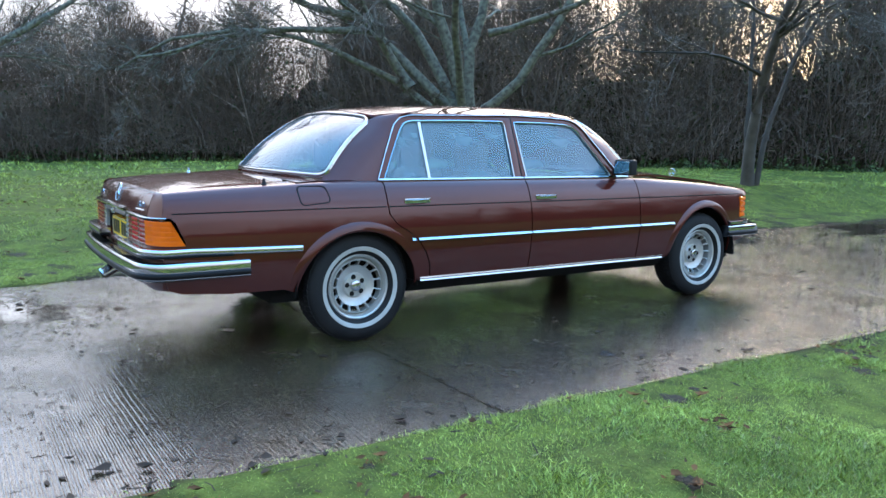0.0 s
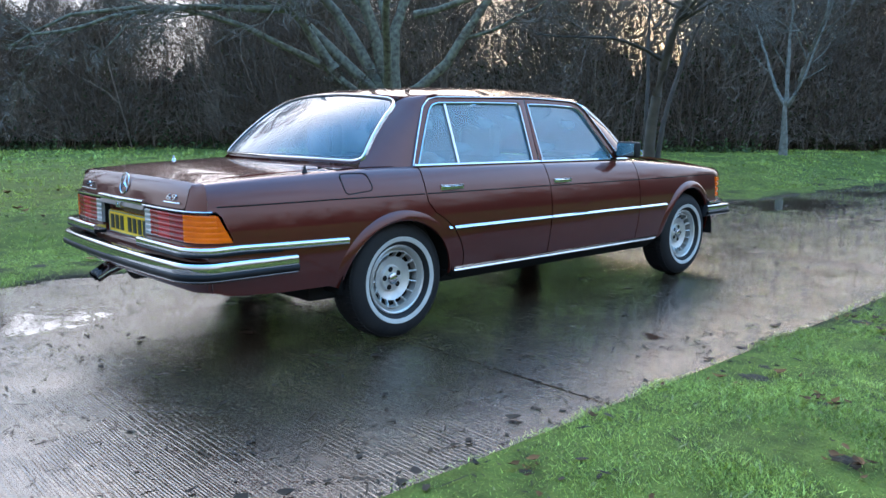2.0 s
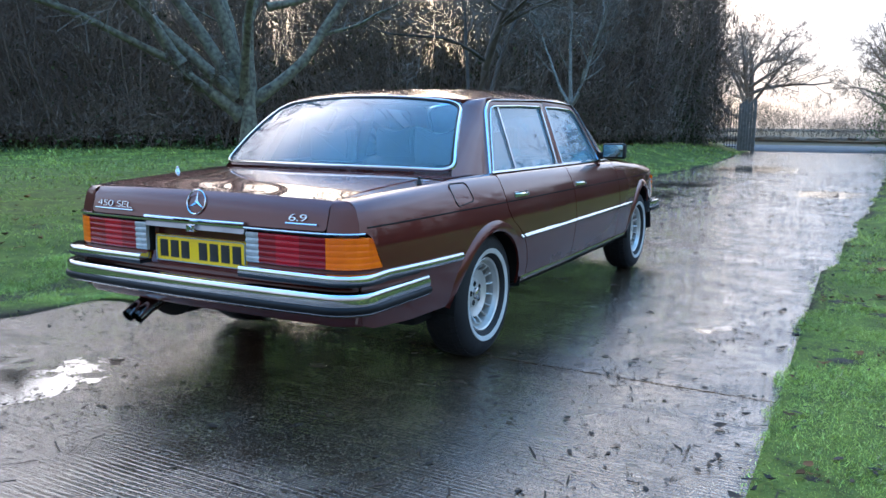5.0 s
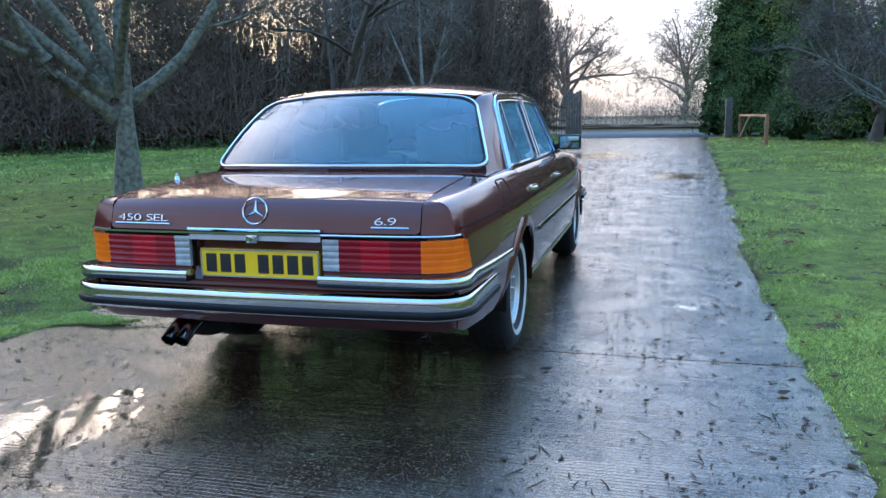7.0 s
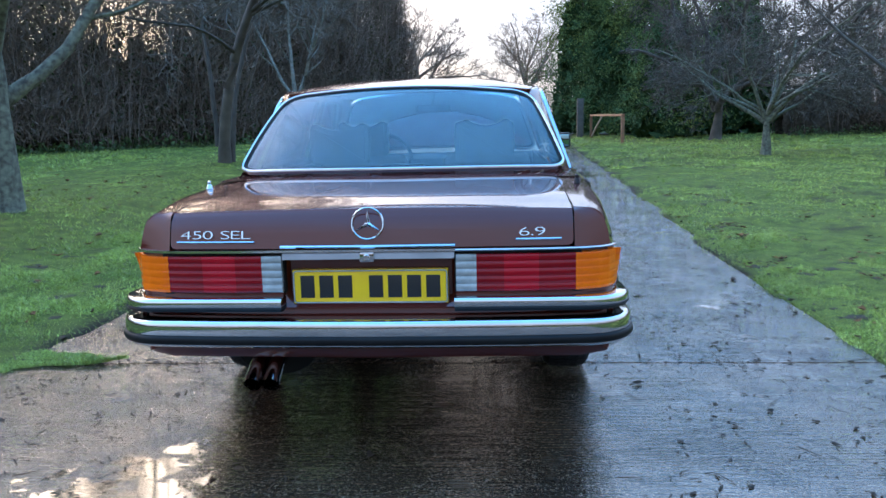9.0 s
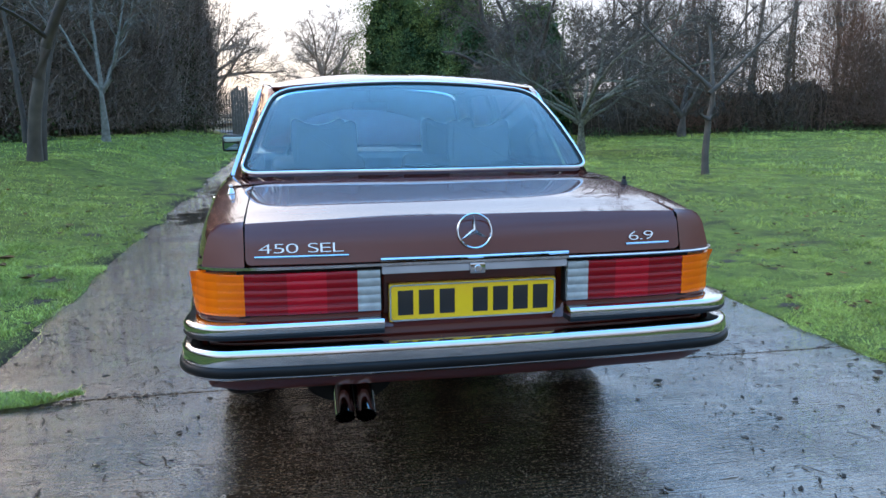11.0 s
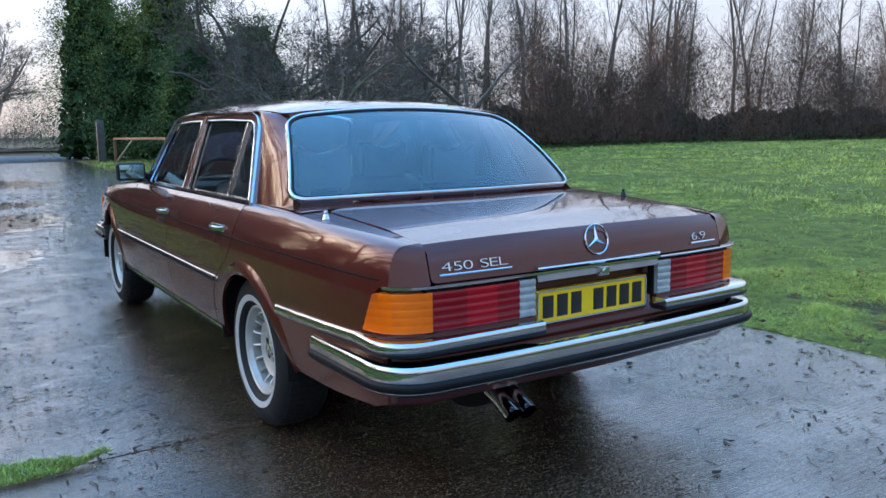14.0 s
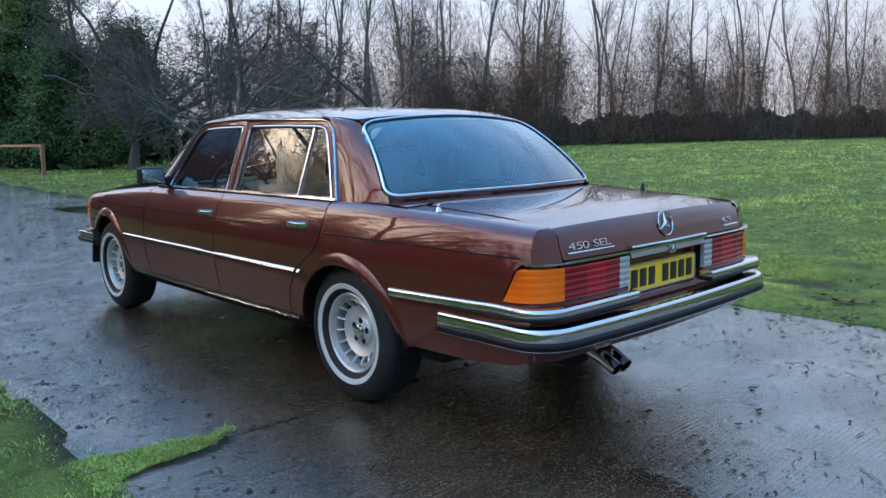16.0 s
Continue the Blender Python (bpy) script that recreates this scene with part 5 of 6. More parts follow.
    fine_phase = maths("MULTIPLY", maths("ADD", sep.outputs["Y"], wob), 2 * math.pi / 0.0115)
    coarse = maths("MULTIPLY", maths("SINE", phase, 0), ranged(noise_node(1.1, 6.0), 0.38, 0.60, 0.04, 0.36))
    # uneven strokes of the broom
    lie = n.new("ShaderNodeMapping")
    lie.inputs["Scale"].default_value = (2.2, 62.0, 1.0)
    l.new(geo.outputs["Position"], lie.inputs[0])
    stroke = n.new("ShaderNodeTexNoise")
    stroke.inputs["Scale"].default_value, stroke.inputs["Detail"].default_value, stroke.inputs["Roughness"].default_value = 1.0, 4.0, 0.6
    l.new(lie.outputs[0], stroke.inputs["Vector"])
    coarse = maths("ADD", coarse, maths("MULTIPLY", maths("SUBTRACT", stroke.outputs["Fac"], 0.5), ranged(noise_node(1.6, 5.0), 0.36, 0.60, 0.7, 3.2)))
    groove = maths("ADD", coarse, maths("MULTIPLY", maths("SINE", fine_phase, 0), ranged(noise_node(2.7, 6.0), 0.36, 0.60, 0.05, 0.36)))
    # shade of the grooves put into the colour: troughs darker, ridges lighter
    groove_shade = n.new("ShaderNodeHueSaturation")
    l.new(ranged(groove, -0.6, 0.6, 0.7, 1.3), groove_shade.inputs["Value"])
    l.new(trodden.outputs["Result"], groove_shade.inputs["Color"])
    l.new(groove_shade.outputs[0], b.inputs["Base Color"])
    grit = maths("ADD", maths("MULTIPLY", noise_node(130, 4.0, 0.7), 0.6), maths("MULTIPLY", noise_node(14, 5.0, 0.6), 0.5))
    height = maths("MULTIPLY", maths("ADD", groove, grit), ranged(pool, 0, 1, 1.0, 0.03))
    bp = n.new("ShaderNodeBump")
    bp.inputs["Strength"].default_value, bp.inputs["Distance"].default_value = 0.6, 0.005
    l.new(height, bp.inputs["Height"])
    l.new(bp.outputs[0], b.inputs["Normal"])
    skin = n.new("ShaderNodeBump")
    skin.inputs["Strength"].default_value, skin.inputs["Distance"].default_value = 0.36, 0.004
    l.new(height, skin.inputs["Height"])
    l.new(skin.outputs[0], b.inputs["Coat Normal"])
    return m


CONCRETE = wet_concrete()
ROADSTONE = material("damp_road_surface", (0.085, 0.075, 0.070), (0.150, 0.132, 0.120), 1.5, 0.55, 0.7, bump=0.5, bscale=60, fine=0.4, spec=0.15)
driveway = thing("driveway", "long wet concrete drive of brushed slabs with puddles", "driveway", kind="structure")
JOINTS = [-15.0, -10.3, -5.85, -1.45, 2.95, 6.95, 12.35, 18.0, 22.5, 27.0, 32.0, ROAD_Y]
for y0, y1 in zip(JOINTS, JOINTS[1:]):
    bm = bmesh.new()
    g = 0.005 if y0 < 6 else 0.018
    k = max(4, int((y1 - y0) / 0.2))
    rows = []
    for i in range(k + 1):
        y = y0 + g + (y1 - y0 - 2 * g) * i / k
        dip = -0.005 if i in (0, k) else 0.0
        xl, xr = -2.25, float(right_edge(y)) + 0.30
        flare = 0.05 * max(0, y - 22) + 0.10 * max(0, y - 33) ** 1.6
        rows.append([bm.verts.new((xl - flare + (xr + xl * -1 + 2 * flare) * j / 10, y, dip)) for j in range(11)])
    for r, s in zip(rows, rows[1:]):
        for j in range(10):
            bm.faces.new((r[j], r[j + 1], s[j + 1], s[j]))
    rim = [e for e in bm.edges if e.is_boundary]
    for v in [v for v in bmesh.ops.extrude_edge_only(bm, edges=rim)["geom"] if isinstance(v, bmesh.types.BMVert)]:
        v.co.z -= 0.05
    part("slab", bm, CONCRETE, driveway, sharp=30)
road = np_mesh("road", [(-300, ROAD_Y, -0.002), (300, ROAD_Y, -0.002), (300, ROAD_Y + ROAD_WIDE, -0.002), (-300, ROAD_Y + ROAD_WIDE, -0.002), (-300, ROAD_Y, -0.3), (300, ROAD_Y, -0.3)],
               [(0, 1, 2, 3), (4, 5, 1, 0)], ROADSTONE)
tagged(road, "wet grey road across the end of the drive", "road", kind="structure")


# ---- grass and leaves ----
# worn muddy spots where leaves gather
spots = np.random.default_rng(21)
BARE = [(right_edge(y) + 0.16 + abs(spots.normal(0.1, 0.5)), y, spots.uniform(0.05, 0.14)) for y in np.concatenate([spots.uniform(-3.6, 3.0, 26), spots.uniform(3.0, 14.0, 26)])] + [(left_edge(y) - 0.2 - abs(spots.normal(0.1, 0.7)), y, spots.uniform(0.06, 0.2)) for y in spots.uniform(-3.0, 8.0, 30)]


def blades(name, n, lo, hi, height, width, label, keep=None, seed=1, clump=0.0, plain=True, fade=None):
    r = np.random.default_rng(seed)
    x, y = r.uniform(lo[0], hi[0], n), r.uniform(lo[1], hi[1], n)
    if clump:
        k = r.integers(0, n, n)
        x, y = np.where(r.random(n) < 0.7, x[k // 9 * 9 % n] + r.normal(0, clump, n), x), np.where(r.random(n) < 0.7, y[k // 9 * 9 % n] + r.normal(0, clump, n), y)
    off = (x < left_edge(y) + 0.02) | (x > right_edge(y) - 0.02)
    tongue = (y > -1.62) & (y < -1.28) & (x < -1.40 - 4.2 * np.abs(y + 1.45 - 0.02 * np.sin(x * 9)) + 0.30 * (field(x, y, 0.07, 13) - 0.5)) & (x > -2.1)
    ok = (off | tongue) & (y < ROAD_Y - 2)
    patch = 4.2 * (field(x, y, 0.34, 11) - 0.5) + 3.0 * (field(x, y, 1.3, 12) - 0.5) + r.normal(0, 0.4, n)
    ok &= (r.random(n) > worn(x, y) * 0.93) | tongue
    ok &= (r.random(n) < 0.74 + 0.24 * patch) | tongue
    bare = np.zeros(n, bool)
    for sx, sy, sr in BARE:
        bare |= (x - sx) ** 2 + ((y - sy) * 1.3) ** 2 < (sr * r.uniform(0.4, 1.25, n)) ** 2
    ok &= ~bare | (r.random(n) < 0.08)
    if fade is not None:
        ok &= r.random(n) < fade(x, y)
    if keep is not None:
        ok &= keep(x, y)
    x, y, patch = x[ok], y[ok], patch[ok]
    n = len(x)
    h = height * r.uniform(0.45, 1.25, n) * np.clip(0.85 + 0.32 * patch, 0.45, 1.9)
    z = terrain(x, y) + lumps(x, y) - 0.004
    a, lean_a = r.uniform(0, 2 * np.pi, n), r.uniform(0, 2 * np.pi, n)
    lean = h * r.uniform(0.3, 1.7, n)
    w = width * r.uniform(0.6, 1.3, n)
    dx, dy = np.cos(a) * w / 2, np.sin(a) * w / 2
    lx, ly = np.cos(lean_a) * lean, np.sin(lean_a) * lean
    v = np.stack([np.stack([x - dx, y - dy, z], -1), np.stack([x + dx, y + dy, z], -1),
                  np.stack([x + dx * .7 + lx * .4, y + dy * .7 + ly * .4, z + h * .62], -1), np.stack([x - dx * .7 + lx * .4, y - dy * .7 + ly * .4, z + h * .62], -1),
                  np.stack([x + lx, y + ly, z + h], -1)], 1).reshape(-1, 3)
    i = np.arange(n)[:, None] * 5
    f = i + np.array([[0, 1, 4]]) if plain else np.concatenate([i + np.array([[0, 1, 2]]), i + np.array([[0, 2, 3]]), i + np.array([[3, 2, 4]])], 0)
    if plain:
        v, f = v.reshape(-1, 5, 3)[:, [0, 1, 4]].reshape(-1, 3), np.arange(n * 3).reshape(-1, 3)
    ob = np_mesh(name, v, f, GRASSBLADE)
    return tagged(ob, label, "grass", kind="stuff")


MUD = material("wet_mud", (0.030, 0.022, 0.015), (0.060, 0.045, 0.030), 14, 0.7, 0.9, bump=1.0, bscale=60, fine=0.6, spec=0.12)
verts, tris = [], []
for sx, sy, sr in BARE:
    m = 16
    at = len(verts)
    c = float(terrain(sx, sy) + lumps(sx, sy))
    verts.append((sx, sy, c + 0.002))
    for ring, h in ((0.50, 0.002), (1.0, -0.010)):
        for i in range(m):
            a, q = 2 * math.pi * i / m, sr * ring * spots.uniform(0.45, 1.35)
            x, y = sx + q * math.cos(a), sy + q * math.sin(a) * 0.8
            verts.append((x, y, float(terrain(x, y) + lumps(x, y)) + h * spots.uniform(0.5, 1.3)))
    for i in range(m):
        j = (i + 1) % m
        tris += [(at, at + 1 + i, at + 1 + j), (at + 1 + i, at + 1 + m + i, at + 1 + m + j), (at + 1 + i, at + 1 + m + j, at + 1 + j)]
tagged(np_mesh("mud", verts, tris, MUD, sharp=60), "wet bare mud in worn spots of the lawn", "mud", kind="stuff")

near_fade = lambda x, y: np.clip((5.0 - x) / 1.4, 0, 1) * np.clip((y + 4.0) / 0.6, 0, 1) * np.clip((3.0 - y) / 2.6, 0, 1)
blades("grass", 620000, (2.05, -4.0), (5.0, 3.0), 0.020, 0.0034, "short green winter grass beside the drive", seed=1, clump=0.012, fade=near_fade)
blades("grass", 150000, (-3.4, -3.6), (-1.7, 2.6), 0.023, 0.0044, "short green winter grass beside the drive", seed=7, clump=0.012)
blades("grass", 330000, (-8.5, -5.0), (10.0, 13.0), 0.031, 0.0070, "short green winter grass beside the drive", seed=2, clump=0.03)
blades("grass", 260000, (-17, -6), (22, 25), 0.060, 0.016, "rough green winter grass of the field", keep=lambda x, y: (x < -7.5) | (x > 8.5) | (y > 11), seed=3, clump=0.05)
blades("grass", 120000, (-28, -9), (56, 34), 0.075, 0.034, "rough green winter grass of the field", keep=lambda x, y: (x < -15) | (x > 18) | (y > 22), seed=5, clump=0.08)
blades("grass", 90000, (-28, -8), (52, 34), 0.085, 0.036, "rough green winter grass of the field", keep=lambda x, y: (x < -16) | (x > 20) | (y > 24), seed=6, clump=0.08)
blades("grass", 24000, (-2.05, -1.64), (-1.20, -1.26), 0.028, 0.004, "tongue of grass growing out of a slab joint", seed=4, clump=0.01, plain=False)


def leaf_litter(name, n, lo, hi, size, label, seed, keep, up=0.003, mat=None, clump=0.0, broad=0.6, spread_out=2.5):
    r = np.random.default_rng(seed)
    x, y = r.uniform(lo[0], hi[0], n), r.uniform(lo[1], hi[1], n)
    if clump:
        k = np.arange(n) // 14 * 14
        near = r.random(n) < 0.6
        x, y = np.where(near, x[k] + r.normal(0, clump, n), x), np.where(near, y[k] + r.normal(0, clump, n), y)
    ok = keep(x, y)
    x, y = x[ok], y[ok]
    n = len(x)
    drive = (x > left_edge(y)) & (x < right_edge(y))
    z = np.where(drive, 0.0, terrain(x, y) + lumps(x, y) + 0.012) + up
    a, s = r.uniform(0, 2 * np.pi, n), size * (0.25 + 2.0 * r.random(n) ** spread_out)
    wide = s * (0.25 + broad * r.random(n))
    curl = s * r.uniform(0.0, 0.45, n)
    tip, roll = r.uniform(-0.55, 0.55, n), r.uniform(-0.6, 0.6, n)
    c, d = np.cos(a), np.sin(a)
    pts = []
    for u, v in ((-0.5, 0), (-0.22, -0.42), (0.16, -0.36), (0.5, 0), (0.16, 0.40), (-0.22, 0.36), (-0.05, 0)):
        px, py = u * s, v * wide * r.uniform(0.55, 1.15, n)
        pts.append(np.stack([x + c * px - d * py, y + d * px + c * py, z + curl * (1.3 * v * v + 0.7 * u * u) + np.abs(tip * px + roll * py) + s * 0.05], -1))
    v = np.stack(pts, 1).reshape(-1, 3)
    i = np.arange(n)[:, None] * 7
    f = np.concatenate([i + np.array([[k, (k + 1) % 6, 6]]) for k in range(6)], 0)
    return tagged(np_mesh(name, v, f, mat or LEAF), label, "leaves", kind="stuff")


def flecks(name, n, lo, hi, size, label, seed, keep, long=0.0, turf=False):
    """Ragged scraps lying flat on the drive, gathered in drifts; long: thin bent twigs of about that length instead."""
    r = np.random.default_rng(seed)
    x, y = r.uniform(lo[0], hi[0], n), r.uniform(lo[1], hi[1], n)
    drift = field(x, y, 0.55, seed) * 0.55 + field(x, y, 0.16, seed + 1) * 0.45
    ok = keep(x, y) & (r.random(n) < np.clip((drift - 0.30) / 0.35, 0.06, 1))
    x, y = x[ok], y[ok]
    n = len(x)
    a = r.uniform(0, 2 * np.pi, n)
    c, d = np.cos(a), np.sin(a)
    pts = []
    up = terrain(x, y) + lumps(x, y) + 0.004 if turf else 0.0
    if long:
        ln, w, bow = long * (0.3 + 1.4 * r.random(n) ** 2), size * r.uniform(0.5, 1.3, n), r.normal(0, 0.14, n)
        for u in (-0.5, 0.0, 0.5):
            for e in (-0.5, 0.5):
                px, py = u * ln, e * w + bow * ln * (0.25 - u * u) * 4 * 0.5
                pts.append(np.stack([x + c * px - d * py, y + d * px + c * py, up + 0.003 + 0.004 * r.random(n)], -1))
        idx, k = [[0, 1, 3, 2], [2, 3, 5, 4]], 6
    else:
        s = size * (0.4 + 3.2 * r.random(n) ** 5)
        thin = r.uniform(0.16, 0.6, n)
        for m in range(6):
            q = s * r.uniform(0.35, 1.0, n)
            px, py = q * math.cos(m * math.pi / 3), q * thin * math.sin(m * math.pi / 3)
            pts.append(np.stack([x + c * px - d * py, y + d * px + c * py, up + 0.0015 + s * r.uniform(0, 0.22, n)], -1))
        pts.append(np.stack([x, y, up + 0.003 + s * 0.2], -1))
        idx, k = [[m, (m + 1) % 6, 6] for m in range(6)], 7
    i = np.arange(n)[:, None] * k
    return tagged(np_mesh(name, np.stack(pts, 1).reshape(-1, 3), np.concatenate([i + np.array([q]) for q in idx], 0), LITTER), label, "leaves", kind="stuff")


under_car = lambda x, y: (np.abs(x) < 0.85) & (y > -2.4) & (y < 2.1)
on_slabs = lambda x, y: (x < right_edge(y) + 0.02) & (x > left_edge(y) - 0.02)
wheels_clear = lambda x, y: on_slabs(x, y) & ~under_car(x, y)
flecks("leaf_scraps", 17000, (-2.1, -5.5), (2.6, 5.5), 0.0085, "dark wet scraps of leaf scattered on the drive", 5, wheels_clear)
flecks("leaf_scraps", 9000, (-2.1, 5.5), (3.2, 20), 0.022, "dark wet scraps of leaf scattered on the drive", 12, on_slabs)
flecks("fallen_twigs", 6500, (-2.1, -5.5), (2.6, 5.5), 0.0048, "thin wet twigs lying on the drive", 14, wheels_clear, long=0.055)
beside = lambda x, y: (np.maximum(left_edge(y) - x, x - right_edge(y)) > -0.02) & (np.random.default_rng(3).random(len(x)) < np.exp(-np.maximum(0, np.maximum(left_edge(y) - x, x - right_edge(y))) / 0.28))
flecks("leaf_scraps", 26000, (-4.0, -4.5), (4.4, 8.0), 0.013, "dark crumbs of mud and leaf in the turf beside the drive", 31, beside, turf=True)
flecks("fallen_twigs", 5000, (-4.0, -4.5), (5.0, 6.0), 0.005, "thin wet twigs lying in the turf", 33, beside, long=0.09, turf=True)
leaf_litter("fallen_leaves", 420, (-2.0, -5.5), (2.6, 12), 0.040, "wet dark leaves scattered on the drive", 15, wheels_clear, mat=LITTER, clump=0.2, spread_out=3.0, up=0.0)
leaf_litter("fallen_leaves", 2600, (-2.25, -5.5), (2.95, 12), 0.034, "mud and leaf mould along the edges of the drive", 9, lambda x, y: np.minimum(np.abs(x - right_edge(y)), np.abs(x - left_edge(y))) < 0.16, mat=LITTER, up=0.0)
leaf_litter("fallen_leaves", 420, (-2.0, -1.50), (2.2, -1.40), 0.020, "mud and leaf mould in a slab joint", 10, lambda x, y: np.abs(y + 1.45) < 0.03, mat=LITTER, up=-0.002)
leaf_litter("fallen_leaves", 800, (2.1, -3.5), (6.5, 6), 0.036, "dead brown leaves lying in the grass", 6, lambda x, y: x > right_edge(y), clump=0.08)
for k, (sx, sy, sr) in enumerate(BARE[:20]):
    leaf_litter("leaf_clump", 16, (sx - sr, sy - sr), (sx + sr, sy + sr), 0.040, "small heap of sodden brown leaves on a muddy spot", 300 + k, lambda x, y: x > right_edge(y) - 0.1)
leaf_litter("fallen_leaves", 500, (-9, -4), (-2, 9), 0.07, "dead brown leaves lying in the grass", 8, lambda x, y: x < left_edge(y))


# ---- trees ----
def grow(r, p, d, length, radius, k, wob, trop, taper=0.25):
    """Limbs from places p along ways d: k points each."""
    n = len(p)
    pts, rad = np.zeros((n, k, 3)), np.zeros((n, k))
    d = d / np.linalg.norm(d, axis=1, keepdims=True)
    pts[:, 0] = p
    step = (length / (k - 1))[:, None]
    for i in range(1, k):
        d = d + r.normal(0, wob, (n, 3)) + np.array([0, 0, trop])
        d /= np.linalg.norm(d, axis=1, keepdims=True)
        pts[:, i] = pts[:, i - 1] + d * step
    t = np.linspace(0, 1, k)[None]
    rad[:] = radius[:, None] * (1 - (1 - taper) * t)
    return pts, rad


def fork(r, pts, rad, count, t0, t1, spread_a, lr, rr, length):
    """Where the next limbs start on these: places, ways, lengths and radii."""
    n, k, _ = pts.shape
    who = np.repeat(np.arange(n), count)
    t = r.uniform(t0, t1, len(who)) * (k - 1)
    i = np.minimum(t.astype(int), k - 2)
    f = (t - i)[:, None]
    p = pts[who, i] * (1 - f) + pts[who, i + 1] * f
    d = pts[who, i + 1] - pts[who, i]
    d /= np.linalg.norm(d, axis=1, keepdims=True)
    q = r.normal(0, 1, (len(who), 3))
    q -= d * (q * d).sum(1, keepdims=True)
    q /= np.linalg.norm(q, axis=1, keepdims=True)
    a = np.radians(r.uniform(*spread_a, len(who)))[:, None]
    d = d * np.cos(a) + q * np.sin(a)
    rr_here = rad[who, i] * (1 - f[:, 0]) + rad[who, i + 1] * f[:, 0]
    left = 1 - 0.42 * t / (k - 1)
    return p, d, length[who] * lr * left * r.uniform(0.7, 1.25, len(who)), rr_here * rr * r.uniform(0.75, 1.1, len(who))


def tubes(pts, rad, sides):
    n, k, _ = pts.shape
    d = np.gradient(pts, axis=1)
    d /= np.linalg.norm(d, axis=2, keepdims=True) + 1e-9
    ref = np.where(np.abs(d[..., 2:3]) > 0.9, np.array([1.0, 0, 0]), np.array([0, 0, 1.0]))
    u = np.cross(d, ref)
    u /= np.linalg.norm(u, axis=2, keepdims=True) + 1e-9
    w = np.cross(d, u)
    if sides == 2:
        a = (np.arange(n) * 2.399)[:, None, None]
        o = (u * np.cos(a) + w * np.sin(a)) * rad[..., None] * 1.15
        idx = np.arange(n * k * 2).reshape(n, k, 2)
        f = np.stack([idx[:, :-1, 0], idx[:, :-1, 1], idx[:, 1:, 1], idx[:, 1:, 0]], -1).reshape(-1, 4)
        return np.stack([pts - o, pts + o], 2).reshape(-1, 3), f
    a = 2 * np.pi * np.arange(sides) / sides
    ring = pts[:, :, None] + rad[:, :, None, None] * (u[:, :, None] * np.cos(a)[None, None, :, None] + w[:, :, None] * np.sin(a)[None, None, :, None])
    idx = np.arange(n * k * sides).reshape(n, k, sides)
    nxt = np.roll(idx, -1, axis=2)
    f = np.stack([idx[:, :-1], nxt[:, :-1], nxt[:, 1:], idx[:, 1:]], -1).reshape(-1, 4)
    return ring.reshape(-1, 3), f


def joined(list_of):
    vs, fs, o = [], [], 0
    for v, f in list_of:
        vs.append(v)
        fs.append(f + o)
        o += len(v)
    return np.concatenate(vs), np.concatenate(fs)


def tree(label, at, seed, stems, levels, bark, twig, base_z=None, category="tree", name="tree", ivy=0, ivy_top=5.0, group="", least=0.003, bend=0.13):
    """stems: rows of (offset x, y, z, way x, y, z, length, radius). levels: (count, t0, t1, (angle, angle), length ratio, radius ratio, points, wobble, lift, sides)."""
    r = np.random.default_rng(seed)
    z = float(terrain(*at)) if base_z is None else base_z
    root = thing(name, label, category, (at[0], at[1], z), group)
    s = np.array(stems, float)
    p, d, length, radius = s[:, 0:3], s[:, 3:6], s[:, 6], s[:, 7]
    pts, rad = grow(r, p, d, length, radius, 11, bend * np.clip(length / 5, 0.12, 1)[:, None], 0.012, 0.30)
    rad[:, 0] *= 1.25
    wood, fine = [tubes(pts, rad, 9)], []
    first = pts
    for i, (count, t0, t1, ang, lr, rr, k, wob, lift, sides) in enumerate(levels):
        if i == 0 and len(stems) > 2 and length[0] < 3.5:
            pts, rad, length = pts[1:], rad[1:], length[1:]
        p, d, length, radius = fork(r, pts, rad, count, t0, t1, ang, lr, rr, length)
        pts, rad = grow(r, p, d, length, radius, k, wob, lift, 0.3)
        rad = np.maximum(rad, least)
        (wood if i < 1 else fine).append(tubes(pts, rad, sides))
    np_mesh("trunk", *joined(wood), bark, root, sharp=60)
    if fine:
        np_mesh("crown", *joined(fine), twig, root, sharp=60)
    if ivy:
        n = ivy
        k = r.integers(0, len(first), n)
        t = r.random(n) ** 0.8
        i = (t * 9.9).astype(int)
        c = first[k, i]
        ok = c[:, 2] < ivy_top
        c = c[ok] + r.normal(0, 1, (ok.sum(), 3)) * np.array([0.42, 0.42, 0.5]) * (1.25 - 0.6 * t[ok])[:, None]
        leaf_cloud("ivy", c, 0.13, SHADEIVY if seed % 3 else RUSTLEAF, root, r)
    return root


def leaf_cloud(name, c, size, mat, parent, r, label=""):
    """Small folded leaves at places c."""
    n = len(c)
    a = r.normal(0, 1, (n, 3))
    a /= np.linalg.norm(a, axis=1, keepdims=True)
    b = np.cross(a, r.normal(0, 1, (n, 3)))
    b /= np.linalg.norm(b, axis=1, keepdims=True)
    s = (size * r.uniform(0.5, 1.2, n))[:, None]
    nrm = np.cross(a, b)
    v = np.stack([c - a * s * 0.5, c + b * s * 0.3 + nrm * s * 0.12, c + a * s * 0.5, c - b * s * 0.3 + nrm * s * 0.12], 1).reshape(-1, 3)
    i = np.arange(n)[:, None] * 4
    f = np.concatenate([i + np.array([[0, 1, 2]]), i + np.array([[0, 2, 3]])], 0)
    return np_mesh(name, v, f, mat, parent, label)


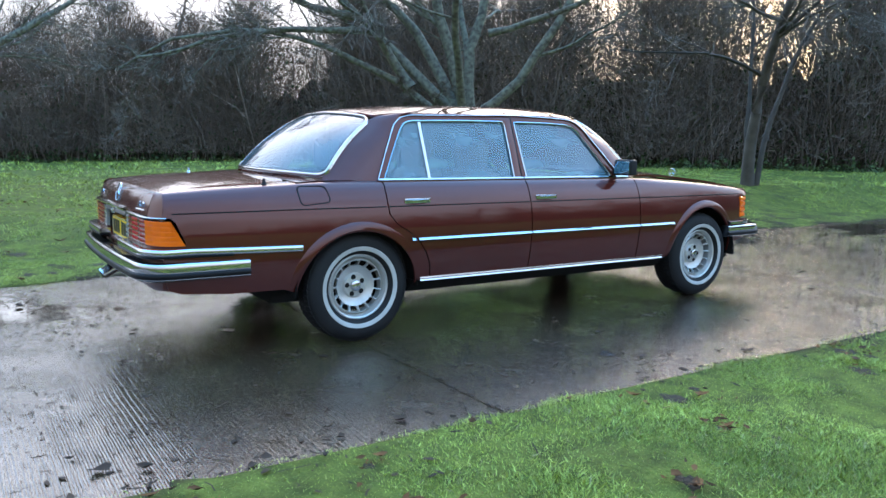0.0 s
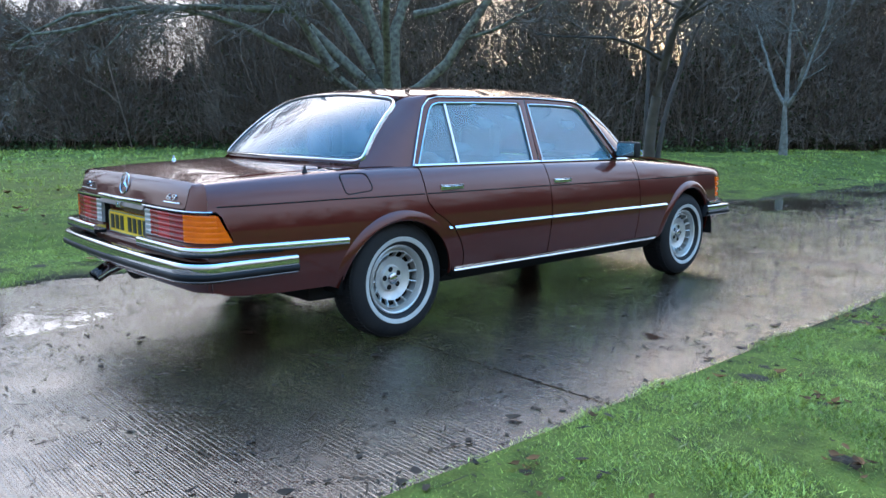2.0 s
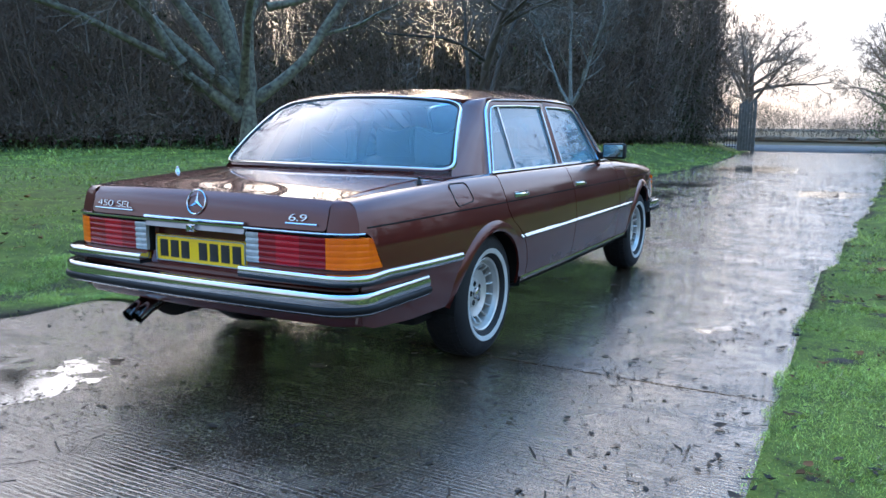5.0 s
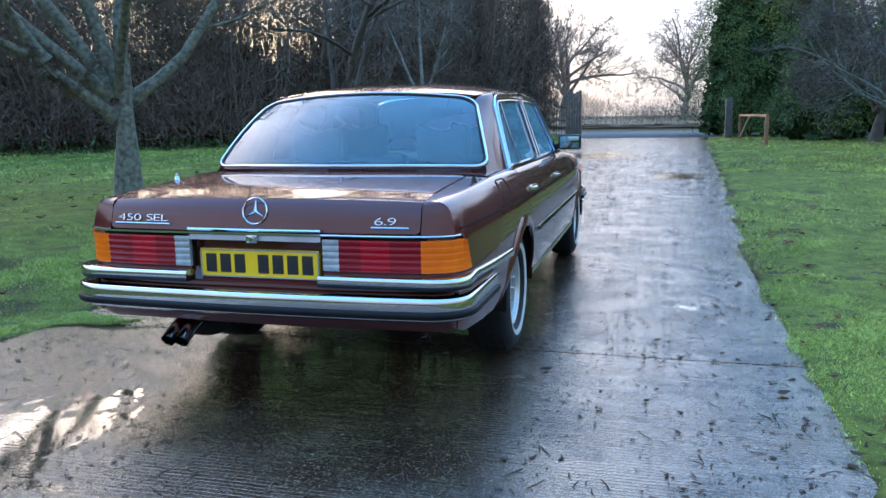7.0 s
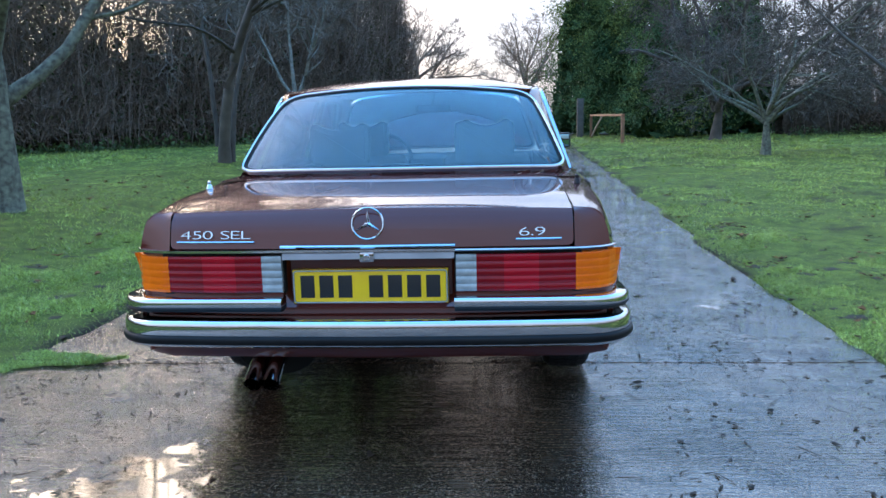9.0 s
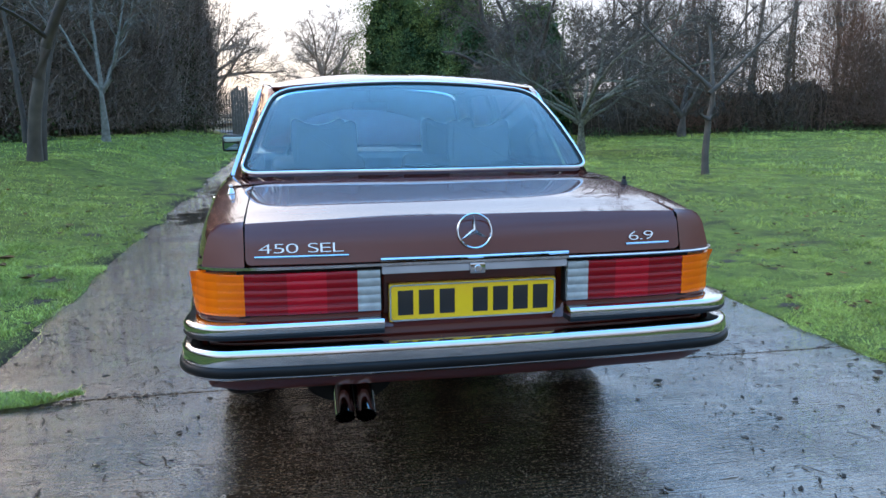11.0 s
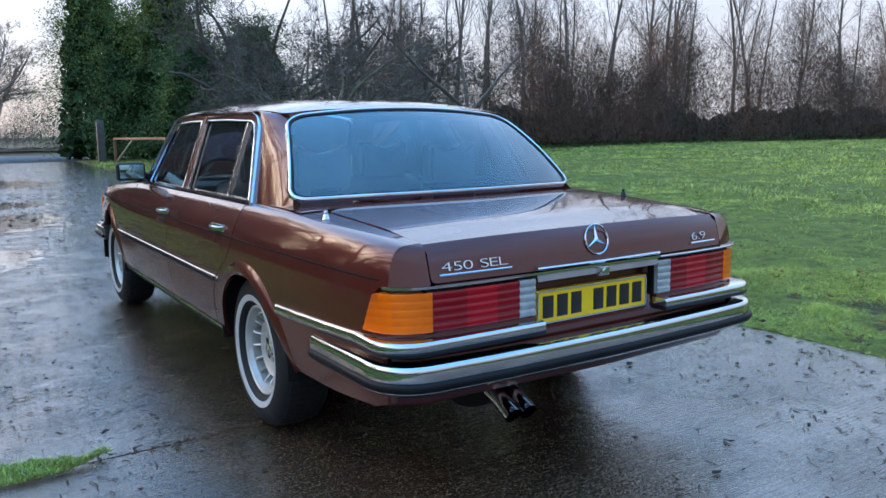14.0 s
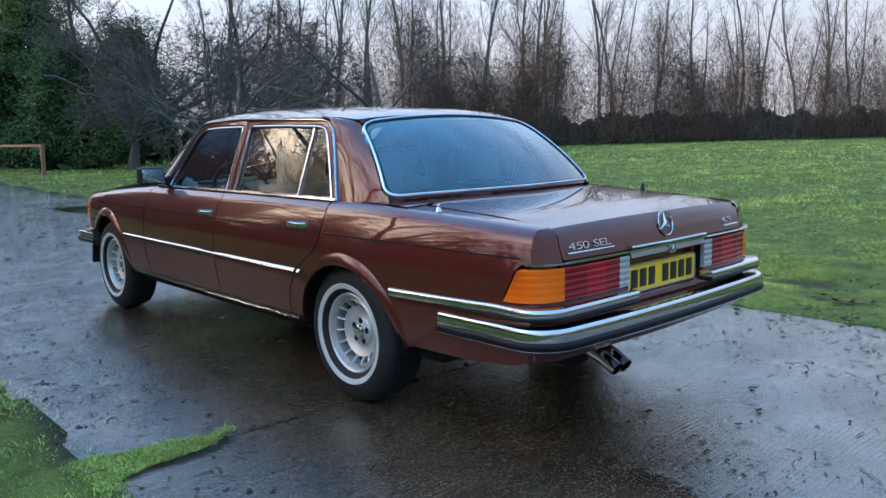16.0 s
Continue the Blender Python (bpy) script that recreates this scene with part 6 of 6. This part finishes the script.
TWIGGY = [(7, 0.25, 1.0, (22, 55), 0.50, 0.46, 9, 0.16, 0.03, 6), (7, 0.15, 1.0, (25, 60), 0.52, 0.46, 7, 0.17, 0.02, 4), (6, 0.10, 1.0, (22, 60), 0.58, 0.52, 5, 0.18, 0.01, 2), (4, 0.1, 1.0, (20, 60), 0.70, 0.68, 4, 0.18, 0.01, 2)]
# the many-stemmed tree on the lawn
limbs = [(0.03, -0.02, -0.1, -0.03, 0.01, 1, 1.55, 0.215)]
# the low limb that rises and then reaches out level over the lawn
limbs += [(-0.04, -0.04, 1.08, -0.55, -0.66, 0.72, 1.15, 0.105), (-0.50, -0.66, 1.74, -0.34, -0.48, 0.80, 1.45, 0.088), (-0.93, -1.28, 2.78, -0.58, -0.80, 0.16, 4.2, 0.062), (-0.86, -1.18, 2.60, -0.56, -0.82, -0.06, 3.4, 0.056), (-0.50, -0.66, 1.74, -0.56, -0.72, 0.38, 4.6, 0.052)]
# limbs that rise from the fork
limbs += [(-0.06, -0.08, 1.32, -0.42, -0.56, 0.72, 5.0, 0.086), (-0.04, -0.06, 1.36, -0.21, -0.29, 0.93, 5.0, 0.092), (0.02, 0.02, 1.36, 0.03, -0.05, 1.0, 5.0, 0.100), (0.04, 0.05, 1.34, 0.20, 0.16, 0.95, 5.0, 0.088), (0.05, 0.07, 1.26, 0.48, 0.56, 0.67, 4.8, 0.080), (0.20, 0.27, 2.55, 0.57, 0.78, 0.26, 3.4, 0.050), (0.03, -0.05, 1.34, 0.34, -0.55, 0.85, 4.6, 0.066), (-0.04, 0.06, 1.34, -0.62, 0.50, 0.85, 4.6, 0.066)]
tree("old spreading bare tree with many lichen-covered limbs on the lawn", (-5.1, 3.3), 11,
     limbs, TWIGGY[:3] + [(5, 0.1, 1.0, (20, 60), 0.75, 0.68, 4, 0.20, -0.03, 2)], BARK, TWIG, least=0.0036, bend=0.15)
# one beside it whose limbs reach over the lawn
tree("spreading bare tree with lichen-covered limbs on the lawn", (-13.0, -4.2), 12,
     [(0, 0, -0.1, 0.05, 0.1, 1, 1.6, 0.24), (0, 0, 1.2, 0.55, 0.6, 0.8, 4.4, 0.11), (0, 0, 1.2, -0.6, 0.4, 1.0, 5.5, 0.13), (0, 0, 1.3, 0.3, -0.2, 1.2, 5.5, 0.14), (0, 0, 1.2, 0.2, 0.8, 0.9, 4.4, 0.10)], TWIGGY, BARK, TWIG)
tree("bare twin-stemmed tree on the lawn", (-4.9, 10.0), 13, [(0, 0, -0.1, -0.02, 0.02, 1, 5.5, 0.125), (0.12, 0.05, -0.1, 0.06, 0.0, 1, 5.0, 0.06), (-0.1, 0, 0.4, -0.2, 0.1, 1, 4.5, 0.05)],
     [(9, 0.3, 1.0, (35, 70), 0.65, 0.5, 8, 0.10, 0.0, 6)] + TWIGGY[1:], DARKTWIG, TWIG, bend=0.08)
tree("small pale-barked forked tree before the thicket", (-5.15, 16.9), 14, [(0, 0, -0.1, -0.03, 0.0, 1, 1.6, 0.13), (0, 0, 1.35, 0.95, -0.1, 0.7, 3.8, 0.055), (0, 0, 1.35, -0.15, 0.1, 1.1, 3.6, 0.06), (0, 0, 1.35, -0.7, 0.0, 1, 3.4, 0.05), (0, 0, 1.35, 0.4, 0.2, 1.1, 3.2, 0.045)],
     TWIGGY, PALEBARK, TWIG)
ARCHING = [(9, 0.20, 1.0, (30, 65), 0.55, 0.46, 9, 0.16, 0.0, 5), (8, 0.12, 1.0, (30, 70), 0.50, 0.48, 7, 0.18, -0.01, 3), (6, 0.10, 1.0, (25, 70), 0.55, 0.55, 5, 0.19, 0.0, 2), (4, 0.1, 1.0, (20, 65), 0.70, 0.75, 4, 0.18, 0.0, 2)]
fruit_stems = [(0, 0, -0.1, 0.06, 0, 1, 1.15, 0.16)]
for k in range(11):
    turn = k * 2.4 + 0.3
    rise = 0.55 + 0.80 * (k % 3) / 2
    fruit_stems.append((0.05 * math.cos(turn), 0.05 * math.sin(turn), 0.85 + 0.03 * k, math.cos(turn), math.sin(turn), rise, 3.0 + 0.35 * (k % 4), 0.045 + 0.012 * (k % 3)))
tree("bare fruit tree with arching twigs on the lawn", (7.4, 15.6), 15, fruit_stems, ARCHING[:3] + [(3, 0.1, 1.0, (20, 65), 0.75, 0.75, 4, 0.18, 0.0, 2)], BARK, DARKTWIG, least=0.004, bend=0.16)
tree("young thin bare tree with a snapped side branch", (6.9, 8.1), 16, [(0, 0, -0.1, 0.0, 0.01, 1, 2.9, 0.075), (0, 0, 1.05, -0.8, 0.1, 0.45, 0.26, 0.04), (0, 0, 1.05, 0.7, 0.2, 0.6, 0.22, 0.035), (0, 0, 1.5, 0.8, 0.0, 0.7, 2.4, 0.04), (0, 0, 1.6, -0.7, 0.3, 0.8, 2.4, 0.04)],
     [(7, 0.45, 1.0, (30, 60), 0.6, 0.5, 7, 0.1, 0.02, 5)] + TWIGGY[1:], DARKTWIG, DARKTWIG)
tree("wide bare grey tree in front of the evergreens", (9.4, 27.5), 17, [(0, 0, -0.1, 0, 0, 1, 1.7, 0.28), (0, 0, 1.4, -0.6, -0.3, 1.0, 6.4, 0.13), (0, 0, 1.4, 0.9, -0.3, 0.9, 7.2, 0.14), (0, 0, 1.2, 0.2, -0.8, 0.9, 6.5, 0.13), (0, 0, 1.2, 0.2, 0.4, 1.2, 6.5, 0.14), (0, 0, 1.2, -0.3, 0.1, 1.2, 7.0, 0.14), (0, 0, 1.3, 0.7, -0.6, 1.1, 7.0, 0.13)], ARCHING, DARKTWIG, DARKTWIG, least=0.006)
tree("wide bare tree beside the field hedge", (16.5, 27.0), 18, [(0, 0, -0.1, 0, 0, 1, 1.2, 0.25), (0, 0, 0.9, -0.8, -0.3, 0.8, 5.5, 0.13), (0, 0, 0.9, 0.8, -0.2, 0.8, 5.5, 0.13), (0, 0, 0.9, 0.1, -0.4, 1.1, 5.5, 0.13), (0, 0, 0.9, 0.2, 0.4, 1.2, 5.0, 0.12)], ARCHING, DARKTWIG, DARKTWIG, least=0.006)
HEDGEROW = [(7, 0.30, 1.0, (30, 60), 0.45, 0.46, 8, 0.14, 0.02, 4), (6, 0.1, 1.0, (25, 70), 0.65, 0.6, 4, 0.18, 0.01, 2)]
SPREADING = [(9, 0.20, 1.0, (30, 62), 0.55, 0.44, 8, 0.13, 0.035, 4), (8, 0.2, 1.0, (25, 55), 0.48, 0.5, 6, 0.16, 0.03, 3), (5, 0.1, 1.0, (25, 60), 0.55, 0.6, 4, 0.17, 0.02, 2), (2, 0.1, 1.0, (25, 65), 0.8, 0.8, 3, 0.18, 0.01, 2)]


def oak_limbs(size, seed):
    """A short trunk and limbs rising out of it to a round head."""
    r = np.random.default_rng(seed)
    out = [(0, 0, -0.1, 0.03, 0, 1, 6.0 * size, 0.30 * size)]
    for i in range(9):
        a, up = 2.399 * i + r.uniform(-0.3, 0.3), r.uniform(0.45, 1.15)
        out.append((0, 0, (2.0 + 0.25 * i) * size, math.cos(a) * math.cos(up), math.sin(a) * math.cos(up), math.sin(up), r.uniform(4.6, 5.8) * size * (1 - 0.02 * i), 0.13 * size))
    return out


# distance haze on both oaks lies in HAZETWIG's pale colour
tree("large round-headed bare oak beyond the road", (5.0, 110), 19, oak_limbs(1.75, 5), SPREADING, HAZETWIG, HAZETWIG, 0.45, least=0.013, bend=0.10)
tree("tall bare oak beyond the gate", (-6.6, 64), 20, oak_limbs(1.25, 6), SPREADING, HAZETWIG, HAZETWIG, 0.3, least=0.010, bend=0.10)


# ---- hedges and thickets ----
def along(line, t):
    line = np.array(line, float)
    seg = np.linalg.norm(np.diff(line, axis=0), axis=1)
    cum = np.concatenate([[0], np.cumsum(seg)])
    s = np.asarray(t) * cum[-1]
    i = np.clip(np.searchsorted(cum, s, side="right") - 1, 0, len(seg) - 1)
    f = ((s - cum[i]) / seg[i])[:, None]
    p = line[i] * (1 - f) + line[i + 1] * f
    d = (line[i + 1] - line[i]) / seg[i][:, None]
    return p, np.stack([-d[:, 1], d[:, 0]], 1), cum[-1]


def thicket(name, label, line, height, depth, stems, twigs, seed, core=0.6, leaves=0, leaf_mat=None, twig_w=0.014, twig_mat=None, base_z=None, gap=0.0, foot=0, ragged=(0.62, 1.18)):
    """A hedge along a line in plan: an uneven dark heart, stems, and twigs standing out of it. height: (start, end)."""
    r = np.random.default_rng(seed)
    root = thing(name, label, "hedge", (0, 0, 0), kind="stuff")
    lift = (lambda p: terrain(p[:, 0], p[:, 1])) if base_z is None else (lambda p: np.full(len(p), base_z))
    high = lambda t: (height[0] + (height[1] - height[0]) * t) * (1 + 0.10 * np.sin(t * 37 + seed) + 0.07 * np.sin(t * 91 + 2 * seed))
    _, _, total = along(line, np.array([0.0]))
    # uneven solid heart that lets no light through; HEDGECORE puts inner shade into its colour
    k = int(min(total / 0.12, 620))
    t = np.linspace(0, 1, k)
    p, nrm, _ = along(line, t)
    a = np.linspace(-0.12, np.pi + 0.12, 17)
    bulges = 1 + 0.16 * np.sin(t * total * 1.3 + seed)[:, None] * np.sin(2 * a + seed)[None] + 0.13 * np.sin(t * total * 2.9)[:, None] * np.cos(3 * a)[None] + r.normal(0, 0.03, (k, len(a)))
    bulges = bulges * (1 + r.uniform(-0.16, 0.10, (k, 1)) * np.sin(a).clip(0, 1)[None] ** 4)
    o = np.cos(a)[None] * depth * 0.22 * bulges
    z = np.sin(a)[None] * (core * high(t))[:, None] * bulges + lift(p)[:, None] + gap * 0.5
    xy = p[:, None] + nrm[:, None] * o[..., None] + r.normal(0, 0.06, (k, len(a), 2))
    idx = np.arange(k * len(a)).reshape(k, len(a))
    np_mesh("heart", np.concatenate([xy, z[..., None]], 2).reshape(-1, 3), np.stack([idx[:-1, :-1], idx[:-1, 1:], idx[1:, 1:], idx[1:, :-1]], -1).reshape(-1, 4), HEDGECORE if base_z is None else twig_mat, root, "solid uneven mass filling the heart of the hedge")
    # stems
    t = r.random(stems)
    p, nrm, _ = along(line, t)
    q = p + nrm * (r.uniform(-0.5, 0.5, stems) * depth)[:, None]
    base = np.concatenate([q, lift(q)[:, None] - 0.05], 1)
    d = np.concatenate([r.normal(0, 0.16, (stems, 2)), np.ones((stems, 1))], 1)
    h = high(t)
    pts, rad = grow(r, base, d, h * r.uniform(0.6, 1.05, stems), r.uniform(0.010, 0.028, stems), 7, 0.06, 0.02, 0.3)
    parts = [tubes(pts, rad, 5)]
    p2, d2, l2, r2 = fork(r, pts, rad, 5, 0.2, 1.0, (20, 55), 0.45, 0.55, h)
    pts2, rad2 = grow(r, p2, d2, l2, r2, 5, 0.12, 0.03, 0.3)
    parts.append(tubes(pts2, rad2, 2))
    np_mesh("stems", *joined(parts), twig_mat or HEDGE, root, sharp=60)
    # twigs
    bushes = max(8, int(total / 1.15))
    middle, rise = r.random(bushes), r.uniform(*ragged, bushes)
    k = r.integers(0, bushes, twigs)
    away = r.normal(0, 0.85, twigs)
    t = np.clip(middle[k] + away / total, 0, 0.9999)
    p, nrm, _ = along(line, t)
    f = r.random(twigs) ** 0.9 * rise[k] * np.clip(1.15 - 0.28 * np.abs(away), 0.35, 1.15)
    o = np.where(r.random(twigs) < 0.72, r.uniform(-0.62, -0.2, twigs), r.uniform(-0.3, 0.6, twigs)) * depth * (1 - 0.45 * f)
    c = np.concatenate([p + nrm * o[:, None], (lift(p) + 0.25 + f * high(t))[:, None]], 1)
    d = r.normal(0, 0.50, (twigs, 3)) + np.array([0, 0, 0.75])
    d[:, :2] += np.stack([nrm[:, 1], -nrm[:, 0]], 1) * (0.35 * away)[:, None]
    d /= np.linalg.norm(d, axis=1, keepdims=True)
    ln = (r.uniform(0.35, 1.15, twigs))[:, None]
    wv = np.cross(d, r.normal(0, 1, (twigs, 3)))
    wv /= np.linalg.norm(wv, axis=1, keepdims=True)
    w = (twig_w * r.uniform(0.5, 1.3, twigs))[:, None]
    bend = r.normal(0, 0.12, (twigs, 3)) * ln
    m = c + d * ln * 0.55 + bend
    v = np.stack([c - wv * w / 2, c + wv * w / 2, m - wv * w * 0.3, m + wv * w * 0.3, c + d * ln], 1).reshape(-1, 3)
    i = np.arange(twigs)[:, None] * 5
    fc = np.concatenate([i + np.array([[0, 1, 3]]), i + np.array([[2, 3, 4]])], 0)
    np_mesh("twigs", v, fc, twig_mat or HEDGE, root)
    if leaves:
        t = r.random(leaves)
        p, nrm, _ = along(line, t)
        f = r.random(leaves) ** 1.2
        o = r.choice([-1, 1], leaves) * r.uniform(0.1, 0.62, leaves) * depth * (1 - 0.4 * f ** 2)
        c = np.concatenate([p + nrm * o[:, None], (lift(p) + 0.05 + f * high(t) * 0.8)[:, None]], 1)
        leaf_cloud("leaves", c, 0.12, leaf_mat or IVY, root, r)
    if foot:
        t = r.random(foot)
        p, nrm, _ = along(line, t)
        o = -r.uniform(0.35, 0.75, foot) * depth
        q = p + nrm * o[:, None]
        c = np.concatenate([q, (lift(q) + 0.03 + 0.5 * r.random(foot) ** 2.2 * (0.6 + 0.4 * np.sin(t * 190)))[:, None]], 1)
        leaf_cloud("weeds", c, 0.13, IVY, root, r, "low green weeds at the foot of the hedge")
    return root


thicket("hedge", "tall bare brown hedge along the lawn", [(-31, -24), (-28.5, -6), (-26, 4), (-21, 11)], (3.4, 5.4), 2.6, 700, 105000, 31, 0.46, 22000, leaf_mat=INNERGREEN, twig_w=0.024, foot=4000, ragged=(0.82, 1.10))
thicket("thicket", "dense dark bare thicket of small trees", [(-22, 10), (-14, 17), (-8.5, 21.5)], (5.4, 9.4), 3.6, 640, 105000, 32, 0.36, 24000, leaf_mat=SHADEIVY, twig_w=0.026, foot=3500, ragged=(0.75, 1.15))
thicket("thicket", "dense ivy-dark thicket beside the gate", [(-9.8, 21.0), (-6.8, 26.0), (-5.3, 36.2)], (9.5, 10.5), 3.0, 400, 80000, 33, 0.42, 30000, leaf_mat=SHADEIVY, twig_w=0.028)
thicket("hedge", "brown bramble hedge along the field", [(13, 30.5), (24, 29.5), (38, 30), (56, 25), (80, 14)], (6.0, 7.2), 3.2, 500, 115000, 34, 0.30, 24000, leaf_mat=BROWNLEAF, foot=9000, twig_w=0.026, twig_mat=BRAMBLE, ragged=(0.45, 1.35))
thicket("hedge", "bare hedge along the far side of the lawn", [(-31, -24), (-20, -34), (5, -38), (40, -34), (78, -10), (80, 14)], (4.6, 4.6), 3.0, 120, 9000, 35, 0.6, twig_w=0.03)
thicket("far_hedge", "low straw-coloured scrub beyond the road", [(-40, 60), (-10, 58.2), (6, 57.6), (24, 58.6), (40, 62)], (2.1, 2.3), 2.6, 300, 34000, 36, 0.10, 6000, leaf_mat=STRAW, twig_w=0.022, base_z=0.35, gap=0.0, twig_mat=STRAW, ragged=(0.3, 1.5))
# far trees take pale straw, so the haze is in their twig colour
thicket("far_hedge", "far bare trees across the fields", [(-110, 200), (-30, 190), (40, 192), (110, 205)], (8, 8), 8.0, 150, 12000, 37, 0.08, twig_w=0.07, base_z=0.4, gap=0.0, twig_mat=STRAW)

# evergreens by the right side of the gateway
def evergreen(label, at, height, radius, seed, n):
    r = np.random.default_rng(seed)
    root = thing("evergreen", label, "evergreen", (at[0], at[1], float(terrain(*at))))
    np_mesh("trunk", *tubes(*grow(r, np.zeros((1, 3)), np.array([[0, 0, 1.0]]), np.array([height * 0.8]), np.array([0.2]), 6, 0.03, 0.02), 8), BARK, root, sharp=60)
    tips = 420
    f = r.random(tips) ** 0.8
    a = r.uniform(0, 2 * np.pi, tips)
    rr = radius * (1 - f ** 2.0 * 0.62) * (1 + 0.16 * np.sin(3 * a + seed + 4 * f) + 0.12 * np.sin(9 * f + 2 * a)) * r.uniform(0.62, 1.05, tips)
    c = np.stack([rr * np.cos(a), rr * np.sin(a), 0.15 + f * height], -1)
    k = r.integers(0, tips, n)
    reach = r.random(n)[:, None]
    out = np.stack([np.cos(a), np.sin(a), 0 * a], -1)[k]
    p = c[k] + out * (reach - 0.6) * 0.7 + np.array([0, 0, 1]) * (0.25 - 0.5 * reach ** 2) + r.normal(0, 1, (n, 3)) * np.array([0.24, 0.24, 0.17]) * (0.7 + 0.5 * radius / 3)
    p[:, 2] = np.maximum(p[:, 2], 0.05)
    leaf_cloud("crown", p, 0.11, LAUREL, root, r)
    # inner mass of the crown, its shade put into the darker leaf green
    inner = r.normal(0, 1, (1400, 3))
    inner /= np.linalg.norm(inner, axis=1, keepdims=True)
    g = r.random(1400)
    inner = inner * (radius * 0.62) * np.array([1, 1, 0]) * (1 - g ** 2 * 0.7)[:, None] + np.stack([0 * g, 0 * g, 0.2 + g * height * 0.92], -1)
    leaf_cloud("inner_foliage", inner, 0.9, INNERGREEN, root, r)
    return root


evergreen("tall dark green evergreen beside the gateway", (5.7, 41.0), 10.0, 2.9, 41, 28000)
evergreen("low dark green evergreen beside the gateway", (6.9, 38.6), 7.0, 2.5, 45, 16000)
evergreen("large dark green evergreen beside the gateway", (8.6, 37.0), 9.2, 3.1, 42, 34000)
evergreen("low dark green evergreen behind the rail gate", (8.4, 31.5), 5.2, 2.4, 44, 18000)
evergreen("large dark green evergreen at the field corner", (12.0, 34.0), 6.6, 3.0, 43, 16000)

# tall row of ivy-clad trees behind the field hedge
r0 = np.random.default_rng(77)
at_x = 14.0
for k in range(20):
    at_x += r0.uniform(1.8, 4.2)
    y = 36.5 + r0.normal(0, 0.6) - 0.0068 * max(0, at_x - 36) ** 2
    lean = r0.normal(0, 0.05, 6)
    stems = [(0, 0, -0.1, lean[0], lean[1], 1, r0.uniform(13, 16.5), 0.155), (0.3, 0.1, -0.1, lean[2] + 0.10, lean[3], 1, r0.uniform(11, 14), 0.105)]
    if k % 3 == 0:
        stems.append((-0.25, -0.1, -0.1, lean[4] - 0.12, lean[5], 1, r0.uniform(10, 13), 0.09))
    tree("tall bare tree with ivy up its trunk in the field hedge", (at_x, y), 100 + k, stems,
         [(11, 0.28, 1.0, (12, 38), 0.32, 0.42, 7, 0.09, 0.08, 4), (6, 0.15, 1.0, (18, 45), 0.55, 0.5, 5, 0.13, 0.06, 2), (4, 0.1, 1.0, (20, 50), 0.7, 0.8, 3, 0.16, 0.03, 2)],
         GREYTWIG, GREYTWIG, ivy=(9000, 2500, 6500, 800)[k % 4], ivy_top=6.4 + r0.uniform(-2.0, 1.6), group="tall trees in the field hedge", least=0.006, bend=0.05)
for k, (x, y) in enumerate([(-12, -33), (2, -36), (14, -35), (27, -33), (-34, 6), (-31, -12), (40, -30)]):
    tree("bare tree in the hedge round the lawn", (x, y), 200 + k, [(0, 0, -0.1, 0.02, 0, 1, 4, 0.25), (0, 0, 2.5, 0.6, 0.2, 1, 5, 0.15), (0, 0, 2.5, -0.6, -0.1, 1, 5, 0.15), (0, 0, 2.8, 0.1, 0.5, 1.2, 5, 0.15)], HEDGEROW, TWIG, TWIG, group="bare trees in the hedge round the lawn")

# ---- gateway ----
gate = thing("gate", "weathered grey timber gate standing open with black iron bars", "gate", (-2.75, 36.0, 0))
for i in range(5):
    box("gate_plank", (-0.44 + 0.132 * i, -0.02, 0.06), (-0.44 + 0.132 * i + 0.122, 0.02, 2.36 + 0.09 * (i % 3)), OLDWOOD, gate, 0.006)
for z in (0.30, 1.05, 1.75):
    box("gate_ledge", (-0.44, 0.021, z), (0.22, 0.06, z + 0.10), OLDWOOD, gate, 0.006)
box("gate_post", (0.23, -0.08, 0), (0.38, 0.08, 2.52), OLDWOOD, gate, 0.01)
for i in range(5):
    sweep("iron_bar", [(-0.53 - 0.13 * i, 0.1, 0), (-0.53 - 0.13 * i, 0.1, 2.2)], ring_profile(0.016, 6), IRON, gate, up=(1, 0, 0))
for z in (0.25, 1.0, 1.65):
    sweep("iron_rail", [(-0.45, 0.1, z), (-1.1, 0.1, z)], ring_profile(0.02, 6), IRON, gate)
pillar = thing("gate_pillar", "plain grey concrete gate pillar", "pillar", (4.75, 35.0, 0))
box("shaft", (-0.16, -0.16, 0), (0.16, 0.16, 1.95), material("grey_concrete", (0.13, 0.118, 0.10), (0.08, 0.074, 0.066), 4, 0.85, bump=0.4, fine=0.2), pillar, 0.02)
rail = thing("rail_gate", "low timber rail gate with an orange-stained top bar", "gate", (5.2, 24.6, 0))
box("post", (-0.06, -0.06, -0.05), (0.06, 0.06, 1.14), RUSTWOOD, rail, 0.008)
box("post", (-0.06, 9.5, -0.05), (0.06, 9.6, 1.14), RUSTWOOD, rail, 0.008)
box("top_bar", (-0.05, -0.08, 1.06), (0.05, 9.62, 1.15), RUSTWOOD, rail, 0.008)
sweep("brace", [(0, 9.2, 0.1), (0, 5.6, 1.08)], [(-0.03, -0.04), (0.03, -0.04), (0.03, 0.04), (-0.03, 0.04)], OLDWOOD, rail)
